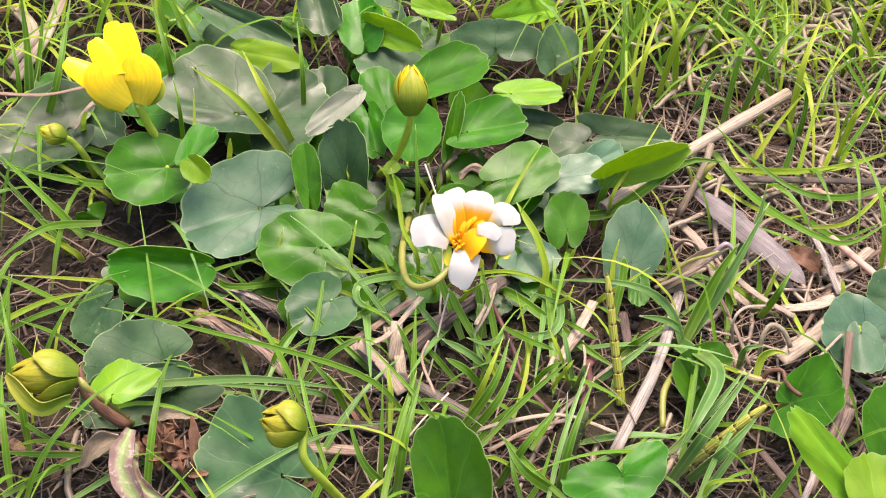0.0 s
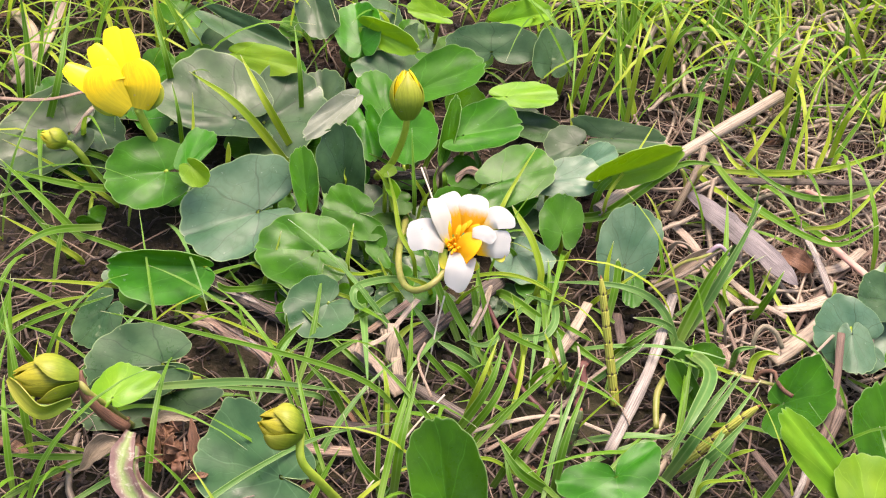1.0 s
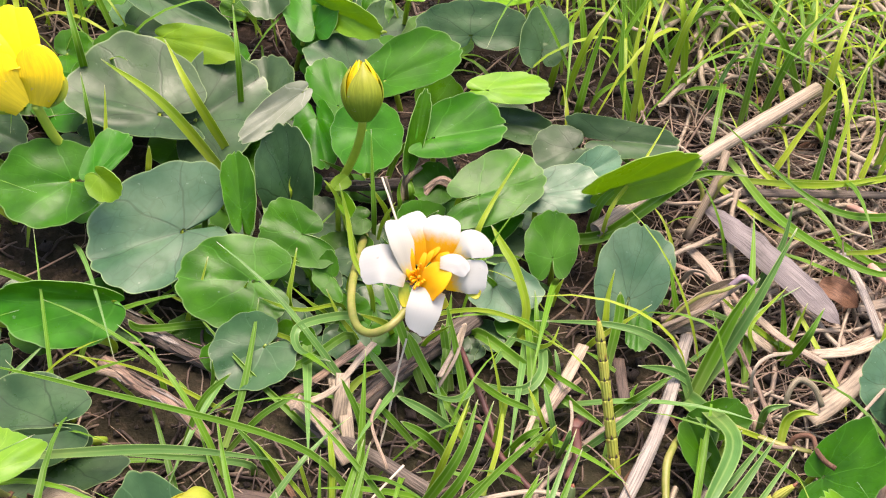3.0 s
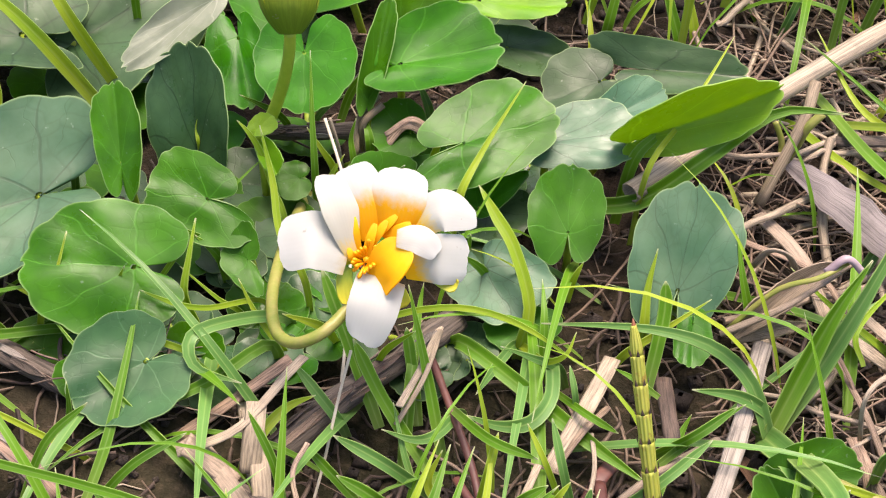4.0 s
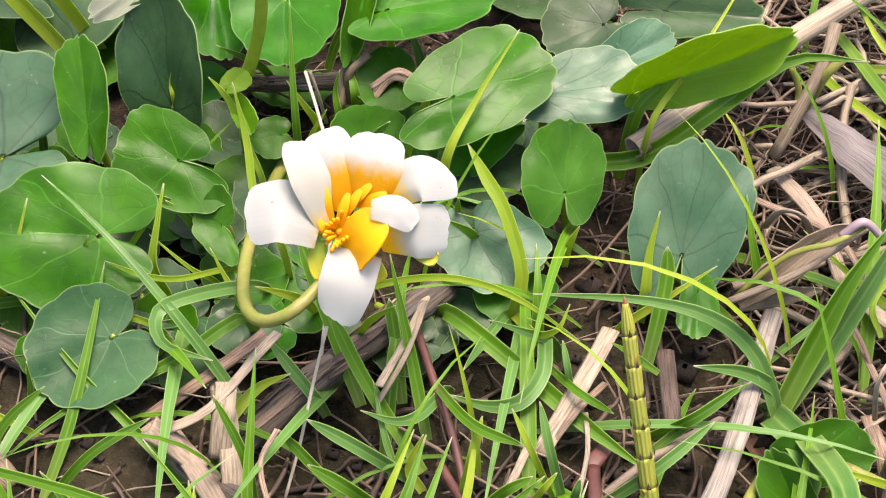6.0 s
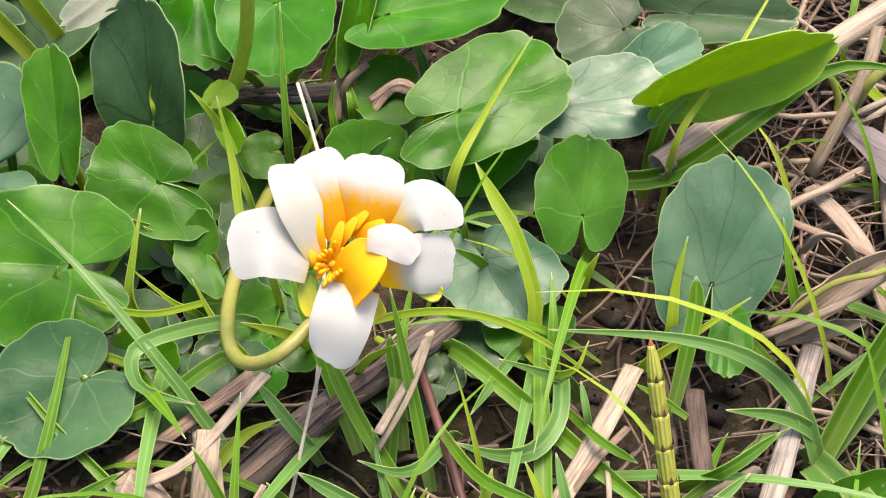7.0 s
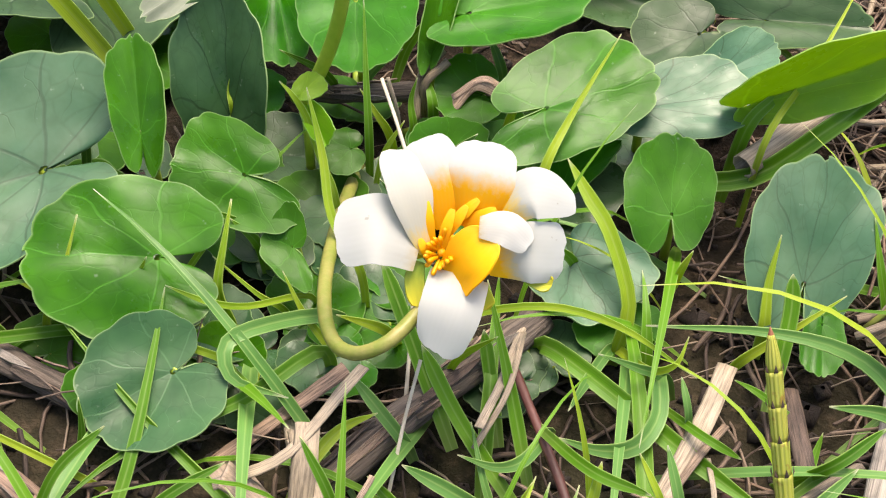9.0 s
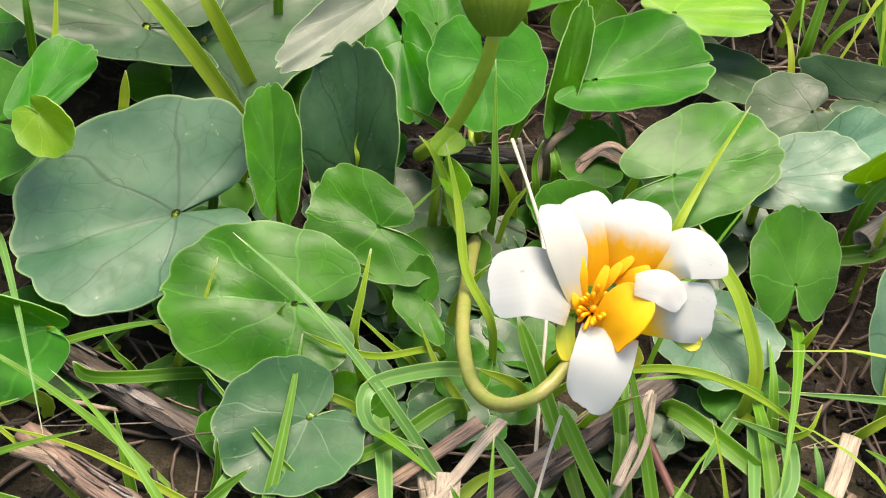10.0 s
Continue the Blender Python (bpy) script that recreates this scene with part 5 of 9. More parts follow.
celandine_leaf((-0.0357, 0.0160, 0.0015), (-0.0348, 0.0207, 0.0015), (-0.0306, 0.0139, 0.0016), (-0.0400, 0.0185, 0.0015), (-0.0425, 0.0295, -0.0010), LEAF_DARK, lobe=0.8, seed=146)
celandine_leaf((0.0223, -0.0111, 0.0028), (0.0234, -0.0150, 0.0015), (0.0173, -0.0122, 0.0020), (0.0279, -0.0106, 0.0024), (0.0186, 0.0033, -0.0010), lobe=0.8, seed=147)
celandine_leaf((-0.0178, -0.0139, 0.0015), (-0.0215, -0.0158, 0.0015), (-0.0190, -0.0119, 0.0020), (-0.0180, -0.0181, 0.0015), (-0.0197, -0.0094, -0.0010), LEAF_DARK, lobe=0.8, seed=148)
celandine_leaf((-0.0128, -0.0100, 0.0025), (-0.0100, -0.0036, 0.0024), (-0.0070, -0.0117, 0.0022), (-0.0175, -0.0048, 0.0024), (-0.0100, 0.0019, -0.0010), lobe=0.8, seed=149)
celandine_leaf((0.0168, 0.0075, 0.0015), (0.0192, 0.0024, 0.0015), (0.0127, 0.0030, 0.0015), (0.0219, 0.0068, 0.0022), (0.0139, 0.0147, -0.0010), LEAF_DARK, lobe=0.8, seed=150)
celandine_leaf((-0.0226, 0.0140, 0.0015), (-0.0167, 0.0133, 0.0015), (-0.0217, 0.0063, 0.0015), (-0.0204, 0.0185, 0.0022), (-0.0226, 0.0176, -0.0010), lobe=0.8, seed=151)
celandine_leaf((0.0075, 0.0048, 0.0029), (0.0053, 0.0017, 0.0015), (0.0016, 0.0057, 0.0029), (0.0124, 0.0031, 0.0018), (0.0038, 0.0074, -0.0010), lobe=0.8, seed=152)
celandine_leaf((-0.0082, -0.0159, 0.0023), (-0.0135, -0.0168, 0.0015), (-0.0115, -0.0103, 0.0021), (-0.0074, -0.0205, 0.0015), (-0.0092, -0.0118, -0.0010), lobe=0.8, seed=153)
celandine_leaf((-0.0221, -0.0167, 0.0015), (-0.0265, -0.0121, 0.0015), (-0.0186, -0.0132, 0.0022), (-0.0274, -0.0189, 0.0015), (-0.0213, -0.0049, -0.0010), lobe=0.8, seed=154)
celandine_leaf((0.0108, -0.0191, 0.0027), (0.0062, -0.0195, 0.0025), (0.0091, -0.0143, 0.0028), (0.0104, -0.0219, 0.0015), (0.0135, -0.0051, -0.0009), LEAF_DARK, lobe=0.8, seed=155)
celandine_leaf((-0.0061, -0.0060, 0.0016), (-0.0031, -0.0030, 0.0024), (-0.0017, -0.0090, 0.0019), (-0.0092, -0.0024, 0.0020), (-0.0103, 0.0039, -0.0010), LEAF_DARK, lobe=0.8, seed=156)
celandine_leaf((0.0151, 0.0083, 0.0018), (0.0158, 0.0158, 0.0022), (0.0215, 0.0114, 0.0015), (0.0090, 0.0119, 0.0015), (0.0185, 0.0107, -0.0010), lobe=0.8, seed=157)
celandine_leaf((-0.0361, -0.0051, 0.0015), (-0.0418, -0.0074, 0.0015), (-0.0401, 0.0007, 0.0017), (-0.0348, -0.0112, 0.0015), (-0.0346, 0.0081, -0.0010), LEAF_DARK, lobe=0.8, seed=158)
celandine_leaf((0.0029, 0.0111, 0.0016), (0.0051, 0.0057, 0.0015), (-0.0019, 0.0075, 0.0015), (0.0088, 0.0108, 0.0022), (0.0047, 0.0209, -0.0010), lobe=0.8, seed=159)
celandine_leaf((-0.0012, -0.0048, 0.0017), (-0.0069, -0.0032, 0.0015), (-0.0022, 0.0004, 0.0023), (-0.0029, -0.0087, 0.0015), (0.0006, 0.0051, -0.0010), lobe=0.8, seed=160)
celandine_leaf((-0.0035, -0.0101, 0.0015), (-0.0088, -0.0115, 0.0015), (-0.0060, -0.0055, 0.0015), (-0.0031, -0.0165, 0.0015), (-0.0081, -0.0042, -0.0010), lobe=0.8, seed=161)
celandine_leaf((-0.0154, -0.0027, 0.0015), (-0.0176, -0.0049, 0.0015), (-0.0190, -0.0015, 0.0017), (-0.0128, -0.0046, 0.0015), (-0.0160, 0.0118, -0.0010), LEAF_DARK, lobe=0.8, seed=162)
celandine_leaf((0.0001, 0.0153, 0.0015), (0.0024, 0.0179, 0.0015), (0.0036, 0.0129, 0.0015), (-0.0024, 0.0178, 0.0015), (0.0008, 0.0187, -0.0009), lobe=0.8, seed=163)
celandine_leaf((-0.0235, -0.0182, 0.0017), (-0.0214, -0.0239, 0.0015), (-0.0284, -0.0201, 0.0015), (-0.0179, -0.0178, 0.0016), (-0.0256, -0.0104, -0.0010), LEAF_DARK, lobe=0.8, seed=164)
celandine_leaf((-0.0244, -0.0125, 0.0015), (-0.0254, -0.0063, 0.0015), (-0.0193, -0.0102, 0.0015), (-0.0302, -0.0113, 0.0015), (-0.0296, -0.0007, -0.0009), LEAF_DARK, lobe=0.8, seed=165)
celandine_leaf((0.0198, 0.0089, 0.0015), (0.0150, 0.0089, 0.0018), (0.0199, 0.0125, 0.0022), (0.0177, 0.0041, 0.0015), (0.0137, 0.0154, -0.0010), lobe=0.8, seed=166)
celandine_leaf((-0.0125, -0.0137, 0.0015), (-0.0153, -0.0166, 0.0015), (-0.0155, -0.0125, 0.0015), (-0.0105, -0.0177, 0.0015), (-0.0111, -0.0006, -0.0009), LEAF_DARK, lobe=0.8, seed=167)
celandine_leaf((-0.0193, -0.0221, 0.0022), (-0.0161, -0.0249, 0.0022), (-0.0207, -0.0255, 0.0019), (-0.0161, -0.0215, 0.0032), (-0.0176, -0.0092, -0.0010), LEAF_DARK, lobe=0.8, seed=168)
celandine_leaf((0.0093, -0.0190, 0.0018), (0.0044, -0.0196, 0.0015), (0.0067, -0.0134, 0.0016), (0.0097, -0.0236, 0.0015), (0.0044, -0.0080, -0.0010), LEAF_DARK, lobe=0.8, seed=169)
celandine_leaf((-0.0417, 0.0001, 0.0015), (-0.0426, -0.0045, 0.0015), (-0.0461, -0.0003, 0.0015), (-0.0370, -0.0035, 0.0015), (-0.0465, 0.0012, -0.0010), lobe=0.8, seed=170)
celandine_leaf((-0.0236, 0.0092, 0.0015), (-0.0246, 0.0029, 0.0015), (-0.0299, 0.0097, 0.0015), (-0.0176, 0.0045, 0.0018), (-0.0206, 0.0129, -0.0011), LEAF_DARK, lobe=0.8, seed=171)
celandine_leaf((-0.0120, -0.0155, 0.0025), (-0.0111, -0.0206, 0.0021), (-0.0164, -0.0175, 0.0026), (-0.0071, -0.0154, 0.0021), (-0.0106, -0.0075, -0.0010), LEAF_DARK, lobe=0.8, seed=172)
celandine_leaf((0.0149, -0.0163, 0.0015), (0.0123, -0.0103, 0.0015), (0.0189, -0.0117, 0.0015), (0.0097, -0.0168, 0.0015), (0.0177, -0.0089, -0.0010), LEAF_DARK, lobe=0.8, seed=173)
celandine_leaf((-0.0064, 0.0060, 0.0019), (-0.0128, 0.0059, 0.0015), (-0.0094, 0.0133, 0.0018), (-0.0064, 0.0001, 0.0015), (-0.0059, 0.0106, -0.0010), LEAF_DARK, lobe=0.8, seed=174)
celandine_leaf((-0.0144, 0.0130, 0.0015), (-0.0101, 0.0176, 0.0015), (-0.0095, 0.0090, 0.0015), (-0.0173, 0.0180, 0.0015), (-0.0147, 0.0212, -0.0010), LEAF_DARK, lobe=0.8, seed=175)
celandine_leaf((-0.0244, -0.0107, 0.0015), (-0.0184, -0.0131, 0.0017), (-0.0246, -0.0160, 0.0015), (-0.0217, -0.0056, 0.0021), (-0.0228, -0.0000, -0.0010), LEAF_DARK, lobe=0.8, seed=176)
celandine_leaf((-0.0242, 0.0151, 0.0021), (-0.0289, 0.0176, 0.0018), (-0.0242, 0.0201, 0.0024), (-0.0264, 0.0118, 0.0015), (-0.0253, 0.0197, -0.0010), LEAF_DARK, lobe=0.8, seed=177)
celandine_leaf((-0.0352, 0.0183, 0.0020), (-0.0369, 0.0171, 0.0015), (-0.0392, 0.0204, 0.0015), (-0.0322, 0.0169, 0.0015), (-0.0359, 0.0298, -0.0010), LEAF_DARK, lobe=0.8, seed=178)
celandine_leaf((0.0221, -0.0042, 0.0015), (0.0264, -0.0059, 0.0015), (0.0208, -0.0087, 0.0015), (0.0252, -0.0005, 0.0019), (0.0276, -0.0005, -0.0011), LEAF_DARK, lobe=0.8, seed=179)
celandine_leaf((-0.0072, -0.0001, 0.0015), (-0.0099, 0.0054, 0.0018), (-0.0023, 0.0016, 0.0024), (-0.0129, -0.0027, 0.0018), (-0.0108, 0.0059, -0.0010), LEAF_DARK, lobe=0.8, seed=180)
celandine_leaf((0.0058, 0.0118, 0.0015), (0.0108, 0.0119, 0.0015), (0.0071, 0.0055, 0.0015), (0.0066, 0.0144, 0.0022), (0.0069, 0.0230, -0.0010), LEAF_DARK, lobe=0.8, seed=181)
celandine_leaf((-0.0129, -0.0172, 0.0015), (-0.0157, -0.0154, 0.0021), (-0.0111, -0.0140, 0.0017), (-0.0161, -0.0181, 0.0015), (-0.0096, -0.0068, -0.0011), lobe=0.8, seed=182)
celandine_leaf((0.0086, -0.0152, 0.0015), (0.0139, -0.0169, 0.0015), (0.0085, -0.0225, 0.0016), (0.0110, -0.0118, 0.0020), (0.0112, -0.0100, -0.0010), LEAF_DARK, lobe=0.8, seed=183)
celandine_leaf((-0.0046, 0.0067, 0.0015), (-0.0042, 0.0023, 0.0015), (-0.0086, 0.0061, 0.0015), (-0.0006, 0.0071, 0.0015), (-0.0087, 0.0130, -0.0010), lobe=0.8, seed=184)
celandine_leaf((-0.0332, -0.0041, 0.0015), (-0.0294, 0.0004, 0.0015), (-0.0280, -0.0071, 0.0015), (-0.0368, 0.0001, 0.0017), (-0.0340, 0.0014, -0.0010), LEAF_DARK, lobe=0.8, seed=185)
celandine_leaf((-0.0083, 0.0073, 0.0020), (-0.0113, 0.0006, 0.0022), (-0.0141, 0.0087, 0.0026), (-0.0038, 0.0016, 0.0021), (-0.0033, 0.0105, -0.0010), LEAF_DARK, lobe=0.8, seed=186)
celandine_leaf((0.0023, -0.0174, 0.0025), (-0.0007, -0.0179, 0.0018), (-0.0000, -0.0139, 0.0022), (0.0032, -0.0180, 0.0015), (0.0066, -0.0117, -0.0010), LEAF_DARK, lobe=0.8, seed=187)
celandine_leaf((0.0104, 0.0072, 0.0015), (0.0078, 0.0124, 0.0015), (0.0138, 0.0119, 0.0015), (0.0059, 0.0049, 0.0015), (0.0053, 0.0190, -0.0010), LEAF_DARK, lobe=0.8, seed=188)
celandine_leaf((-0.0023, -0.0017, 0.0017), (-0.0055, -0.0056, 0.0015), (-0.0072, -0.0007, 0.0026), (0.0012, -0.0053, 0.0015), (-0.0007, 0.0121, -0.0010), lobe=0.8, seed=189)
celandine_leaf((-0.0252, 0.0074, 0.0015), (-0.0228, 0.0112, 0.0015), (-0.0213, 0.0061, 0.0015), (-0.0283, 0.0107, 0.0015), (-0.0254, 0.0127, -0.0010), LEAF_DARK, lobe=0.8, seed=190)
celandine_leaf((-0.0331, -0.0125, 0.0026), (-0.0379, -0.0083, 0.0027), (-0.0314, -0.0059, 0.0023), (-0.0375, -0.0151, 0.0018), (-0.0333, -0.0043, -0.0010), LEAF_DARK, lobe=0.8, seed=191)

# grass blades that stand out
grass_blade([(-0.0357, 0.0277, 0.0020), (-0.0487, 0.0309, 0.0208), (-0.0615, 0.0385, 0.0260)], 0.00228, GRASS_YELLOW)
grass_blade([(-0.0350, 0.0332, 0.0020), (-0.0430, 0.0340, 0.0208), (-0.0491, 0.0448, 0.0261)], 0.00201, GRASS_YELLOW)
grass_blade([(-0.0338, 0.0442, 0.0020), (-0.0344, 0.0471, 0.0192), (-0.0358, 0.0587, 0.0240)], 0.00131)
grass_blade([(-0.0634, 0.0305, 0.0019), (-0.0637, 0.0293, 0.0192), (-0.0656, 0.0366, 0.0240)], 0.00111)
grass_blade([(0.0557, -0.0320, 0.0030), (0.0564, -0.0501, 0.0160), (0.0505, -0.0631, 0.0180), (0.0450, -0.0709, 0.0140)], 0.00357, GRASS_BLUE)
grass_blade([(-0.0087, -0.0548, 0.0030), (-0.0219, -0.0504, 0.0160), (-0.0581, -0.0442, 0.0240), (-0.0764, -0.0390, 0.0241)], 0.00120)
grass_blade([(0.0392, -0.0263, 0.0060), (0.0358, -0.0248, 0.0080), (0.0335, -0.0231, 0.0080)], 0.00085)
grass_blade([(0.0377, -0.0361, 0.0040), (0.0441, -0.0331, 0.0081), (0.0499, -0.0290, 0.0080)], 0.00119)
grass_blade([(-0.0135, -0.0729, 0.0020), (-0.0119, -0.0667, 0.0144), (-0.0078, -0.0517, 0.0180)], 0.00201)
grass_blade([(-0.0145, -0.0541, 0.0020), (-0.0144, -0.0512, 0.0096), (-0.0147, -0.0453, 0.0120)], 0.00159, GRASS_YELLOW)
grass_blade([(-0.0016, -0.0591, 0.0020), (0.0072, -0.0539, 0.0160), (0.0112, -0.0440, 0.0200)], 0.00194)
grass_blade([(-0.0007, -0.0608, 0.0020), (0.0084, -0.0572, 0.0160), (0.0140, -0.0443, 0.0200)], 0.00168)
grass_blade([(0.0013, -0.0558, 0.0020), (0.0058, -0.0521, 0.0160), (0.0099, -0.0433, 0.0200)], 0.00133, GRASS_YELLOW)
grass_blade([(0.0206, -0.0739, 0.0020), (0.0226, -0.0688, 0.0160), (0.0287, -0.0547, 0.0200)], 0.00189)
grass_blade([(0.0081, -0.0702, 0.0020), (0.0134, -0.0684, 0.0144), (0.0218, -0.0595, 0.0180)], 0.00166)
grass_blade([(0.0225, -0.0734, 0.0020), (0.0127, -0.0757, 0.0144), (0.0080, -0.0692, 0.0180)], 0.00210)
grass_blade([(0.0456, -0.0689, 0.0020), (0.0526, -0.0652, 0.0160), (0.0631, -0.0524, 0.0200)], 0.00263, GRASS_BLUE)
grass_blade([(0.0494, -0.0688, 0.0020), (0.0554, -0.0702, 0.0144), (0.0635, -0.0630, 0.0180)], 0.00238, GRASS_BLUE)
grass_blade([(-0.0658, -0.0485, 0.0100), (-0.0433, -0.0488, 0.0120), (-0.0226, -0.0485, 0.0080)], 0.00183, GRASS_BLUE)
grass_blade([(-0.0811, 0.0024, 0.0080), (-0.0924, -0.0075, 0.0160), (-0.1024, -0.0158, 0.0140)], 0.00181)
grass_blade([(-0.0931, -0.0357, 0.0020), (-0.0948, -0.0397, 0.0128), (-0.0999, -0.0343, 0.0160)], 0.00159)
grass_blade([(-0.0792, -0.0645, 0.0060), (-0.0882, -0.0659, 0.0080), (-0.0971, -0.0652, 0.0080)], 0.00142)
grass_blade([(-0.0744, 0.0166, 0.0060), (-0.0897, 0.0129, 0.0120), (-0.1064, 0.0165, 0.0140)], 0.00188)
grass_blade([(-0.0850, -0.0004, 0.0060), (-0.0939, 0.0047, 0.0140), (-0.1063, 0.0178, 0.0160)], 0.00185)
grass_blade([(-0.0235, -0.0500, 0.0020), (-0.0272, -0.0480, 0.0096), (-0.0321, -0.0433, 0.0120)], 0.00172)
grass_blade([(0.0731, -0.0217, 0.0020), (0.0750, -0.0239, 0.0128), (0.0788, -0.0190, 0.0160)], 0.00182)
grass_blade([(0.0777, -0.0093, 0.0040), (0.0822, -0.0298, 0.0040), (0.0822, -0.0366, 0.0040)], 0.00105, GRASS_YELLOW)
grass_blade([(-0.0992, 0.0371, 0.0020), (-0.0938, 0.0433, 0.0208), (-0.0928, 0.0658, 0.0260)], 0.00194)
grass_blade([(-0.1046, 0.0413, 0.0020), (-0.1045, 0.0451, 0.0192), (-0.1080, 0.0566, 0.0240)], 0.00125)
grass_blade([(-0.0667, 0.0531, 0.0020), (-0.0684, 0.0525, 0.0192), (-0.0734, 0.0688, 0.0240)], 0.00172)
grass_blade([(0.1131, 0.0212, 0.0040), (0.0958, 0.0088, 0.0120), (0.0822, 0.0121, 0.0140), (0.0667, 0.0358, 0.0140)], 0.00167)
grass_blade([(0.0723, 0.0261, 0.0050), (0.0890, 0.0181, 0.0120), (0.1115, 0.0240, 0.0121)], 0.00140, GRASS_YELLOW)
grass_blade([(0.0705, 0.0349, 0.0030), (0.0768, 0.0095, 0.0099), (0.0927, -0.0066, 0.0120), (0.1056, -0.0018, 0.0140)], 0.00189)
grass_blade([(0.0508, 0.0459, 0.0020), (0.0526, 0.0508, 0.0208), (0.0575, 0.0625, 0.0260)], 0.00147, GRASS_YELLOW)
grass_blade([(0.0593, 0.0569, 0.0020), (0.0623, 0.0585, 0.0208), (0.0685, 0.0676, 0.0260)], 0.00162, GRASS_YELLOW)
grass_blade([(0.0643, 0.0594, 0.0020), (0.0617, 0.0607, 0.0208), (0.0599, 0.0697, 0.0260)], 0.00177, GRASS_YELLOW)
grass_blade([(0.0749, 0.0462, 0.0020), (0.0776, 0.0524, 0.0208), (0.0845, 0.0656, 0.0260)], 0.00146)
grass_blade([(0.0797, 0.0484, 0.0020), (0.0857, 0.0523, 0.0208), (0.0976, 0.0635, 0.0260)], 0.00161)
grass_blade([(0.0917, 0.0434, 0.0020), (0.0935, 0.0493, 0.0209), (0.1006, 0.0637, 0.0260)], 0.00176, GRASS_YELLOW)
grass_blade([(0.0901, 0.0557, 0.0020), (0.0819, 0.0540, 0.0208), (0.0734, 0.0607, 0.0260)], 0.00177)
grass_blade([(0.1026, 0.0331, 0.0020), (0.1014, 0.0271, 0.0208), (0.1073, 0.0325, 0.0261)], 0.00182, GRASS_YELLOW)
grass_blade([(0.0362, 0.0524, 0.0020), (0.0399, 0.0522, 0.0208), (0.0469, 0.0601, 0.0260)], 0.00146, GRASS_YELLOW)
grass_blade([(0.1207, 0.0675, 0.0020), (0.1118, 0.0614, 0.0208), (0.1076, 0.0685, 0.0260)], 0.00178, GRASS_YELLOW)
grass_blade([(0.0218, -0.0143, -0.0010), (0.0221, -0.0144, 0.0020), (0.0232, -0.0115, 0.0070), (0.0211, -0.0056, 0.0120), (0.0188, -0.0017, 0.0140), (0.0165, 0.0023, 0.0160)], 0.00166, GRASS_YELLOW, taper=0.25, label="yellow-green grass blade with a blunt tip")
grass_blade([(-0.0092, 0.0026, -0.0010), (-0.0100, 0.0027, 0.0090), (-0.0115, 0.0051, 0.0120), (-0.0132, 0.0074, 0.0170), (-0.0148, 0.0082, 0.0200), (-0.0163, 0.0094, 0.0210)], 0.00081, GRASS_YELLOW, taper=0.4)
grass_blade([(-0.0342, -0.0396, 0.0000), (-0.0314, -0.0314, 0.0040), (-0.0295, -0.0210, 0.0080), (-0.0284, -0.0126, 0.0110)], 0.00141)
grass_blade([(-0.0115, -0.0069, -0.0010), (-0.0131, -0.0089, 0.0050), (-0.0194, -0.0129, 0.0080), (-0.0237, -0.0139, 0.0100), (-0.0284, -0.0124, 0.0110)], 0.00072, GRASS_YELLOW, taper=0.3)
grass_blade([(-0.0154, -0.0397, 0.0000), (-0.0225, -0.0334, 0.0030), (-0.0312, -0.0251, 0.0060), (-0.0405, -0.0138, 0.0080)], 0.00140, fold=0.6, taper=0.9)
grass_blade([(-0.0099, -0.0162, -0.0010), (-0.0115, -0.0183, 0.0070), (-0.0187, -0.0235, 0.0060), (-0.0259, -0.0270, 0.0050), (-0.0330, -0.0305, 0.0040), (-0.0393, -0.0373, 0.0040)], 0.00165)
grass_blade([(-0.0083, -0.0100, -0.0010), (-0.0098, -0.0119, 0.0050), (-0.0157, -0.0158, 0.0090), (-0.0211, -0.0193, 0.0100), (-0.0206, -0.0229, 0.0080), (-0.0147, -0.0240, 0.0060)], 0.00166, GRASS_BLUE, taper=0.35, label="pale grass blade curled back in a hook")
grass_blade([(-0.0203, -0.0183, -0.0010), (-0.0222, -0.0187, 0.0060), (-0.0308, -0.0155, 0.0060), (-0.0390, -0.0115, 0.0060), (-0.0475, -0.0066, 0.0060)], 0.00086, GRASS_YELLOW, taper=0.2)
grass_blade([(0.0543, -0.0293, -0.0010), (0.0536, -0.0293, 0.0020), (0.0509, -0.0255, 0.0080), (0.0456, -0.0227, 0.0120), (0.0369, -0.0205, 0.0130), (0.0242, -0.0172, 0.0100)], 0.00189, GRASS_BLUE, fold=0.35, taper=0.55)
grass_blade([(-0.0006, -0.0126, -0.0010), (0.0011, -0.0138, 0.0050), (0.0073, -0.0143, 0.0090), (0.0149, -0.0147, 0.0100), (0.0224, -0.0163, 0.0080), (0.0301, -0.0207, 0.0050)], 0.00084, GRASS_YELLOW, taper=0.3)
grass_blade([(0.0349, -0.0157, -0.0010), (0.0364, -0.0164, 0.0030), (0.0415, -0.0153, 0.0070), (0.0472, -0.0130, 0.0100)], 0.00118, GRASS_YELLOW)
grass_blade([(0.0383, -0.0224, 0.0010), (0.0399, -0.0177, 0.0060), (0.0409, -0.0142, 0.0090), (0.0410, -0.0115, 0.0120)], 0.00183, taper=0.3, tip=3)
grass_blade([(0.0385, -0.0134, -0.0010), (0.0388, -0.0130, 0.0040), (0.0393, -0.0093, 0.0080), (0.0406, -0.0057, 0.0120)], 0.00146, GRASS_YELLOW)
grass_blade([(0.0217, -0.0118, -0.0010), (0.0223, -0.0144, 0.0020), (0.0246, -0.0203, 0.0060), (0.0271, -0.0218, 0.0090), (0.0286, -0.0195, 0.0110)], 0.00115, GRASS_YELLOW)
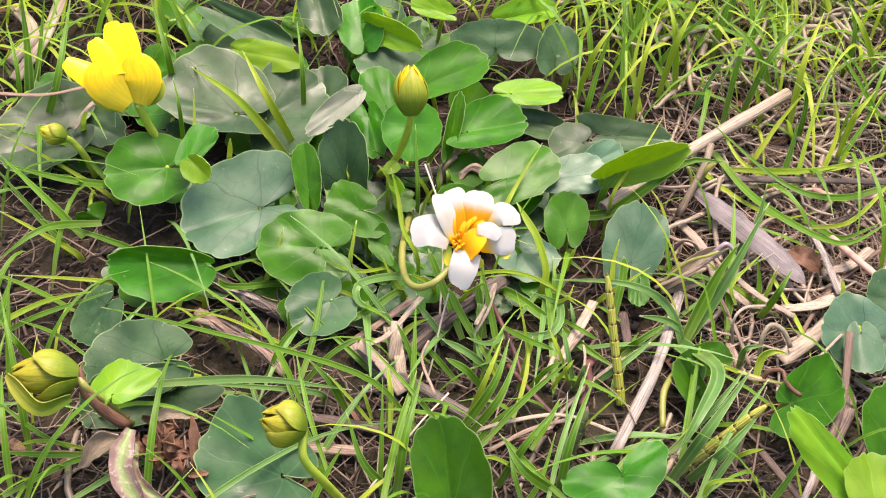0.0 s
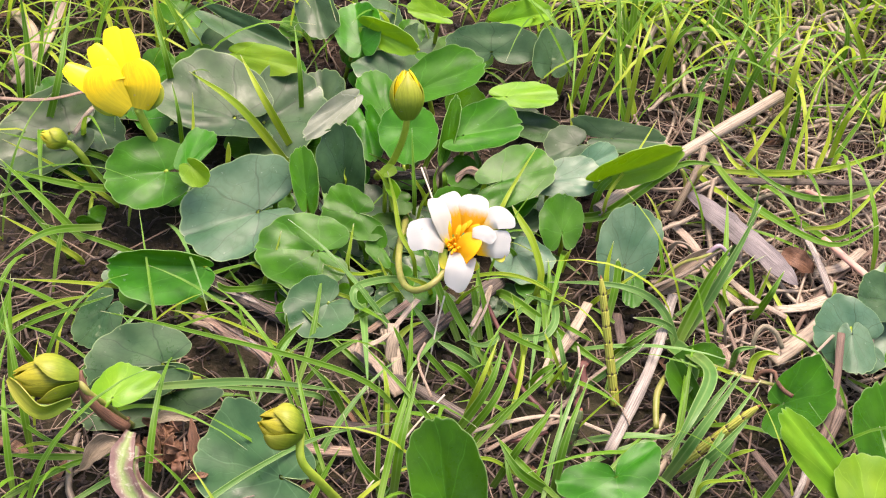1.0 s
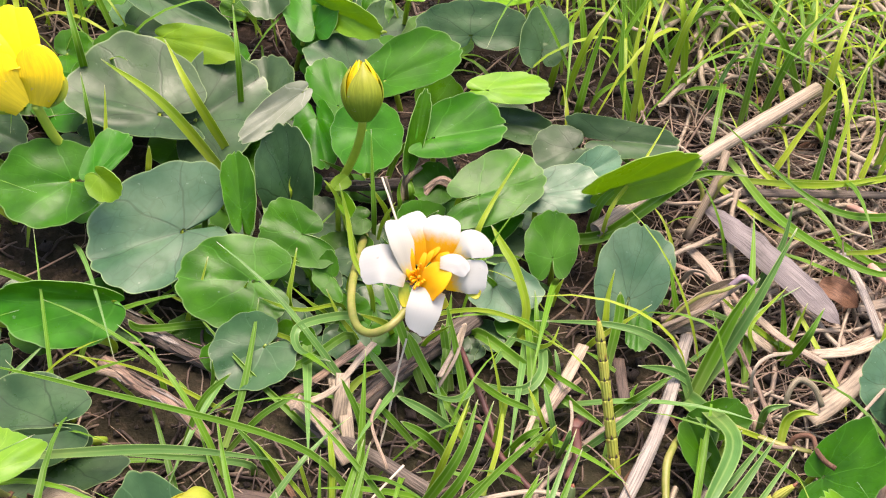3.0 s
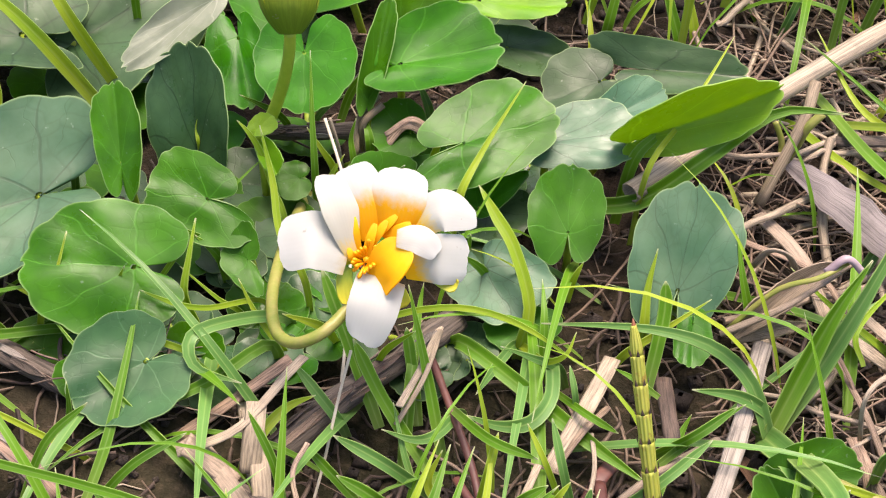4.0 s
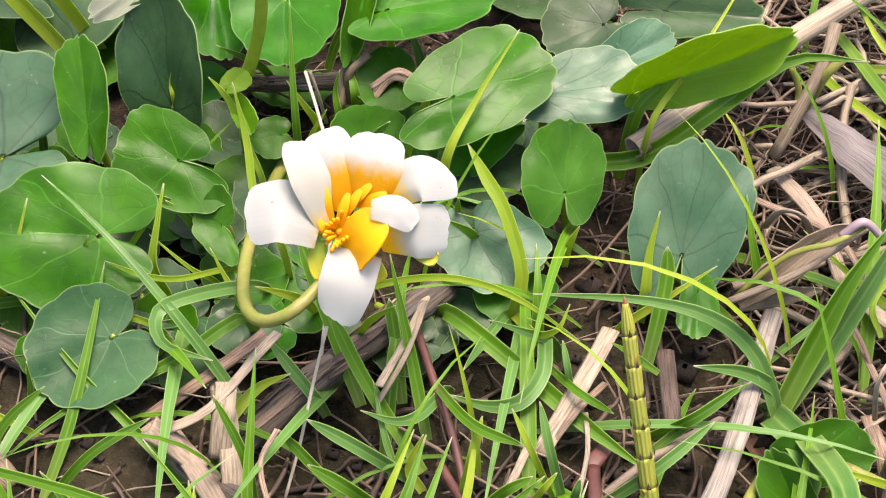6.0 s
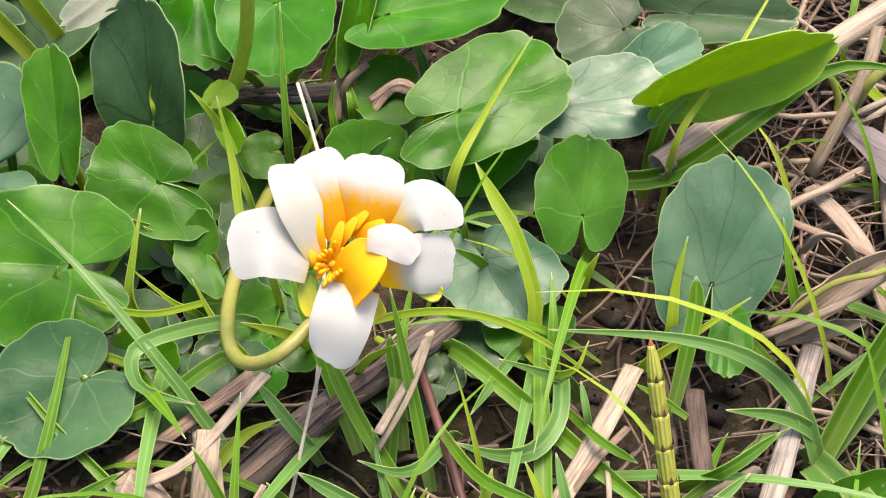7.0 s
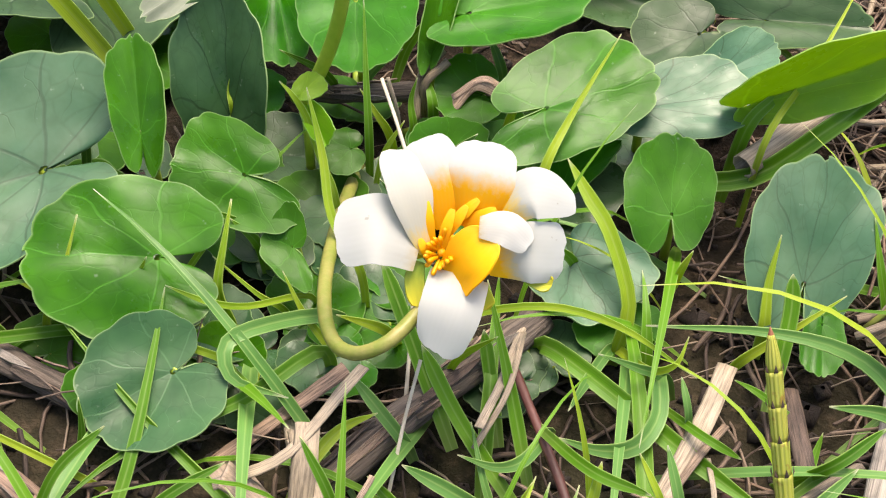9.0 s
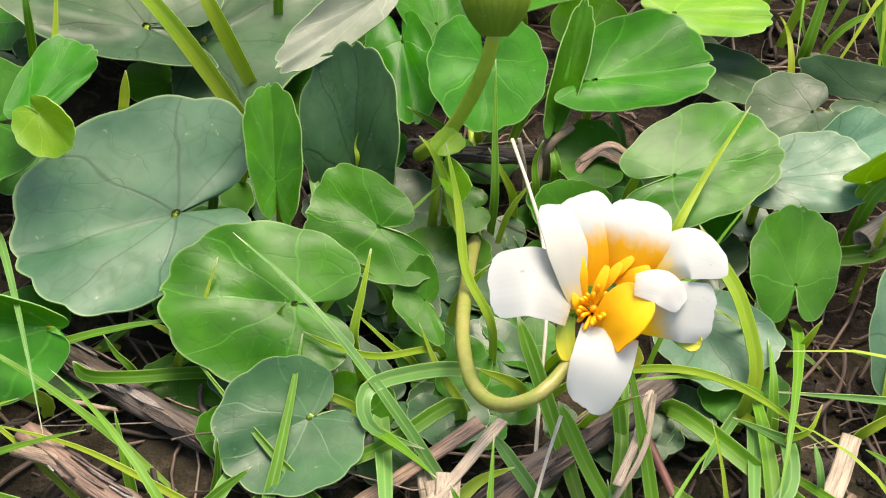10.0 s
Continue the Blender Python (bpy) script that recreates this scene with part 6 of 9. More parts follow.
grass_blade([(0.0281, -0.0194, -0.0010), (0.0265, -0.0207, 0.0050), (0.0230, -0.0214, 0.0080), (0.0187, -0.0211, 0.0100)], 0.00141, GRASS_BLUE)
grass_blade([(0.0260, -0.0170, -0.0010), (0.0258, -0.0199, 0.0050), (0.0252, -0.0262, 0.0060), (0.0224, -0.0303, 0.0060), (0.0184, -0.0309, 0.0060), (0.0138, -0.0299, 0.0070)], 0.00189, GRASS_BLUE, taper=0.4)
grass_blade([(0.0127, -0.0131, -0.0010), (0.0141, -0.0155, 0.0040), (0.0223, -0.0237, 0.0040), (0.0294, -0.0316, 0.0040), (0.0371, -0.0390, 0.0040)], 0.00215, fold=0.4, taper=0.35)
grass_blade([(0.0221, -0.0125, -0.0010), (0.0211, -0.0152, 0.0030), (0.0183, -0.0199, 0.0040), (0.0156, -0.0250, 0.0050)], 0.00130, GRASS_BLUE, taper=0.4)
grass_blade([(0.0112, -0.0318, 0.0000), (0.0092, -0.0232, 0.0070), (0.0068, -0.0140, 0.0140)], 0.00154)
grass_blade([(0.0107, -0.0363, 0.0000), (0.0037, -0.0263, 0.0050), (-0.0004, -0.0198, 0.0100)], 0.00166, taper=0.2)
grass_blade([(0.0536, -0.0295, 0.0010), (0.0580, -0.0239, 0.0090), (0.0615, -0.0202, 0.0160), (0.0656, -0.0168, 0.0220)], 0.00276, fold=0.7)
grass_blade([(0.0542, -0.0290, 0.0010), (0.0607, -0.0230, 0.0090), (0.0659, -0.0181, 0.0180), (0.0728, -0.0095, 0.0280)], 0.00264, GRASS_BLUE, fold=0.5)
grass_blade([(0.0552, -0.0267, -0.0010), (0.0536, -0.0275, 0.0040), (0.0494, -0.0270, 0.0070), (0.0430, -0.0274, 0.0090)], 0.00165, GRASS_BLUE, fold=0.4, taper=0.4)
grass_blade([(0.0528, -0.0274, -0.0010), (0.0534, -0.0302, 0.0020), (0.0554, -0.0368, 0.0050), (0.0553, -0.0418, 0.0040), (0.0524, -0.0471, 0.0020)], 0.00368, GRASS_BLUE, fold=0.4, taper=0.5)
grass_blade([(0.0739, -0.0170, -0.0010), (0.0723, -0.0173, 0.0030), (0.0645, -0.0135, 0.0080), (0.0584, -0.0081, 0.0110)], 0.00118, GRASS_YELLOW)
grass_blade([(0.0130, 0.0024, -0.0010), (0.0138, 0.0029, 0.0120), (0.0174, 0.0091, 0.0160), (0.0235, 0.0177, 0.0210)], 0.00123, GRASS_YELLOW)
grass_blade([(0.0075, 0.0072, -0.0010), (0.0091, 0.0070, 0.0100), (0.0123, 0.0086, 0.0120), (0.0157, 0.0107, 0.0140)], 0.00083, GRASS_YELLOW)
grass_blade([(-0.0060, 0.0127, -0.0010), (-0.0061, 0.0130, 0.0080), (-0.0065, 0.0179, 0.0140), (-0.0068, 0.0250, 0.0200)], 0.00105)
grass_blade([(-0.0027, 0.0163, -0.0010), (-0.0035, 0.0153, 0.0060), (-0.0052, 0.0152, 0.0100), (-0.0072, 0.0165, 0.0130)], 0.00106, GRASS_YELLOW)
grass_blade([(0.0542, -0.0102, -0.0010), (0.0538, -0.0102, 0.0030), (0.0525, -0.0073, 0.0080), (0.0518, -0.0030, 0.0120)], 0.00147)
grass_blade([(0.0393, 0.0069, -0.0010), (0.0404, 0.0075, 0.0140), (0.0457, 0.0151, 0.0160), (0.0502, 0.0219, 0.0180), (0.0548, 0.0299, 0.0190)], 0.00084, GRASS_YELLOW)
grass_blade([(0.0375, 0.0112, -0.0010), (0.0389, 0.0112, 0.0120), (0.0425, 0.0139, 0.0150), (0.0455, 0.0175, 0.0180)], 0.00180)
grass_blade([(0.0304, 0.0097, -0.0010), (0.0323, 0.0084, 0.0050), (0.0401, 0.0072, 0.0080), (0.0495, 0.0103, 0.0140), (0.0591, 0.0148, 0.0180), (0.0683, 0.0124, 0.0200)], 0.00234, fold=0.5, taper=0.5, label="long dark green grass blade arching over the reed")
grass_blade([(-0.0222, 0.0175, -0.0010), (-0.0225, 0.0176, 0.0080), (-0.0228, 0.0191, 0.0100), (-0.0222, 0.0202, 0.0130)], 0.00114, GRASS_YELLOW, taper=0.3)
grass_blade([(-0.0428, -0.0112, -0.0010), (-0.0420, -0.0118, 0.0050), (-0.0403, -0.0108, 0.0090), (-0.0382, -0.0056, 0.0150)], 0.00097, GRASS_YELLOW, fold=0.5)
grass_blade([(-0.0368, -0.0106, -0.0010), (-0.0386, -0.0122, 0.0030), (-0.0472, -0.0150, 0.0050), (-0.0513, -0.0175, 0.0080), (-0.0528, -0.0173, 0.0100)], 0.00137, taper=0.2)
grass_blade([(-0.0458, -0.0126, -0.0010), (-0.0471, -0.0132, 0.0040), (-0.0490, -0.0125, 0.0060), (-0.0503, -0.0117, 0.0080)], 0.00086)
grass_blade([(-0.0453, -0.0289, 0.0010), (-0.0464, -0.0268, 0.0050), (-0.0478, -0.0230, 0.0090)], 0.00113)
grass_blade([(-0.0372, -0.0286, 0.0010), (-0.0367, -0.0270, 0.0040), (-0.0368, -0.0254, 0.0080)], 0.00093)
grass_blade([(-0.0337, -0.0317, -0.0010), (-0.0354, -0.0321, 0.0020), (-0.0451, -0.0289, 0.0060), (-0.0524, -0.0260, 0.0070), (-0.0622, -0.0235, 0.0070)], 0.00082, GRASS_YELLOW)
grass_blade([(-0.0211, -0.0114, -0.0010), (-0.0216, -0.0121, 0.0040), (-0.0228, -0.0114, 0.0090), (-0.0221, -0.0082, 0.0130), (-0.0213, -0.0041, 0.0160)], 0.00118, GRASS_YELLOW, fold=0.6)
grass_blade([(-0.0145, -0.0090, -0.0010), (-0.0158, -0.0101, 0.0040), (-0.0186, -0.0103, 0.0070), (-0.0236, -0.0073, 0.0100)], 0.00077, GRASS_YELLOW)
grass_blade([(-0.0089, -0.0154, -0.0010), (-0.0100, -0.0156, 0.0030), (-0.0132, -0.0133, 0.0070), (-0.0156, -0.0104, 0.0110)], 0.00109, GRASS_YELLOW)
grass_blade([(-0.0062, -0.0078, -0.0010), (-0.0071, -0.0075, 0.0080), (-0.0103, -0.0031, 0.0120), (-0.0114, 0.0028, 0.0160), (-0.0132, 0.0085, 0.0210)], 0.00100, GRASS_YELLOW, taper=0.35)
grass_blade([(-0.0502, -0.0294, -0.0010), (-0.0517, -0.0292, 0.0020), (-0.0600, -0.0230, 0.0050), (-0.0639, -0.0216, 0.0050)], 0.00073, GRASS_YELLOW)
grass_blade([(-0.0520, 0.0228, -0.0010), (-0.0519, 0.0224, 0.0090), (-0.0517, 0.0234, 0.0120), (-0.0516, 0.0247, 0.0150)], 0.00119, GRASS_YELLOW, taper=0.3)
grass_blade([(-0.0604, 0.0213, -0.0010), (-0.0604, 0.0217, 0.0120), (-0.0602, 0.0273, 0.0180), (-0.0604, 0.0328, 0.0240)], 0.00118, GRASS_YELLOW)
grass_blade([(0.0031, -0.0267, 0.0000), (0.0000, -0.0198, 0.0050), (-0.0047, -0.0092, 0.0120)], 0.00172, taper=0.15)
grass_blade([(0.0082, -0.0264, 0.0000), (0.0074, -0.0202, 0.0040), (0.0066, -0.0162, 0.0080)], 0.00151, taper=0.2)
grass_blade([(-0.0004, 0.0167, -0.0010), (-0.0006, 0.0167, 0.0060), (-0.0010, 0.0184, 0.0090), (-0.0003, 0.0194, 0.0120)], 0.00100)
grass_blade([(0.0107, -0.0396, 0.0010), (0.0091, -0.0382, 0.0040), (0.0108, -0.0362, 0.0080)], 0.00124, GRASS_YELLOW)
grass_blade([(0.0143, -0.0241, -0.0010), (0.0133, -0.0267, 0.0030), (0.0104, -0.0314, 0.0050), (0.0074, -0.0323, 0.0050), (0.0033, -0.0314, 0.0060)], 0.00138, GRASS_BLUE, taper=0.5)
grass_blade([(0.0074, -0.0365, 0.0010), (0.0060, -0.0329, 0.0040), (0.0048, -0.0278, 0.0070)], 0.00088, GRASS_BLUE)
grass_blade([(0.0013, -0.0397, 0.0000), (-0.0026, -0.0373, 0.0040), (-0.0062, -0.0347, 0.0070)], 0.00124, taper=0.3)
grass_blade([(-0.0011, -0.0275, -0.0010), (-0.0023, -0.0276, 0.0030), (-0.0052, -0.0252, 0.0060), (-0.0082, -0.0220, 0.0080)], 0.00140, GRASS_BLUE, taper=0.3)
grass_blade([(-0.0148, -0.0348, -0.0010), (-0.0139, -0.0343, 0.0030), (-0.0116, -0.0308, 0.0050), (-0.0088, -0.0279, 0.0060), (-0.0051, -0.0267, 0.0070)], 0.00139, GRASS_YELLOW, taper=0.4)
grass_blade([(-0.1043, -0.0325, -0.0010), (-0.1037, -0.0320, 0.0020), (-0.1007, -0.0244, 0.0080), (-0.0988, -0.0181, 0.0120)], 0.00245)
grass_blade([(-0.0563, -0.0163, -0.0010), (-0.0582, -0.0172, 0.0040), (-0.0790, -0.0164, 0.0080), (-0.1002, -0.0164, 0.0100)], 0.00158, GRASS_YELLOW)
grass_blade([(-0.1060, -0.0267, -0.0010), (-0.1042, -0.0269, 0.0030), (-0.0917, -0.0208, 0.0060), (-0.0788, -0.0191, 0.0080)], 0.00157, GRASS_YELLOW)
grass_blade([(-0.0831, -0.0394, -0.0010), (-0.0820, -0.0388, 0.0030), (-0.0756, -0.0295, 0.0050), (-0.0678, -0.0200, 0.0070)], 0.00200, GRASS_BLUE)
grass_blade([(-0.0284, -0.0458, -0.0010), (-0.0304, -0.0468, 0.0050), (-0.0480, -0.0464, 0.0070), (-0.0642, -0.0459, 0.0080)], 0.00130, GRASS_BLUE)
grass_blade([(-0.0556, -0.0795, -0.0010), (-0.0540, -0.0794, 0.0080), (-0.0412, -0.0699, 0.0100), (-0.0268, -0.0624, 0.0110), (-0.0095, -0.0583, 0.0100)], 0.00126, GRASS_BLUE)
grass_blade([(-0.0138, -0.0706, -0.0010), (-0.0151, -0.0709, 0.0020), (-0.0207, -0.0678, 0.0080), (-0.0241, -0.0594, 0.0140)], 0.00230)
grass_blade([(-0.0325, -0.0762, -0.0010), (-0.0316, -0.0759, 0.0030), (-0.0280, -0.0707, 0.0080), (-0.0247, -0.0667, 0.0120)], 0.00156)
grass_blade([(-0.0284, -0.0654, -0.0010), (-0.0291, -0.0647, 0.0020), (-0.0341, -0.0537, 0.0060), (-0.0386, -0.0415, 0.0090)], 0.00161)
grass_blade([(-0.0719, -0.0018, -0.0010), (-0.0737, -0.0025, 0.0040), (-0.0843, -0.0008, 0.0080), (-0.0950, 0.0016, 0.0100)], 0.00151)
grass_blade([(-0.0855, -0.0022, -0.0010), (-0.0872, -0.0025, 0.0030), (-0.0966, 0.0011, 0.0070), (-0.1048, 0.0042, 0.0100)], 0.00140, GRASS_YELLOW)
grass_blade([(-0.0888, 0.0001, -0.0010), (-0.0902, 0.0003, 0.0030), (-0.0985, 0.0078, 0.0080), (-0.1071, 0.0156, 0.0140)], 0.00176)
grass_blade([(-0.0811, 0.0305, -0.0010), (-0.0830, 0.0295, 0.0050), (-0.0953, 0.0299, 0.0090), (-0.1083, 0.0312, 0.0120)], 0.00146)
grass_blade([(-0.0790, 0.0171, -0.0010), (-0.0807, 0.0169, 0.0030), (-0.0947, 0.0237, 0.0080), (-0.1073, 0.0286, 0.0120)], 0.00120, GRASS_YELLOW)
grass_blade([(-0.0788, 0.0188, -0.0010), (-0.0801, 0.0189, 0.0040), (-0.0858, 0.0238, 0.0080), (-0.0902, 0.0283, 0.0120)], 0.00145)
grass_blade([(-0.1041, 0.0546, -0.0010), (-0.1042, 0.0548, 0.0030), (-0.1048, 0.0624, 0.0120), (-0.1068, 0.0731, 0.0240)], 0.00279)
grass_blade([(-0.1032, 0.0558, -0.0010), (-0.1029, 0.0560, 0.0030), (-0.1015, 0.0625, 0.0120), (-0.1003, 0.0710, 0.0220)], 0.00178)
grass_blade([(0.0945, 0.0428, -0.0010), (0.0947, 0.0427, 0.0040), (0.0954, 0.0471, 0.0120), (0.0913, 0.0533, 0.0180)], 0.00153)
grass_blade([(0.0799, 0.0326, -0.0010), (0.0811, 0.0327, 0.0030), (0.0886, 0.0404, 0.0100), (0.0949, 0.0448, 0.0160)], 0.00139, GRASS_YELLOW)
grass_blade([(0.1028, 0.0338, -0.0010), (0.1040, 0.0340, 0.0020), (0.1116, 0.0418, 0.0090), (0.1178, 0.0485, 0.0150)], 0.00140)
grass_blade([(0.0894, 0.0228, -0.0010), (0.0900, 0.0233, 0.0020), (0.0948, 0.0361, 0.0120), (0.1063, 0.0602, 0.0300)], 0.00138, GRASS_YELLOW)
grass_blade([(0.0869, 0.0262, -0.0010), (0.0874, 0.0264, 0.0030), (0.0897, 0.0317, 0.0100), (0.0905, 0.0349, 0.0140)], 0.00163)
grass_blade([(0.0642, 0.0300, -0.0010), (0.0652, 0.0273, 0.0040), (0.0719, 0.0159, 0.0060), (0.0820, 0.0079, 0.0060), (0.0929, 0.0110, 0.0050)], 0.00133, GRASS_YELLOW)
grass_blade([(0.0841, 0.0241, -0.0010), (0.0826, 0.0243, 0.0030), (0.0755, 0.0295, 0.0060), (0.0707, 0.0424, 0.0100)], 0.00150, GRASS_YELLOW)
grass_blade([(0.0700, -0.0020, -0.0010), (0.0709, -0.0020, 0.0030), (0.0755, 0.0029, 0.0100), (0.0776, 0.0086, 0.0170)], 0.00179, GRASS_BLUE)
grass_blade([(0.0895, 0.0135, -0.0010), (0.0906, 0.0109, 0.0020), (0.0968, 0.0020, 0.0050), (0.1075, 0.0056, 0.0070)], 0.00169)
grass_blade([(0.0731, -0.0191, -0.0010), (0.0732, -0.0189, 0.0020), (0.0733, -0.0152, 0.0070), (0.0723, -0.0125, 0.0130)], 0.00175)
grass_blade([(0.0730, -0.0185, -0.0010), (0.0736, -0.0189, 0.0020), (0.0753, -0.0170, 0.0070), (0.0772, -0.0143, 0.0120)], 0.00128, GRASS_YELLOW)
grass_blade([(0.0396, 0.0522, -0.0010), (0.0401, 0.0522, 0.0030), (0.0427, 0.0578, 0.0120), (0.0470, 0.0641, 0.0260)], 0.00167)
grass_blade([(0.0513, 0.0465, -0.0010), (0.0508, 0.0467, 0.0030), (0.0482, 0.0533, 0.0120), (0.0489, 0.0641, 0.0260)], 0.00192)
grass_blade([(0.0538, 0.0498, -0.0010), (0.0535, 0.0501, 0.0030), (0.0518, 0.0579, 0.0120), (0.0558, 0.0691, 0.0260)], 0.00168, GRASS_YELLOW)
grass_blade([(0.0609, 0.0705, -0.0010), (0.0621, 0.0700, 0.0040), (0.0682, 0.0724, 0.0120), (0.0756, 0.0735, 0.0200)], 0.00158)
grass_blade([(0.0341, 0.0602, -0.0010), (0.0347, 0.0601, 0.0040), (0.0373, 0.0647, 0.0120), (0.0453, 0.0738, 0.0240)], 0.00156, GRASS_YELLOW)
grass_blade([(0.0747, 0.0780, -0.0010), (0.0757, 0.0775, 0.0040), (0.0811, 0.0800, 0.0120), (0.0817, 0.0846, 0.0220)], 0.00174)
grass_blade([(0.0975, 0.0282, -0.0010), (0.0982, 0.0286, 0.0030), (0.1020, 0.0362, 0.0100), (0.1001, 0.0425, 0.0180)], 0.00139, GRASS_YELLOW)
grass_blade([(0.1120, 0.0689, -0.0010), (0.1121, 0.0683, 0.0040), (0.1128, 0.0707, 0.0140), (0.1102, 0.0801, 0.0240)], 0.00185)
grass_blade([(0.1171, 0.0501, -0.0010), (0.1160, 0.0497, 0.0040), (0.1086, 0.0541, 0.0140), (0.1018, 0.0608, 0.0200)], 0.00142)
grass_blade([(0.0860, 0.0504, -0.0010), (0.0856, 0.0505, 0.0030), (0.0834, 0.0561, 0.0120), (0.0862, 0.0629, 0.0200)], 0.00129, GRASS_YELLOW)
grass_blade([(0.0682, 0.0524, -0.0010), (0.0691, 0.0525, 0.0030), (0.0737, 0.0583, 0.0100), (0.0794, 0.0630, 0.0150)], 0.00130, GRASS_BLUE)
grass_blade([(0.0124, -0.0757, -0.0010), (0.0134, -0.0756, 0.0020), (0.0170, -0.0718, 0.0070), (0.0203, -0.0635, 0.0120)], 0.00147)
grass_blade([(0.0199, -0.0747, -0.0010), (0.0203, -0.0742, 0.0020), (0.0223, -0.0665, 0.0080), (0.0235, -0.0540, 0.0140)], 0.00169, GRASS_BLUE)
grass_blade([(0.0020, -0.0604, -0.0010), (0.0033, -0.0602, 0.0020), (0.0084, -0.0555, 0.0060), (0.0186, -0.0491, 0.0100)], 0.00140)
grass_blade([(0.0491, -0.0754, -0.0010), (0.0504, -0.0752, 0.0030), (0.0580, -0.0675, 0.0090), (0.0619, -0.0614, 0.0140)], 0.00191, GRASS_BLUE)
grass_blade([(0.0639, -0.0768, -0.0010), (0.0650, -0.0768, 0.0030), (0.0703, -0.0722, 0.0090), (0.0742, -0.0669, 0.0130)], 0.00168)

# short shoots between the leaves
grass_blade([(-0.0190, 0.0046, 0.0010), (-0.0192, 0.0043, 0.0072), (-0.0214, 0.0067, 0.0092)], 0.00092, taper=0.5)
grass_blade([(-0.0446, 0.0080, 0.0009), (-0.0438, 0.0068, 0.0082), (-0.0451, 0.0096, 0.0102)], 0.00119, taper=0.5)
grass_blade([(-0.0008, 0.0001, 0.0010), (-0.0020, 0.0023, 0.0063), (-0.0048, 0.0013, 0.0134)], 0.00079, GRASS_BLUE, taper=0.5)
grass_blade([(-0.0179, -0.0028, 0.0010), (-0.0187, -0.0036, 0.0077), (-0.0218, -0.0026, 0.0110)], 0.00124, taper=0.5)
grass_blade([(0.0015, -0.0062, 0.0010), (0.0021, -0.0058, 0.0090), (0.0029, -0.0022, 0.0118)], 0.00091, taper=0.5)
grass_blade([(0.0188, -0.0036, 0.0010), (0.0172, -0.0056, 0.0073), (0.0139, -0.0086, 0.0139)], 0.00118, taper=0.5)
grass_blade([(-0.0338, -0.0118, 0.0010), (-0.0326, -0.0098, 0.0066), (-0.0305, -0.0099, 0.0128)], 0.00093, GRASS_YELLOW, taper=0.5)
grass_blade([(-0.0030, 0.0294, 0.0010), (-0.0007, 0.0315, 0.0070), (0.0041, 0.0317, 0.0133)], 0.00131, taper=0.5)
grass_blade([(0.0097, 0.0073, 0.0010), (0.0106, 0.0045, 0.0069), (0.0129, 0.0005, 0.0134)], 0.00085, taper=0.5)
grass_blade([(-0.0026, -0.0131, 0.0010), (-0.0045, -0.0157, 0.0074), (-0.0095, -0.0171, 0.0117)], 0.00120, GRASS_YELLOW, taper=0.5)
grass_blade([(0.0152, 0.0010, 0.0010), (0.0153, -0.0010, 0.0067), (0.0153, -0.0043, 0.0130)], 0.00075, taper=0.5)
grass_blade([(0.0001, -0.0085, 0.0010), (0.0032, -0.0089, 0.0081), (0.0095, -0.0081, 0.0124)], 0.00064, taper=0.5)
grass_blade([(0.0113, 0.0242, 0.0010), (0.0105, 0.0259, 0.0076), (0.0086, 0.0297, 0.0106)], 0.00133, GRASS_BLUE, taper=0.5)
grass_blade([(0.0033, 0.0137, 0.0010), (0.0043, 0.0120, 0.0066), (0.0065, 0.0086, 0.0133)], 0.00121, GRASS_BLUE, taper=0.5)
grass_blade([(0.0023, -0.0180, 0.0010), (0.0040, -0.0191, 0.0069), (0.0075, -0.0217, 0.0137)], 0.00087, GRASS_YELLOW, taper=0.5)
grass_blade([(0.0018, 0.0189, 0.0010), (0.0017, 0.0183, 0.0085), (0.0008, 0.0225, 0.0099)], 0.00129, taper=0.5)
grass_blade([(-0.0094, 0.0263, 0.0010), (-0.0115, 0.0243, 0.0079), (-0.0170, 0.0235, 0.0127)], 0.00106, taper=0.5)
grass_blade([(-0.0055, 0.0103, 0.0010), (-0.0043, 0.0118, 0.0066), (-0.0019, 0.0131, 0.0110)], 0.00071, GRASS_YELLOW, taper=0.5)
grass_blade([(0.0102, 0.0012, 0.0010), (0.0104, -0.0032, 0.0086), (0.0106, -0.0042, 0.0120)], 0.00103, GRASS_BLUE, taper=0.5)
grass_blade([(-0.0373, 0.0199, 0.0010), (-0.0358, 0.0184, 0.0086), (-0.0355, 0.0225, 0.0096)], 0.00095, taper=0.5)
grass_blade([(0.0069, 0.0091, 0.0010), (0.0076, 0.0067, 0.0070), (0.0086, 0.0070, 0.0092)], 0.00118, taper=0.5)
grass_blade([(-0.0404, 0.0110, 0.0010), (-0.0401, 0.0126, 0.0075), (-0.0411, 0.0147, 0.0119)], 0.00117, GRASS_BLUE, taper=0.5)
grass_blade([(0.0163, -0.0006, 0.0010), (0.0138, -0.0003, 0.0073), (0.0081, 0.0011, 0.0111)], 0.00095, taper=0.5)
grass_blade([(-0.0116, -0.0037, 0.0010), (-0.0105, -0.0020, 0.0062), (-0.0079, -0.0037, 0.0138)], 0.00112, GRASS_YELLOW, taper=0.5)
grass_blade([(0.0030, -0.0015, 0.0010), (0.0030, -0.0034, 0.0069), (0.0024, -0.0029, 0.0092)], 0.00117, GRASS_BLUE, taper=0.5)
grass_blade([(0.0292, -0.0058, 0.0010), (0.0293, -0.0079, 0.0080), (0.0304, -0.0075, 0.0112)], 0.00089, GRASS_YELLOW, taper=0.5)
grass_blade([(-0.0190, 0.0010, 0.0009), (-0.0200, -0.0017, 0.0082), (-0.0238, -0.0026, 0.0126)], 0.00121, taper=0.5)
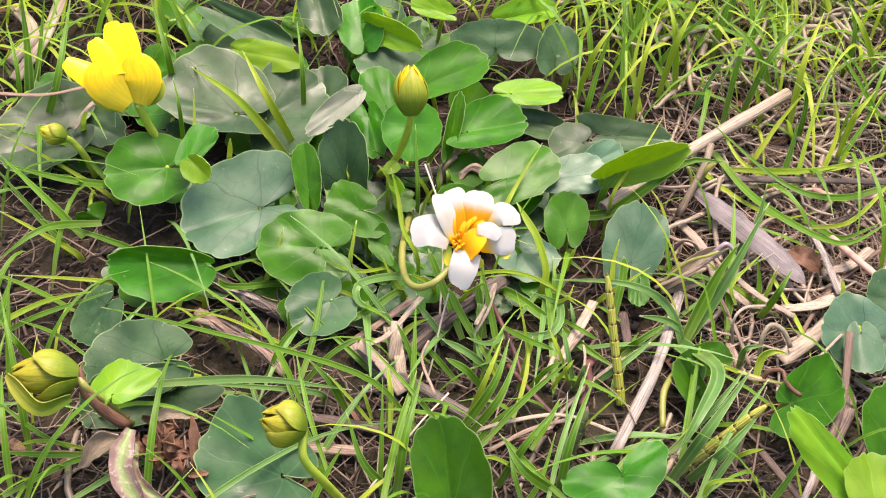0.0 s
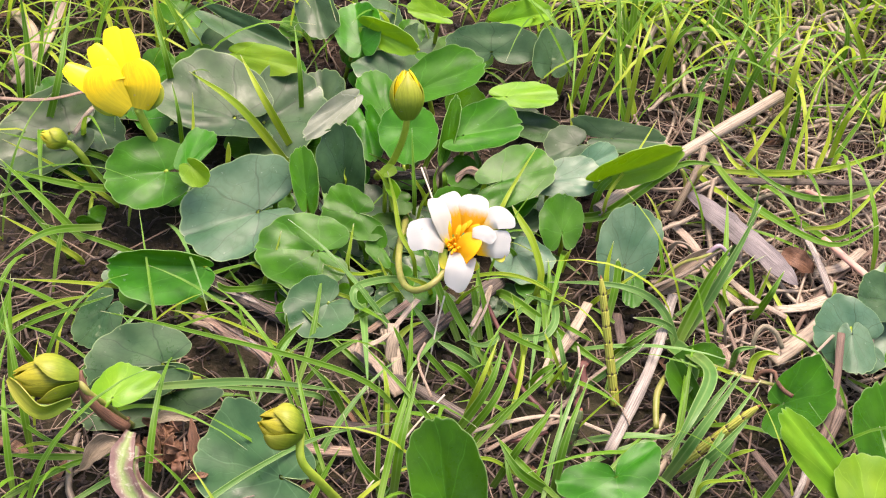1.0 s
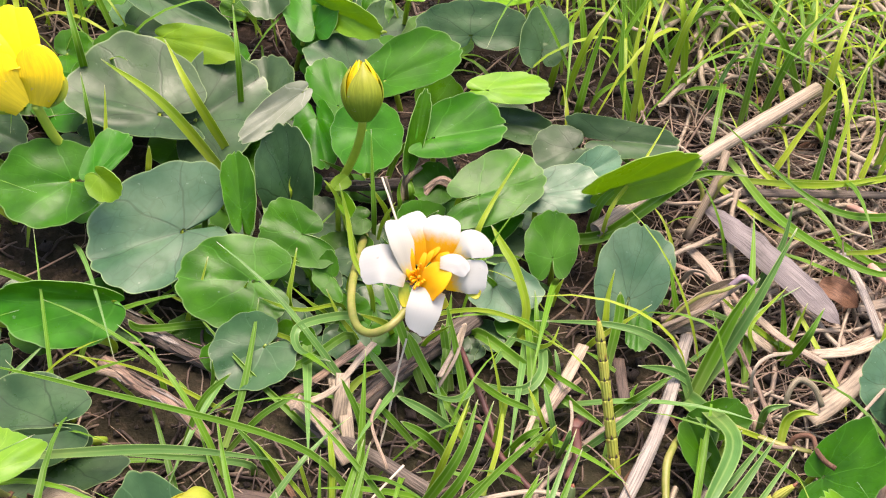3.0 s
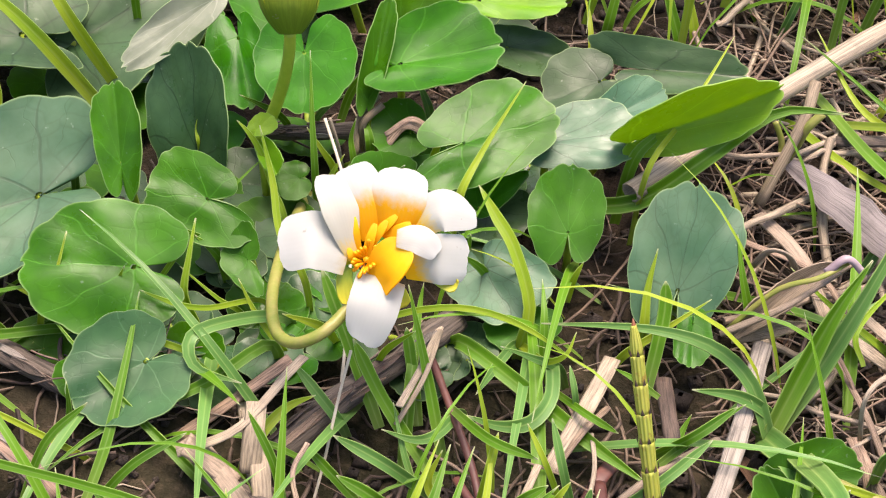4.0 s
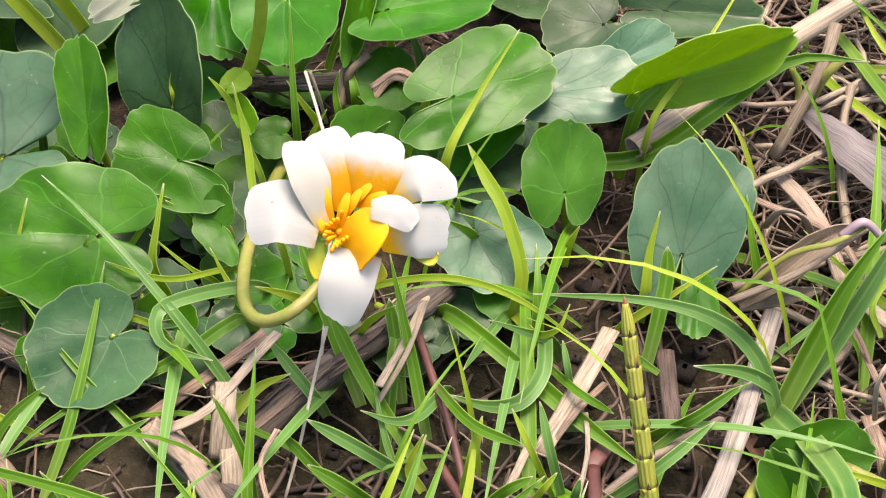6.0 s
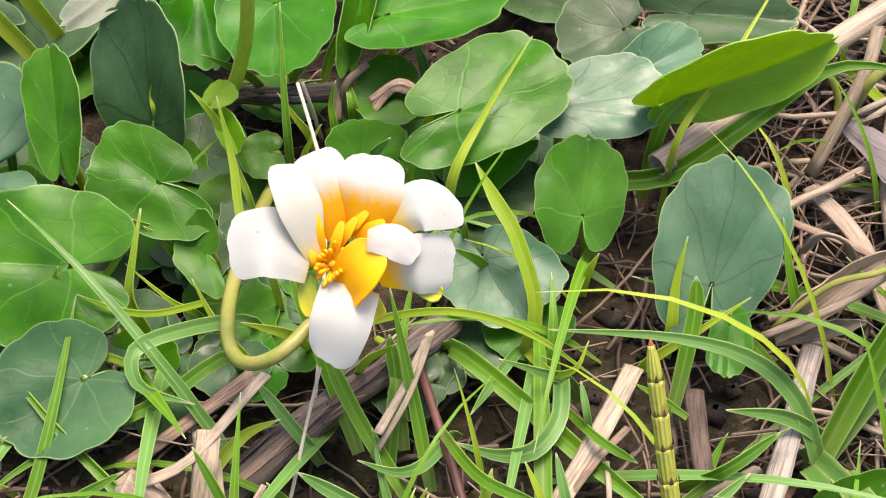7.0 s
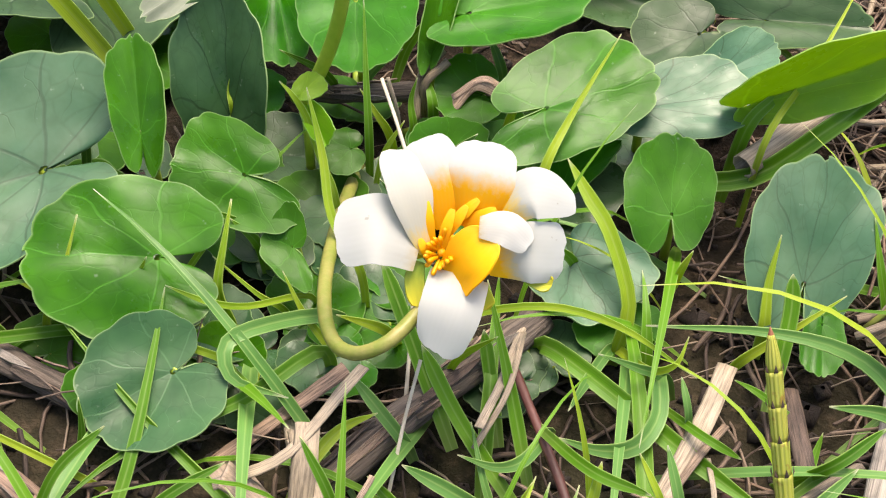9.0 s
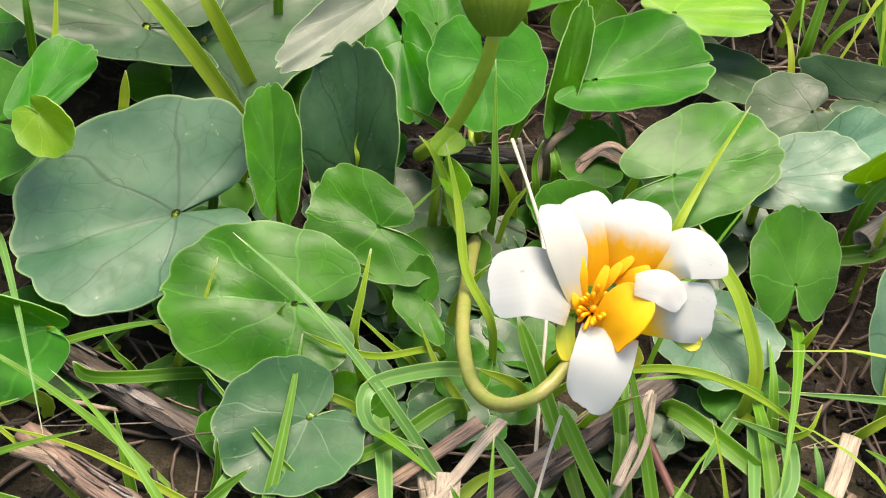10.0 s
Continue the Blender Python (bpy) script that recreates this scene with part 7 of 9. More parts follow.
grass_blade([(-0.0273, 0.0265, 0.0010), (-0.0257, 0.0250, 0.0076), (-0.0237, 0.0260, 0.0107)], 0.00134, GRASS_BLUE, taper=0.5)
grass_blade([(-0.0074, 0.0276, 0.0010), (-0.0054, 0.0252, 0.0079), (-0.0020, 0.0254, 0.0112)], 0.00096, GRASS_BLUE, taper=0.5)
grass_blade([(0.0101, 0.0145, 0.0010), (0.0109, 0.0162, 0.0073), (0.0124, 0.0160, 0.0137)], 0.00115, GRASS_YELLOW, taper=0.5)
grass_blade([(-0.0009, -0.0088, 0.0010), (0.0005, -0.0105, 0.0066), (0.0032, -0.0102, 0.0090)], 0.00089, GRASS_YELLOW, taper=0.5)

# long blades that cross the litter
grass_blade([(0.0044, -0.0623, 0.0050), (0.0150, -0.0524, 0.0100), (0.0243, -0.0456, 0.0140)], 0.00121, taper=0.5, tip=2)
grass_blade([(0.0126, -0.0534, 0.0040), (0.0156, -0.0450, 0.0080), (0.0170, -0.0363, 0.0110)], 0.00093, GRASS_YELLOW, taper=0.5, tip=2)
grass_blade([(0.0178, -0.0776, 0.0060), (0.0216, -0.0653, 0.0120), (0.0288, -0.0475, 0.0160)], 0.00109, GRASS_BLUE, taper=0.5, tip=2)
grass_blade([(0.0219, -0.0769, 0.0060), (0.0148, -0.0715, 0.0100), (0.0081, -0.0637, 0.0121)], 0.00127, taper=0.5, tip=2)
grass_blade([(0.0157, -0.0627, 0.0050), (0.0195, -0.0581, 0.0090), (0.0222, -0.0535, 0.0110)], 0.00110, taper=0.5, tip=2)
grass_blade([(0.0145, -0.0711, 0.0060), (0.0076, -0.0689, 0.0100), (0.0012, -0.0686, 0.0100)], 0.00079, GRASS_YELLOW, taper=0.5, tip=2)
grass_blade([(0.0131, -0.0769, 0.0040), (0.0111, -0.0730, 0.0090), (0.0102, -0.0674, 0.0110)], 0.00098, taper=0.5, tip=2)
grass_blade([(0.0058, -0.0787, 0.0060), (-0.0062, -0.0602, 0.0140), (-0.0198, -0.0431, 0.0180)], 0.00098, taper=0.5, tip=2)
grass_blade([(-0.0277, -0.0700, 0.0060), (-0.0318, -0.0589, 0.0120), (-0.0349, -0.0443, 0.0161)], 0.00099, taper=0.5, tip=2)
grass_blade([(-0.0146, -0.0582, 0.0050), (-0.0144, -0.0521, 0.0100), (-0.0152, -0.0452, 0.0130)], 0.00101, GRASS_YELLOW, taper=0.5, tip=2)
grass_blade([(-0.0167, -0.0776, 0.0060), (-0.0132, -0.0638, 0.0120), (-0.0089, -0.0497, 0.0160)], 0.00147, taper=0.5, tip=2)
grass_blade([(-0.0182, -0.0560, 0.0050), (-0.0228, -0.0521, 0.0090), (-0.0282, -0.0463, 0.0110)], 0.00070, GRASS_YELLOW, taper=0.5, tip=2)
grass_blade([(-0.0183, -0.0535, 0.0040), (-0.0194, -0.0515, 0.0070), (-0.0205, -0.0481, 0.0090)], 0.00070, GRASS_YELLOW, taper=0.5, tip=2)
grass_blade([(0.0486, -0.0792, 0.0059), (0.0552, -0.0679, 0.0130), (0.0673, -0.0527, 0.0170)], 0.00118, GRASS_BLUE, taper=0.5, tip=2)
grass_blade([(0.0452, -0.0644, 0.0060), (0.0543, -0.0580, 0.0120), (0.0631, -0.0485, 0.0150)], 0.00130, GRASS_BLUE, taper=0.5, tip=2)
grass_blade([(0.0505, -0.0785, 0.0060), (0.0517, -0.0769, 0.0120), (0.0601, -0.0769, 0.0130)], 0.00088, GRASS_YELLOW, taper=0.5, tip=2)
grass_blade([(0.0572, -0.0670, 0.0060), (0.0612, -0.0674, 0.0100), (0.0649, -0.0665, 0.0100)], 0.00090, GRASS_YELLOW, taper=0.5, tip=2)
grass_blade([(0.0928, -0.0830, 0.0120), (0.0910, -0.0777, 0.0170), (0.0896, -0.0680, 0.0200)], 0.00097, GRASS_BLUE, taper=0.5, tip=2)
grass_blade([(0.0669, -0.0212, 0.0060), (0.0663, -0.0173, 0.0090), (0.0751, -0.0073, 0.0090)], 0.00076, GRASS_YELLOW, taper=0.5, tip=2)
grass_blade([(0.0794, 0.0250, 0.0060), (0.0957, 0.0190, 0.0120), (0.1156, 0.0258, 0.0130)], 0.00127, GRASS_YELLOW, taper=0.5, tip=2)
grass_blade([(0.0898, 0.0044, 0.0060), (0.0989, 0.0032, 0.0100), (0.1137, 0.0178, 0.0130)], 0.00102, GRASS_YELLOW, taper=0.5, tip=2)
grass_blade([(0.1131, -0.0004, 0.0080), (0.1126, 0.0116, 0.0140), (0.1122, 0.0264, 0.0179)], 0.00161, GRASS_BLUE, taper=0.5, tip=2)
grass_blade([(-0.1000, -0.0307, 0.0060), (-0.0918, -0.0307, 0.0120), (-0.0757, -0.0250, 0.0140)], 0.00102, taper=0.5, tip=2)
grass_blade([(-0.0791, -0.0381, 0.0050), (-0.0881, -0.0332, 0.0090), (-0.0957, -0.0321, 0.0120)], 0.00072, taper=0.5, tip=2)
grass_blade([(-0.0975, -0.0513, 0.0060), (-0.0885, -0.0616, 0.0100), (-0.0813, -0.0647, 0.0080)], 0.00087, taper=0.5, tip=2)
grass_blade([(-0.0779, -0.0631, 0.0060), (-0.0872, -0.0639, 0.0100), (-0.0931, -0.0646, 0.0090)], 0.00078, GRASS_YELLOW, taper=0.5, tip=2)
grass_blade([(-0.0947, -0.0744, 0.0050), (-0.0821, -0.0684, 0.0080), (-0.0719, -0.0631, 0.0060)], 0.00116, taper=0.5, tip=2)
grass_blade([(-0.0817, -0.0754, 0.0040), (-0.0715, -0.0692, 0.0060), (-0.0598, -0.0622, 0.0050)], 0.00117, GRASS_BLUE, taper=0.5, tip=2)
straw([(-0.0204, -0.0317, 0.0040), (-0.0160, -0.0385, 0.0050), (-0.0114, -0.0453, 0.0030)], 0.00314, STRAW_PALE, flat=0.12, label="broad flat dry grass leaf")
straw([(-0.0134, -0.0274, 0.0050), (-0.0120, -0.0353, 0.0050), (-0.0112, -0.0436, 0.0030)], 0.00315, STRAW_PALE, flat=0.12, label="broad flat dry grass leaf")
straw([(-0.0335, -0.0516, 0.0030), (-0.0249, -0.0541, 0.0040), (-0.0164, -0.0557, 0.0030)], 0.00279, LITTER, flat=0.2, label="broad flat dry grass leaf")
straw([(-0.0017, -0.0502, 0.0090), (-0.0090, -0.0582, 0.0070), (-0.0191, -0.0720, 0.0040)], 0.00050, THREAD, flat=0.8, label="thin bleached thread-like stalk")
straw([(0.0127, -0.0370, 0.0030), (0.0169, -0.0464, 0.0050), (0.0220, -0.0522, 0.0030)], 0.00130, RED_STEM, flat=0.8, label="reddish purple creeping stem in the turf", name="creeping_stem", category="stem")
straw([(0.0308, -0.0376, 0.0030), (0.0303, -0.0446, 0.0050), (0.0282, -0.0493, 0.0031)], 0.00169, RED_STEM, flat=0.6, label="reddish purple creeping stem in the turf", name="creeping_stem", category="stem")
straw([(0.0121, -0.0594, 0.0040), (0.0159, -0.0593, 0.0050), (0.0209, -0.0568, 0.0040)], 0.00114, RED_STEM, flat=0.8, label="reddish purple creeping stem in the turf", name="creeping_stem", category="stem")
straw([(0.0889, -0.0416, 0.0020), (0.0882, -0.0500, 0.0040), (0.0826, -0.0600, 0.0020)], 0.00344, LITTER, flat=0.3)
straw([(0.0666, -0.0620, 0.0030), (0.0696, -0.0709, 0.0050), (0.0735, -0.0764, 0.0030)], 0.00203, LITTER, flat=0.5)
straw([(0.0717, -0.0779, 0.0040), (0.0752, -0.0717, 0.0050), (0.0779, -0.0655, 0.0040)], 0.00163, STICK, flat=0.6)
straw([(0.0522, -0.0367, 0.0029), (0.0469, -0.0461, 0.0049), (0.0456, -0.0551, 0.0030)], 0.00156, STEM_BROWN, flat=0.8)
straw([(-0.1110, 0.0841, 0.0080), (-0.1048, 0.0710, 0.0090), (-0.1102, 0.0627, 0.0060)], 0.00395, STRAW_PALE, flat=0.3)
straw([(-0.0996, 0.0897, 0.0060), (-0.1019, 0.0701, 0.0080), (-0.1081, 0.0572, 0.0050)], 0.00367, STRAW_PALE, flat=0.3)

# turf in front of the flower
grass_blade([(0.0119, -0.0252, 0.0030), (0.0164, -0.0374, 0.0120), (0.0222, -0.0404, 0.0120)], 0.00120, taper=0.38, tip=2.4)
grass_blade([(0.0262, -0.0420, 0.0020), (0.0233, -0.0420, 0.0121), (0.0208, -0.0380, 0.0160)], 0.00073, GRASS_YELLOW, taper=0.38, tip=2.4)
grass_blade([(0.0275, -0.0429, 0.0010), (0.0254, -0.0405, 0.0100), (0.0241, -0.0357, 0.0140)], 0.00108, GRASS_BLUE, taper=0.38, tip=2.4)
grass_blade([(0.0147, -0.0427, 0.0010), (0.0163, -0.0402, 0.0090), (0.0176, -0.0363, 0.0120)], 0.00109, GRASS_YELLOW, taper=0.38, tip=2.4)
grass_blade([(0.0169, -0.0435, 0.0020), (0.0194, -0.0467, 0.0120), (0.0228, -0.0463, 0.0149)], 0.00117, taper=0.38, tip=2.4)
grass_blade([(0.0220, -0.0434, 0.0020), (0.0235, -0.0469, 0.0120), (0.0255, -0.0459, 0.0150)], 0.00072, GRASS_YELLOW, taper=0.38, tip=2.4)
grass_blade([(0.0272, -0.0429, 0.0010), (0.0276, -0.0462, 0.0100), (0.0282, -0.0454, 0.0130)], 0.00090, GRASS_BLUE, taper=0.38, tip=2.4)
grass_blade([(0.0098, -0.0383, 0.0010), (0.0038, -0.0383, 0.0080), (-0.0027, -0.0353, 0.0100)], 0.00155, GRASS_BLUE, taper=0.38, tip=2.4)
grass_blade([(0.0069, -0.0437, 0.0020), (0.0026, -0.0448, 0.0100), (-0.0022, -0.0427, 0.0120)], 0.00152, taper=0.38, tip=2.4)
grass_blade([(0.0253, -0.0204, 0.0010), (0.0292, -0.0296, 0.0070), (0.0334, -0.0321, 0.0060)], 0.00095, taper=0.38, tip=2.4)
grass_blade([(0.0290, -0.0274, 0.0010), (0.0282, -0.0267, 0.0070), (0.0276, -0.0234, 0.0090)], 0.00078, GRASS_BLUE, taper=0.38, tip=2.4)
grass_blade([(0.0375, -0.0324, 0.0010), (0.0422, -0.0349, 0.0090), (0.0483, -0.0309, 0.0100)], 0.00128, taper=0.38, tip=2.4)
grass_blade([(0.0298, -0.0429, 0.0010), (0.0374, -0.0412, 0.0080), (0.0447, -0.0353, 0.0090)], 0.00137, GRASS_BLUE, taper=0.38, tip=2.4)
grass_blade([(0.0583, -0.0431, 0.0010), (0.0581, -0.0465, 0.0100), (0.0589, -0.0465, 0.0140)], 0.00101, GRASS_BLUE, taper=0.38, tip=2.4)
grass_blade([(0.0707, -0.0431, 0.0040), (0.0610, -0.0439, 0.0100), (0.0560, -0.0410, 0.0090)], 0.00102, GRASS_YELLOW, label="yellow grass blade turning orange")
grass_blade([(0.0648, -0.0389, 0.0040), (0.0645, -0.0410, 0.0129), (0.0692, -0.0398, 0.0130)], 0.00146, GRASS_BLUE, fold=0.7, label="pale green rolled young leaf")
grass_blade([(-0.0085, -0.0434, 0.0010), (-0.0096, -0.0403, 0.0100), (-0.0129, -0.0359, 0.0160)], 0.00108, taper=0.38, tip=2.4)
grass_blade([(-0.0345, -0.0427, 0.0009), (-0.0275, -0.0394, 0.0090), (-0.0206, -0.0356, 0.0110)], 0.00109, taper=0.38, tip=2.4)
grass_blade([(-0.0418, -0.0409, 0.0010), (-0.0381, -0.0358, 0.0090), (-0.0328, -0.0325, 0.0130)], 0.00104, taper=0.38, tip=2.4)
straw([(0.0095, -0.0157, 0.0030), (0.0119, -0.0252, 0.0040), (0.0147, -0.0359, 0.0040), (0.0159, -0.0441, 0.0030)], 0.00114, RED_STEM, flat=0.8, label="reddish purple creeping stem in the turf", name="creeping_stem", category="stem")
straw([(0.0333, -0.0333, 0.0020), (0.0308, -0.0371, 0.0030), (0.0289, -0.0403, 0.0020)], 0.00222, RED_STEM, flat=0.2, label="dull red dying leaf in the turf", name="dying_leaf", category="leaf")
straw([(0.0343, -0.0174, 0.0030), (0.0299, -0.0271, 0.0050), (0.0246, -0.0356, 0.0030)], 0.00276, STRAW_PALE, flat=0.12, label="broad flat dry grass leaf")
straw([(0.0116, -0.0120, 0.0040), (0.0082, -0.0228, 0.0070), (0.0055, -0.0293, 0.0080)], 0.00109, STRAW_PALE, flat=0.3)
straw([(0.0231, -0.0355, 0.0040), (0.0215, -0.0397, 0.0050), (0.0192, -0.0443, 0.0040)], 0.00109, STRAW_PALE, flat=0.3)
straw([(0.0303, -0.0306, 0.0040), (0.0300, -0.0371, 0.0050), (0.0283, -0.0436, 0.0040)], 0.00067, STRAW_PALE)
straw([(0.0258, -0.0348, 0.0030), (0.0292, -0.0309, 0.0051), (0.0330, -0.0256, 0.0030)], 0.00104, STRAW, flat=0.3)
straw([(0.0409, -0.0201, 0.0020), (0.0406, -0.0293, 0.0041), (0.0413, -0.0351, 0.0020)], 0.00260, LITTER, flat=0.3)

# dry stalks in the open corner
straw([(0.0642, -0.0332, 0.0060), (0.0631, -0.0332, 0.0140), (0.0659, -0.0303, 0.0150), (0.0726, -0.0250, 0.0100)], 0.00075, STRAW_PALE, label="thin dry stalk bent into a hoop")
straw([(0.0632, -0.0167, 0.0060), (0.0647, -0.0233, 0.0060), (0.0660, -0.0276, 0.0040)], 0.00069, STRAW)
straw([(0.0652, -0.0124, 0.0040), (0.0671, -0.0176, 0.0060), (0.0713, -0.0187, 0.0030)], 0.00234, STRAW_PALE, flat=0.15, label="broad flat dry grass leaf")
straw([(0.0640, -0.0314, 0.0040), (0.0642, -0.0372, 0.0060), (0.0650, -0.0404, 0.0030)], 0.00193, STRAW, flat=0.2)
straw([(0.0650, -0.0403, 0.0060), (0.0654, -0.0460, 0.0090), (0.0691, -0.0466, 0.0090)], 0.00108, STRAW, flat=0.7)
straw([(0.0594, -0.0366, 0.0040), (0.0634, -0.0338, 0.0050), (0.0693, -0.0294, 0.0040)], 0.00059, STRAW_PALE)
straw([(0.0937, 0.0001, 0.0070), (0.0971, -0.0084, 0.0090), (0.1014, -0.0164, 0.0100)], 0.00204, PINK_STEM, flat=0.8, label="pink fleshy leaf stalk in the litter", name="leaf_stalk", category="stem")
straw([(0.0619, -0.0118, 0.0140), (0.0645, -0.0111, 0.0160), (0.0670, -0.0116, 0.0139)], 0.00147, MAUVE, flat=0.7, label="mauve curled tip of a withered stalk", name="withered_tip", category="stalk")
straw([(0.0550, -0.0026, 0.0050), (0.0565, -0.0033, 0.0090), (0.0591, -0.0042, 0.0090), (0.0615, -0.0034, 0.0039)], 0.00123, STRAW_PALE)
straw([(0.0577, 0.0084, 0.0040), (0.0622, -0.0015, 0.0050), (0.0645, -0.0106, 0.0030)], 0.00248, STRAW_PALE, flat=0.25)
straw([(0.0683, -0.0096, 0.0040), (0.0725, -0.0179, 0.0060), (0.0808, -0.0231, 0.0041)], 0.00187, STRAW_PALE, flat=0.3)
straw([(0.0895, 0.0053, 0.0050), (0.0906, -0.0057, 0.0070), (0.0928, -0.0167, 0.0050)], 0.00206, STICK, flat=0.4)
straw([(0.0640, -0.0182, 0.0040), (0.0658, -0.0294, 0.0060), (0.0677, -0.0376, 0.0040)], 0.00104, STRAW)
straw([(0.0787, -0.0205, 0.0040), (0.0863, -0.0203, 0.0050), (0.0924, -0.0166, 0.0040)], 0.00293, STRAW_PALE, flat=0.2)
straw([(0.0902, -0.0078, 0.0030), (0.0968, -0.0074, 0.0050), (0.1044, 0.0002, 0.0030)], 0.00273, STRAW_PALE, flat=0.25)
straw([(0.0933, 0.0190, 0.0050), (0.0993, 0.0139, 0.0070), (0.1105, 0.0171, 0.0050)], 0.00169, PINK_STEM, flat=0.6, label="pink runner lying over the dry stalks", name="runner", category="stem")

# dead stalks, twigs and withered leaves
straw([(0.0550, -0.0150, 0.0030), (0.0457, -0.0399, 0.0050), (0.0341, -0.0624, 0.0040)], 0.00296, STICK, label="weathered pale grey stick lying on the soil", name="stick", category="stick")
straw([(0.0891, -0.0366, 0.0140), (0.0848, -0.0533, 0.0080), (0.0748, -0.0737, 0.0040)], 0.00210, STRAW)
straw([(0.0384, 0.0077, 0.0090), (0.0617, 0.0269, 0.0100), (0.0918, 0.0509, 0.0091)], 0.00301, STRAW_PALE, flat=0.9, label="hollow pale reed stalk lying across the litter", name="reed_stalk", hollow=True)
straw([(0.0711, 0.0226, 0.0050), (0.0906, 0.0213, 0.0060), (0.1130, 0.0218, 0.0050)], 0.00229, BARK)
twig([(-0.0122, -0.0326, 0.0000), (-0.0016, -0.0232, 0.0020), (0.0066, -0.0168, 0.0030), (0.0138, -0.0103, 0.0030)], 0.00453, BARK, flat=0.7, label="thick rotting brown twig under the flower", rough=0.25)
twig([(-0.0580, -0.0074, 0.0020), (-0.0461, -0.0160, 0.0020), (-0.0339, -0.0227, 0.0010)], 0.00402, BARK, flat=0.7, label="dark damp twig half sunk in the litter", rough=0.25)
twig([(-0.0576, -0.0230, 0.0050), (-0.0494, -0.0301, 0.0061), (-0.0432, -0.0346, 0.0060), (-0.0371, -0.0395, 0.0030)], 0.00308, STRAW, label="pale splintered twig lying in the litter", rough=0.3)
straw([(-0.0582, -0.0263, 0.0060), (-0.0531, -0.0277, 0.0060), (-0.0486, -0.0301, 0.0050)], 0.00167, STRAW, rough=0.3)
straw([(-0.0222, -0.0350, 0.0060), (-0.0148, -0.0328, 0.0080), (-0.0089, -0.0260, 0.0100), (-0.0066, -0.0228, 0.0100)], 0.00162, STRAW_PALE, flat=0.25)
straw([(-0.0124, -0.0293, 0.0090), (-0.0126, -0.0328, 0.0080), (-0.0132, -0.0368, 0.0040)], 0.00332, STRAW_PALE, flat=0.12, label="broad flat dry grass leaf")
straw([(-0.0210, -0.0350, 0.0080), (-0.0185, -0.0359, 0.0060), (-0.0149, -0.0382, 0.0040)], 0.00360, STRAW_PALE, flat=0.12, label="broad flat dry grass leaf")
straw([(-0.0504, -0.0598, 0.0030), (-0.0358, -0.0615, 0.0049), (-0.0204, -0.0615, 0.0030)], 0.00317, STRAW, flat=0.3)
straw([(-0.0178, -0.0357, 0.0020), (-0.0077, -0.0441, 0.0040), (0.0047, -0.0525, 0.0020)], 0.00304, BARK, flat=0.6)
straw([(0.0065, -0.0622, 0.0039), (0.0161, -0.0578, 0.0060), (0.0269, -0.0537, 0.0050)], 0.00123, STRAW)
straw([(-0.1095, 0.0414, 0.0140), (-0.0972, 0.0388, 0.0160), (-0.0846, 0.0432, 0.0160)], 0.00126, STRAW)
straw([(-0.0749, 0.0406, 0.0140), (-0.0848, 0.0364, 0.0160), (-0.0904, 0.0326, 0.0100)], 0.00196, STRAW_PALE, flat=0.3)
straw([(0.1091, 0.0022, 0.0030), (0.0899, -0.0159, 0.0040), (0.0763, -0.0372, 0.0030)], 0.00122, STRAW)
straw([(0.0903, -0.0246, 0.0060), (0.0827, -0.0315, 0.0060), (0.0751, -0.0363, 0.0040)], 0.00442, STRAW_PALE, flat=0.15, label="split flat piece of dry reed")
straw([(0.0542, 0.0012, 0.0060), (0.0646, -0.0050, 0.0050), (0.0687, -0.0191, 0.0030)], 0.00122, STRAW)
straw([(0.0014, -0.0580, 0.0040), (0.0103, -0.0560, 0.0060), (0.0234, -0.0539, 0.0060), (0.0349, -0.0573, 0.0040)], 0.00115, STRAW_PALE, flat=0.5)
straw([(0.0688, -0.0407, 0.0080), (0.0686, -0.0385, 0.0140), (0.0708, -0.0363, 0.0160), (0.0736, -0.0374, 0.0150), (0.0753, -0.0394, 0.0120)], 0.00120, WITHERED, flat=0.8, label="withered plant stalk bent over like a hook", name="hooked_stalk")
straw([(0.0681, -0.0464, 0.0080), (0.0695, -0.0456, 0.0110), (0.0722, -0.0463, 0.0120), (0.0724, -0.0493, 0.0120), (0.0735, -0.0518, 0.0120), (0.0751, -0.0534, 0.0120)], 0.00116, RUST, flat=0.7, label="brown curled end of a withered stalk")
grass_blade([(0.0670, -0.0457, 0.0070), (0.0684, -0.0420, 0.0110), (0.0710, -0.0416, 0.0130), (0.0744, -0.0414, 0.0120)], 0.00168, GRASS_YELLOW, fold=0.6, label="shrivelled green leaf tip")
straw([(0.0747, -0.0480, 0.0090), (0.0793, -0.0443, 0.0120), (0.0887, -0.0337, 0.0100)], 0.00079, STRAW_PALE)
straw([(0.0592, -0.0407, 0.0079), (0.0652, -0.0449, 0.0090), (0.0725, -0.0475, 0.0089)], 0.00117, STEM_BROWN, label="yellow-brown withered grass stalk")
straw([(0.0489, -0.0147, 0.0049), (0.0571, -0.0141, 0.0100), (0.0658, -0.0101, 0.0140)], 0.00122, WITHERED, flat=0.6, label="brown withered stalk with a curled end")
straw([(0.0502, -0.0131, 0.0040), (0.0559, -0.0122, 0.0110), (0.0609, -0.0127, 0.0140), (0.0649, -0.0109, 0.0150)], 0.00096, STEM_BROWN, flat=0.6, label="olive withered stalk with a curled end")
straw([(0.0669, 0.0255, 0.0140), (0.0644, 0.0193, 0.0120), (0.0579, 0.0103, 0.0040)], 0.00197, WITHERED, flat=0.8)
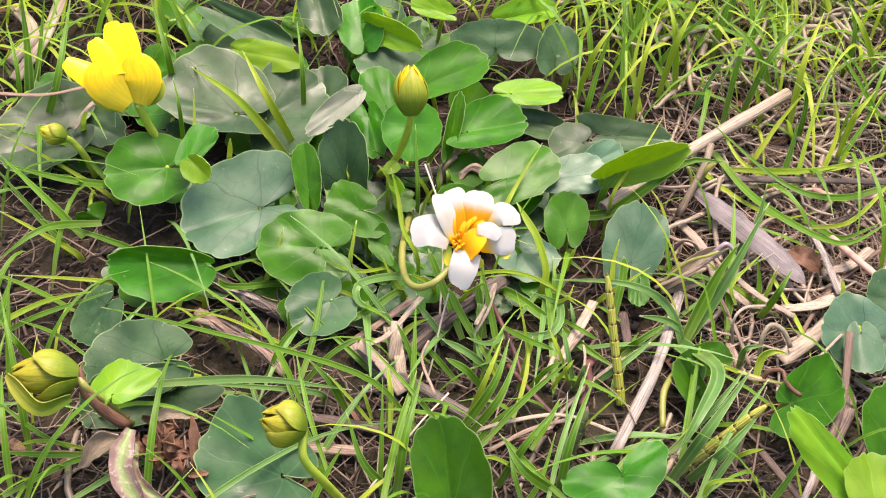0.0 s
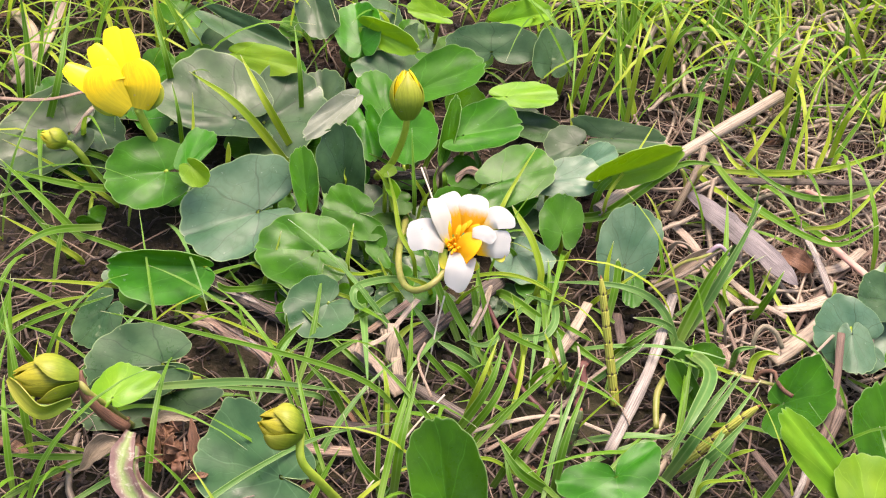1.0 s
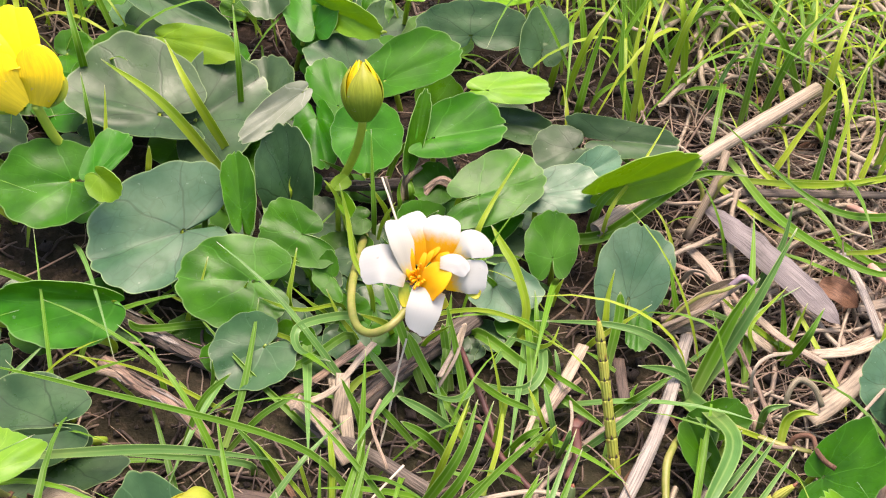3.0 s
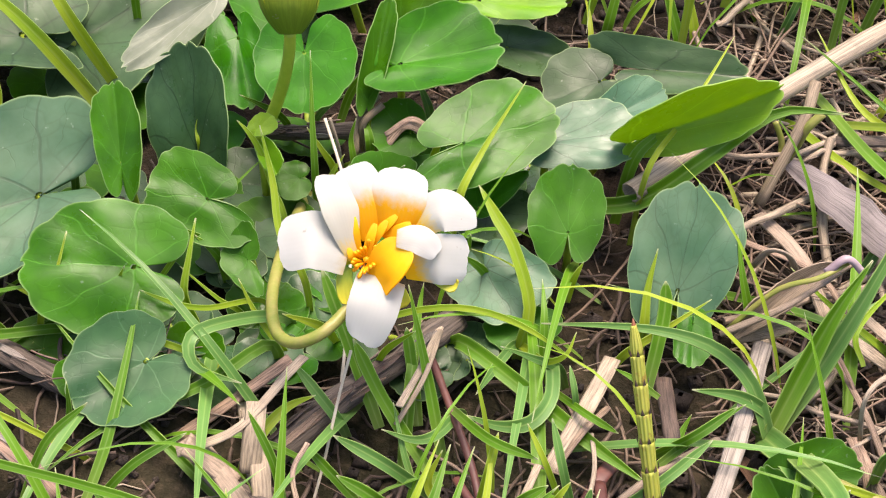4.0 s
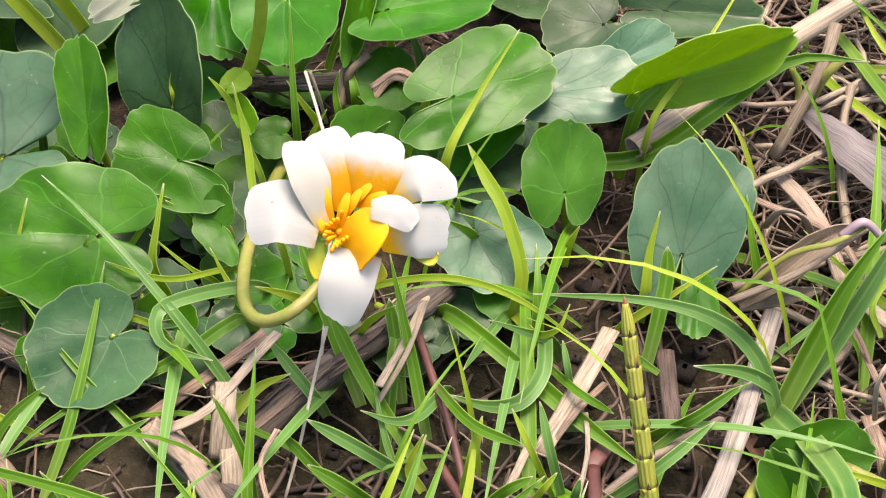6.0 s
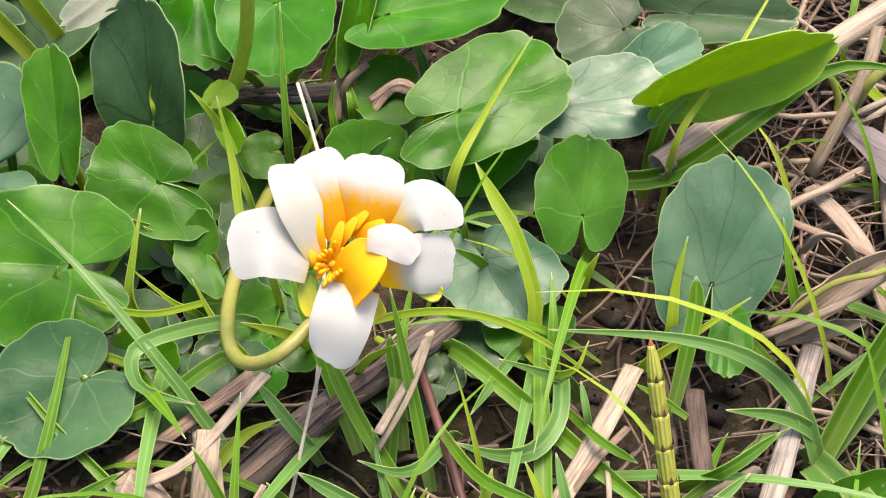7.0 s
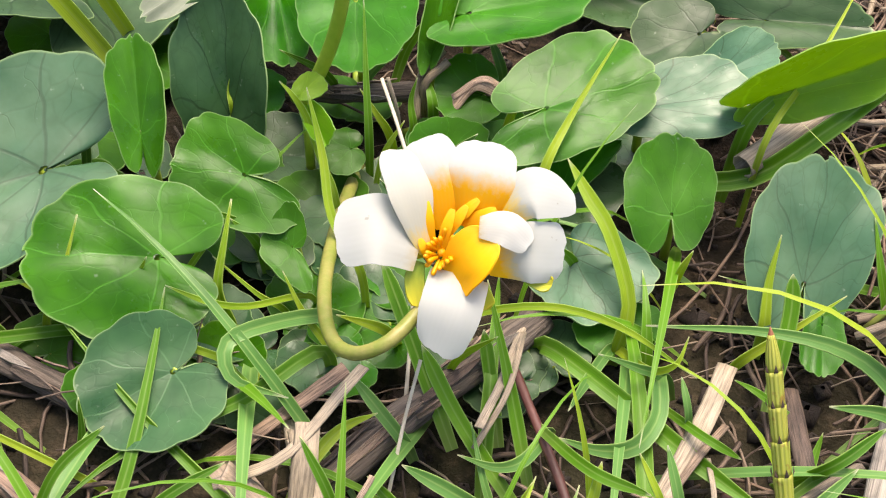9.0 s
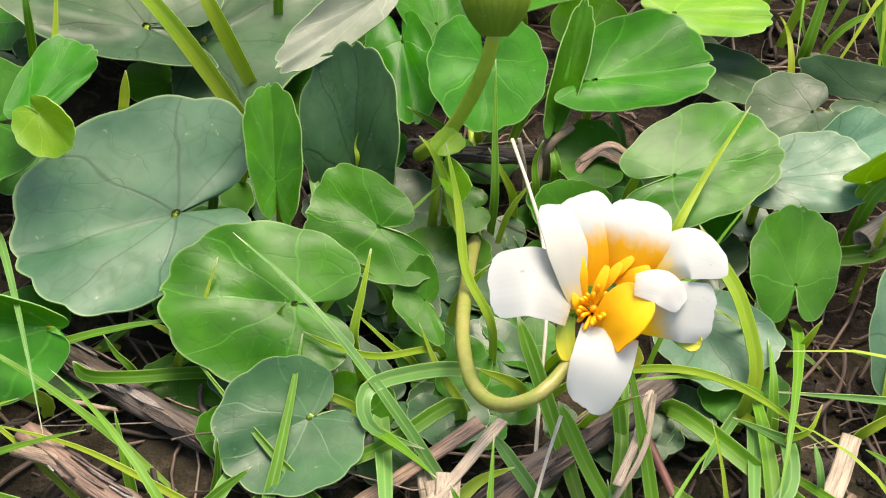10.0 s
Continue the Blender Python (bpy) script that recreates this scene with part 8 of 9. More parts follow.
straw([(-0.0047, -0.0517, 0.0100), (-0.0074, -0.0432, 0.0120), (-0.0057, -0.0386, 0.0130)], 0.00074, STRAW)
twig([(-0.0164, 0.0253, 0.0040), (-0.0089, 0.0238, 0.0050), (-0.0003, 0.0243, 0.0050)], 0.00305, BARK, flat=0.8, label="brown twig lying behind the flower stem", rough=0.2)
straw([(-0.0022, 0.0152, 0.0061), (-0.0028, 0.0141, 0.0120), (-0.0039, 0.0153, 0.0160)], 0.00056, STRAW_PALE)
straw([(-0.0004, 0.0183, 0.0060), (0.0002, 0.0217, 0.0099), (0.0030, 0.0245, 0.0120)], 0.00121, WITHERED, flat=0.7)
straw([(0.0100, 0.0168, 0.0129), (0.0074, 0.0172, 0.0140), (0.0039, 0.0161, 0.0120)], 0.00123, STRAW, flat=0.3)
straw([(0.0051, -0.0300, 0.0050), (0.0088, -0.0246, 0.0081), (0.0112, -0.0150, 0.0060)], 0.00075, STRAW_PALE, flat=0.3)
straw([(-0.0790, -0.0583, 0.0270), (-0.0776, -0.0616, 0.0240), (-0.0741, -0.0632, 0.0190), (-0.0695, -0.0632, 0.0140)], 0.00240, RUST, flat=0.75, label="brown withered flower stalk", name="withered_stalk", rough=0.45)
straw([(-0.0046, 0.0162, 0.0150), (-0.0024, 0.0088, 0.0130), (-0.0010, 0.0030, 0.0110), (-0.0009, -0.0067, 0.0090), (-0.0014, -0.0142, 0.0040), (-0.0024, -0.0262, 0.0000)], 0.00051, THREAD, flat=0.8, label="thin bleached stalk standing behind the flower")
straw([(-0.0006, -0.0234, 0.0120), (-0.0023, -0.0278, 0.0070), (-0.0039, -0.0339, 0.0030), (-0.0056, -0.0397, 0.0000)], 0.00044, THREAD, flat=0.8, label="thin bleached thread-like stalk hanging below the flower")
straw([(0.0106, 0.0193, 0.0090), (0.0069, 0.0203, 0.0100), (0.0040, 0.0182, 0.0080)], 0.00216, STRAW, flat=0.3)
straw([(0.0009, 0.0200, 0.0050), (0.0007, 0.0203, 0.0100), (0.0036, 0.0224, 0.0120)], 0.00116, WITHERED, flat=0.7)
straw([(-0.0217, -0.0307, 0.0030), (-0.0173, -0.0358, 0.0020), (-0.0127, -0.0404, 0.0010)], 0.00437, STRAW_PALE, flat=0.12, label="broad flat dry grass leaf")
straw([(-0.0140, -0.0247, 0.0030), (-0.0129, -0.0314, 0.0020), (-0.0113, -0.0404, 0.0010)], 0.00340, STRAW_PALE, flat=0.12, label="broad flat dry grass leaf")
straw([(-0.0230, -0.0300, 0.0020), (-0.0151, -0.0245, 0.0040), (-0.0085, -0.0200, 0.0060)], 0.00194, STRAW, flat=0.3)
straw([(-0.0486, -0.0173, 0.0020), (-0.0504, -0.0193, 0.0050), (-0.0541, -0.0200, 0.0070)], 0.00098, STRAW, rough=0.3)
straw([(0.0616, 0.0172, 0.0030), (0.0638, 0.0181, 0.0080), (0.0649, 0.0181, 0.0120), (0.0669, 0.0190, 0.0140)], 0.00164, STEM_BROWN, flat=0.7, label="olive-brown withered stalk standing in the litter")
straw([(0.0615, 0.0177, 0.0030), (0.0622, 0.0197, 0.0070), (0.0610, 0.0214, 0.0100)], 0.00109, STEM_BROWN, flat=0.7, label="olive-brown withered stalk standing in the litter")
dead_leaf([(0.0508, -0.0135, 0.0030), (0.0549, -0.0121, 0.0070), (0.0602, -0.0096, 0.0100), (0.0650, -0.0083, 0.0120)], 0.00354, WITHERED, "folded withered leaf, olive and brown, lying on the litter", tip=3, fold=0.6, crumple=0.08)
dead_leaf([(0.0509, -0.0134, 0.0020), (0.0559, -0.0133, 0.0040), (0.0612, -0.0129, 0.0050)], 0.00201, WITHERED, "folded withered leaf, olive and brown, lying on the litter", tip=3, fold=0.4, crumple=0.1)

# the bleached white celandine flower
white_flower = thing("white_flower", (-0.0074, 0.0150, 0.0010), "celandine flower bleached white with an orange-yellow heart", "flower")
bleached_petal(white_flower, (0.0019, -0.0169, 0.0256), (0.0010, -0.0141, 0.0302), (-0.0007, -0.0108, 0.0326), 0.00555, PETAL_WHITE, (-0.08, -0.45, 0.89), foot=0.4, end=0.95, curl=0.1, roll=0.1)
bleached_petal(white_flower, (0.0042, -0.0171, 0.0260), (0.0051, -0.0149, 0.0306), (0.0060, -0.0116, 0.0329), 0.00717, PETAL_WHITE, (-0.08, -0.53, 0.84), foot=0.45, end=0.9, curl=0.16, roll=0.1)
bleached_petal(white_flower, (0.0067, -0.0168, 0.0268), (0.0103, -0.0161, 0.0302), (0.0149, -0.0163, 0.0289), 0.00532, PETAL_PURE, (0.02, -0.53, 0.85), foot=0.55, end=0.5, skew=0.3, curl=0.1, roll=0.05)
bleached_petal(white_flower, (0.0058, -0.0198, 0.0239), (0.0098, -0.0203, 0.0258), (0.0140, -0.0199, 0.0250), 0.00647, PETAL_PURE, (0.13, -0.75, 0.65), foot=0.5, end=1.0, curl=0.1, roll=0.2)
bleached_petal(white_flower, (-0.0009, -0.0192, 0.0236), (-0.0026, -0.0163, 0.0277), (-0.0039, -0.0126, 0.0316), 0.00197, PETAL_GOLD, (-0.43, -0.64, 0.64), foot=0.7, end=0.7, curl=0.1, roll=0.02)
bleached_petal(white_flower, (-0.0002, -0.0191, 0.0244), (-0.0017, -0.0159, 0.0298), (-0.0033, -0.0124, 0.0326), 0.00486, PETAL_CREAM, (0.38, -0.56, 0.74), foot=0.3, end=0.85, curl=0.1, roll=0.05, skew=-0.3)
bleached_petal(white_flower, (-0.0008, -0.0182, 0.0254), (-0.0051, -0.0183, 0.0273), (-0.0096, -0.0177, 0.0257), 0.00740, PETAL_BLANK, (-0.13, -0.45, 0.88), foot=0.9, end=1.0, curl=0.08, roll=0.1)
bleached_petal(white_flower, (0.0032, -0.0211, 0.0234), (0.0022, -0.0246, 0.0219), (0.0006, -0.0272, 0.0182), 0.00647, PETAL_BLANK, (-0.06, -0.76, 0.65), foot=0.95, end=0.78, skew=-0.22, curl=0.12, roll=0.08)
bleached_petal(white_flower, (0.0027, -0.0216, 0.0230), (0.0040, -0.0211, 0.0257), (0.0061, -0.0197, 0.0278), 0.00532, PETAL_THROAT, (-0.35, -0.43, 0.83), foot=0.8, end=0.8, curl=-0.2, roll=0.05)
bleached_petal(white_flower, (0.0050, -0.0190, 0.0283), (0.0078, -0.0195, 0.0286), (0.0101, -0.0205, 0.0271), 0.00370, PETAL_BLANK, (0.12, -0.53, 0.84), foot=0.6, end=0.7, curl=0.12, roll=0.15)
bleached_petal(white_flower, (0.0011, -0.0189, 0.0244), (0.0017, -0.0180, 0.0266), (0.0024, -0.0166, 0.0283), 0.00116, PETAL_THROAT, (-0.07, -0.61, 0.79), foot=0.8, end=0.6, curl=0.05, roll=0.02)
bleached_petal(white_flower, (0.0004, -0.0183, 0.0249), (0.0001, -0.0173, 0.0270), (-0.0002, -0.0159, 0.0287), 0.00092, PETAL_THROAT, (-0.07, -0.61, 0.79), foot=0.8, end=0.6, curl=0.05, roll=0.02)
bleached_petal(white_flower, (0.0016, -0.0179, 0.0254), (0.0027, -0.0174, 0.0272), (0.0038, -0.0164, 0.0286), 0.00116, PETAL_THROAT, (-0.07, -0.61, 0.79), foot=0.8, end=0.6, curl=0.05, roll=0.02)
bleached_petal(white_flower, (0.0035, -0.0171, 0.0264), (0.0051, -0.0172, 0.0277), (0.0068, -0.0168, 0.0285), 0.00139, PETAL_THROAT, (-0.07, -0.61, 0.79), foot=0.8, end=0.6, curl=0.05, roll=0.02)
bleached_petal(white_flower, (0.0024, -0.0171, 0.0263), (0.0036, -0.0167, 0.0279), (0.0050, -0.0160, 0.0291), 0.00116, PETAL_THROAT, (-0.07, -0.61, 0.79), foot=0.8, end=0.6, curl=0.05, roll=0.02)
bleached_petal(white_flower, (0.0002, -0.0196, 0.0237), (-0.0004, -0.0193, 0.0251), (-0.0009, -0.0186, 0.0260), 0.00092, PETAL_THROAT, (-0.07, -0.61, 0.79), foot=0.8, end=0.6, curl=0.05, roll=0.02)
petal(white_flower, (0.0037, -0.0208, 0.0218), (0.0048, -0.0224, 0.0211), (0.0053, -0.0233, 0.0199), 0.00347, PETAL_GREEN, (-0.07, -0.69, 0.72), curl=-0.3, blunt=0.6, name='sepal')
petal(white_flower, (0.0091, -0.0202, 0.0233), (0.0111, -0.0213, 0.0229), (0.0126, -0.0218, 0.0225), 0.00197, PETAL_GREEN, (-0.07, -0.69, 0.72), curl=-0.3, blunt=0.6, name='sepal')
petal(white_flower, (-0.0009, -0.0193, 0.0233), (-0.0014, -0.0207, 0.0222), (-0.0010, -0.0228, 0.0203), 0.00197, PETAL_GREEN, (-0.07, -0.69, 0.72), curl=-0.3, blunt=0.6, name='sepal')
stamen_cluster(white_flower, (0.0014, -0.0189, 0.0241), (-0.1748, -0.5305, 0.8295), 0.00170, 20, 0.00130, 5)
celandine_stem(white_flower, [(-0.0074, 0.0150, 0.0010), (-0.0098, -0.0011, 0.0080), (-0.0109, -0.0133, 0.0120), (-0.0102, -0.0222, 0.0150), (-0.0078, -0.0263, 0.0170), (-0.0042, -0.0265, 0.0190), (-0.0008, -0.0226, 0.0195), (0.0023, -0.0185, 0.0204)], 0.00078, STEM_BROWN)

# the yellow celandine flower
yellow_flower = thing("yellow_flower", (-0.0623, 0.0293, -0.0005), "half-open shiny yellow celandine flower on a green stem", "flower")
bleached_petal(yellow_flower, (-0.0759, 0.0294, 0.0251), (-0.0775, 0.0354, 0.0312), (-0.0799, 0.0414, 0.0370), 0.00713, PETAL_YELLOW, (0.03, -0.69, 0.72), foot=0.55, end=0.6, curl=0.2, roll=-0.04)
bleached_petal(yellow_flower, (-0.0751, 0.0298, 0.0255), (-0.0755, 0.0353, 0.0313), (-0.0765, 0.0412, 0.0369), 0.00576, PETAL_YELLOW, (-0.17, -0.69, 0.71), foot=0.55, end=0.6, curl=0.2, roll=-0.04)
bleached_petal(yellow_flower, (-0.0764, 0.0291, 0.0254), (-0.0803, 0.0336, 0.0305), (-0.0842, 0.0379, 0.0343), 0.00658, PETAL_YELLOW, (0.13, -0.69, 0.71), foot=0.55, end=0.6, curl=0.2, roll=-0.04)
bleached_petal(yellow_flower, (-0.0762, 0.0269, 0.0255), (-0.0831, 0.0296, 0.0292), (-0.0905, 0.0334, 0.0314), 0.00658, PETAL_YELLOW, (0.03, -0.46, 0.89), foot=0.55, end=0.6, curl=0.2, roll=-0.04)
bleached_petal(yellow_flower, (-0.0719, 0.0264, 0.0249), (-0.0702, 0.0283, 0.0283), (-0.0713, 0.0319, 0.0309), 0.00603, PETAL_YELLOW, (-0.51, -0.60, 0.62), foot=0.55, end=0.6, curl=0.2, roll=-0.04)
bleached_petal(yellow_flower, (-0.0748, 0.0253, 0.0253), (-0.0800, 0.0275, 0.0303), (-0.0804, 0.0313, 0.0336), 0.01096, PETAL_GOLD, (0.17, -0.68, 0.71), foot=0.55, end=0.6, curl=0.2, roll=-0.04)
bleached_petal(yellow_flower, (-0.0731, 0.0252, 0.0254), (-0.0724, 0.0278, 0.0306), (-0.0745, 0.0324, 0.0341), 0.01014, PETAL_GOLD, (-0.26, -0.67, 0.69), foot=0.55, end=0.6, curl=0.2, roll=-0.04)
petal(yellow_flower, (-0.0716, 0.0257, 0.0251), (-0.0690, 0.0271, 0.0279), (-0.0698, 0.0295, 0.0296), 0.00466, SEPAL, (-0.51, -0.60, 0.62), curl=0.3, blunt=0.8, name='sepal')
petal(yellow_flower, (-0.0753, 0.0254, 0.0250), (-0.0801, 0.0251, 0.0263), (-0.0837, 0.0275, 0.0282), 0.00466, SEPAL, (0.13, -0.69, 0.71), curl=0.3, blunt=0.8, name='sepal')
celandine_stem(yellow_flower, [(-0.0623, 0.0293, -0.0005), (-0.0668, 0.0260, 0.0090), (-0.0704, 0.0253, 0.0170), (-0.0732, 0.0260, 0.0247)], 0.00105, STEM)

# buds
flower_bud((-0.0088, 0.0128, 0.0335), (-0.0092, 0.0195, 0.0426), 0.00745, [(-0.0151, 0.0221, 0.0060), (-0.0124, 0.0180, 0.0134), (-0.0103, 0.0155, 0.0218), (-0.0092, 0.0139, 0.0285)], 0.00085, "plump greenish yellow celandine bud showing a yellow tip", inner=PETAL_GOLD, seed=1, cover=0.93)
opening_bud = flower_bud((-0.0788, -0.0596, 0.0260), (-0.0915, -0.0604, 0.0273), 0.00925, [(-0.0703, -0.0530, 0.0020), (-0.0741, -0.0588, 0.0160), (-0.0770, -0.0616, 0.0240)], 0.00081, "swollen yellow-green celandine bud about to open", inner=PETAL_OLIVE, seed=2, opening=0.05, cover=0.62, stem_material=STEM_BROWN)
petal(opening_bud, (-0.0801, -0.0639, 0.0242), (-0.0864, -0.0667, 0.0245), (-0.0930, -0.0608, 0.0277), 0.00344, SEPAL, (0.00, -0.86, 0.23), curl=-0.4, blunt=0.9, name='sepal')
flower_bud((-0.0328, -0.0745, 0.0270), (-0.0409, -0.0745, 0.0308), 0.00883, [(-0.0244, -0.0743, 0.0020), (-0.0291, -0.0788, 0.0160), (-0.0328, -0.0787, 0.0231)], 0.00090, "round green celandine bud on a bent stem", inner=PETAL_OLIVE, seed=3, cover=0.84, stem_material=STEM)
flower_bud((-0.0906, 0.0232, 0.0160), (-0.0965, 0.0238, 0.0180), 0.00488, [(-0.0850, 0.0250, 0.0020), (-0.0868, 0.0235, 0.0100), (-0.0892, 0.0238, 0.0140)], 0.00081, "small green celandine bud among the leaves", seed=4)

# horsetail shoots
horsetail((0.0376, -0.0468, 0.0010), (0.0332, -0.0309, 0.0260), 0.00225, 8, "yellow-green horsetail shoot with dark toothed rings")
horsetail((0.0470, -0.0672, 0.0029), (0.0643, -0.0626, 0.0199), 0.00261, 6, "leaning yellow-green horsetail shoot with dark rings")
horsetail((0.0238, -0.0618, -0.0000), (0.0276, -0.0570, 0.0120), 0.00316, 5, "short dark green horsetail shoot in the litter", material=SHOOT_DARK)

# dead leaves
dead_leaf([(0.0627, 0.0159, 0.0070), (0.0690, 0.0068, 0.0080), (0.0777, -0.0070, 0.0090), (0.0852, -0.0145, 0.0060)], 0.00523, DEAD_GREY, "flat greyish-mauve dead leaf lying on the litter", tip=5, fold=-0.12)
dead_leaf([(0.0830, -0.0035, 0.0060), (0.0863, -0.0068, 0.0070), (0.0900, -0.0083, 0.0040)], 0.00460, RUST, "torn brown end of a dead leaf", tip=3)
dead_leaf([(-0.0682, -0.0622, 0.0075), (-0.0670, -0.0635, 0.0055), (-0.0643, -0.0669, 0.0063)], 0.00179, RUST, "crumpled rust-brown dead leaf scrap on the soil", turn=-45, fold=0.5)
dead_leaf([(-0.0660, -0.0596, 0.0032), (-0.0630, -0.0597, 0.0058), (-0.0599, -0.0608, 0.0082)], 0.00216, RUST, "crumpled rust-brown dead leaf scrap on the soil", turn=-42, fold=0.5)
dead_leaf([(-0.0617, -0.0616, 0.0066), (-0.0621, -0.0602, 0.0075), (-0.0625, -0.0545, 0.0035)], 0.00146, RUST, "crumpled rust-brown dead leaf scrap on the soil", turn=-24, fold=0.5)
dead_leaf([(-0.0678, -0.0654, 0.0075), (-0.0655, -0.0682, 0.0100), (-0.0630, -0.0645, 0.0038)], 0.00140, RUST, "crumpled rust-brown dead leaf scrap on the soil", turn=44, fold=0.5)
dead_leaf([(-0.0591, -0.0614, 0.0040), (-0.0607, -0.0616, 0.0050), (-0.0626, -0.0585, 0.0035)], 0.00172, RUST, "crumpled rust-brown dead leaf scrap on the soil", turn=-48, fold=0.5)
dead_leaf([(-0.0659, -0.0641, 0.0068), (-0.0681, -0.0649, 0.0092), (-0.0702, -0.0606, 0.0038)], 0.00208, RUST, "crumpled rust-brown dead leaf scrap on the soil", turn=42, fold=0.5)
dead_leaf([(-0.0582, -0.0650, 0.0080), (-0.0610, -0.0661, 0.0110), (-0.0638, -0.0597, 0.0037)], 0.00185, RUST, "crumpled rust-brown dead leaf scrap on the soil", turn=-20, fold=0.5)
dead_leaf([(-0.0590, -0.0710, 0.0064), (-0.0591, -0.0705, 0.0103), (-0.0601, -0.0617, 0.0036)], 0.00200, RUST, "crumpled rust-brown dead leaf scrap on the soil", turn=-4, fold=0.5)
dead_leaf([(-0.0691, -0.0635, 0.0047), (-0.0669, -0.0658, 0.0076), (-0.0642, -0.0626, 0.0043)], 0.00161, RUST, "crumpled rust-brown dead leaf scrap on the soil", turn=-9, fold=0.5)
dead_leaf([(-0.0608, -0.0564, 0.0058), (-0.0615, -0.0606, 0.0076), (-0.0616, -0.0618, 0.0050)], 0.00195, RUST, "crumpled rust-brown dead leaf scrap on the soil", turn=22, fold=0.5)
dead_leaf([(-0.0635, -0.0555, 0.0073), (-0.0630, -0.0593, 0.0072), (-0.0623, -0.0631, 0.0070)], 0.00137, RUST, "crumpled rust-brown dead leaf scrap on the soil", turn=-17, fold=0.5)
dead_leaf([(-0.0532, -0.0654, 0.0037), (-0.0526, -0.0636, 0.0053), (-0.0511, -0.0619, 0.0057)], 0.00196, RUST, "crumpled rust-brown dead leaf scrap on the soil", turn=-13, fold=0.5)
dead_leaf([(-0.0708, -0.0517, 0.0034), (-0.0712, -0.0571, 0.0084), (-0.0723, -0.0586, 0.0072)], 0.00127, RUST, "crumpled rust-brown dead leaf scrap on the soil", turn=7, fold=0.5)
dead_leaf([(-0.0594, -0.0690, 0.0044), (-0.0581, -0.0693, 0.0085), (-0.0579, -0.0645, 0.0067)], 0.00151, RUST, "crumpled rust-brown dead leaf scrap on the soil", turn=-44, fold=0.5)
dead_leaf([(-0.0631, -0.0694, 0.0073), (-0.0630, -0.0657, 0.0062), (-0.0620, -0.0615, 0.0059)], 0.00176, RUST, "crumpled rust-brown dead leaf scrap on the soil", turn=19, fold=0.5)
dead_leaf([(-0.0617, -0.0620, 0.0032), (-0.0637, -0.0691, 0.0110), (-0.0670, -0.0668, 0.0084)], 0.00169, RUST, "crumpled rust-brown dead leaf scrap on the soil", turn=17, fold=0.5)
dead_leaf([(-0.0694, -0.0633, 0.0033), (-0.0683, -0.0628, 0.0063), (-0.0682, -0.0566, 0.0039)], 0.00129, RUST, "crumpled rust-brown dead leaf scrap on the soil", turn=12, fold=0.5)
dead_leaf([(-0.0656, -0.0670, 0.0074), (-0.0669, -0.0644, 0.0063), (-0.0681, -0.0641, 0.0079)], 0.00189, RUST, "crumpled rust-brown dead leaf scrap on the soil", turn=29, fold=0.5)
dead_leaf([(-0.0642, -0.0645, 0.0059), (-0.0662, -0.0624, 0.0055), (-0.0673, -0.0592, 0.0032)], 0.00193, RUST, "crumpled rust-brown dead leaf scrap on the soil", turn=-40, fold=0.5)
dead_leaf([(-0.0561, -0.0628, 0.0047), (-0.0589, -0.0677, 0.0097), (-0.0613, -0.0628, 0.0031)], 0.00209, RUST, "crumpled rust-brown dead leaf scrap on the soil", turn=25, fold=0.5)
dead_leaf([(-0.0580, -0.0654, 0.0053), (-0.0593, -0.0663, 0.0058), (-0.0612, -0.0687, 0.0088)], 0.00130, RUST, "crumpled rust-brown dead leaf scrap on the soil", turn=-44, fold=0.5)
dead_leaf([(-0.0569, -0.0698, 0.0057), (-0.0543, -0.0706, 0.0073), (-0.0525, -0.0699, 0.0068)], 0.00140, RUST, "crumpled rust-brown dead leaf scrap on the soil", turn=-18, fold=0.5)
dead_leaf([(-0.0643, -0.0558, 0.0056), (-0.0619, -0.0584, 0.0075), (-0.0600, -0.0586, 0.0084)], 0.00167, RUST, "crumpled rust-brown dead leaf scrap on the soil", turn=-10, fold=0.5)
dead_leaf([(-0.0667, -0.0615, 0.0079), (-0.0647, -0.0644, 0.0097), (-0.0627, -0.0639, 0.0085)], 0.00207, RUST, "crumpled rust-brown dead leaf scrap on the soil", turn=-12, fold=0.5)
dead_leaf([(-0.0598, -0.0592, 0.0047), (-0.0600, -0.0656, 0.0100), (-0.0613, -0.0644, 0.0054)], 0.00139, RUST, "crumpled rust-brown dead leaf scrap on the soil", turn=-15, fold=0.5)
dead_leaf([(-0.0659, -0.0667, 0.0033), (-0.0638, -0.0667, 0.0056), (-0.0618, -0.0652, 0.0049)], 0.00121, RUST, "crumpled rust-brown dead leaf scrap on the soil", turn=-23, fold=0.5)
dead_leaf([(-0.0661, -0.0544, 0.0061), (-0.0641, -0.0595, 0.0096), (-0.0622, -0.0611, 0.0083)], 0.00190, RUST, "crumpled rust-brown dead leaf scrap on the soil", turn=-23, fold=0.5)
dead_leaf([(-0.0676, -0.0549, 0.0067), (-0.0650, -0.0584, 0.0096), (-0.0626, -0.0589, 0.0078)], 0.00168, RUST, "crumpled rust-brown dead leaf scrap on the soil", turn=9, fold=0.5)
dead_leaf([(-0.0619, -0.0579, 0.0032), (-0.0639, -0.0601, 0.0059), (-0.0653, -0.0575, 0.0040)], 0.00130, RUST, "crumpled rust-brown dead leaf scrap on the soil", turn=1, fold=0.5)
dead_leaf([(-0.0670, -0.0606, 0.0048), (-0.0655, -0.0602, 0.0066), (-0.0636, -0.0566, 0.0049)], 0.00157, RUST, "crumpled rust-brown dead leaf scrap on the soil", turn=-27, fold=0.5)
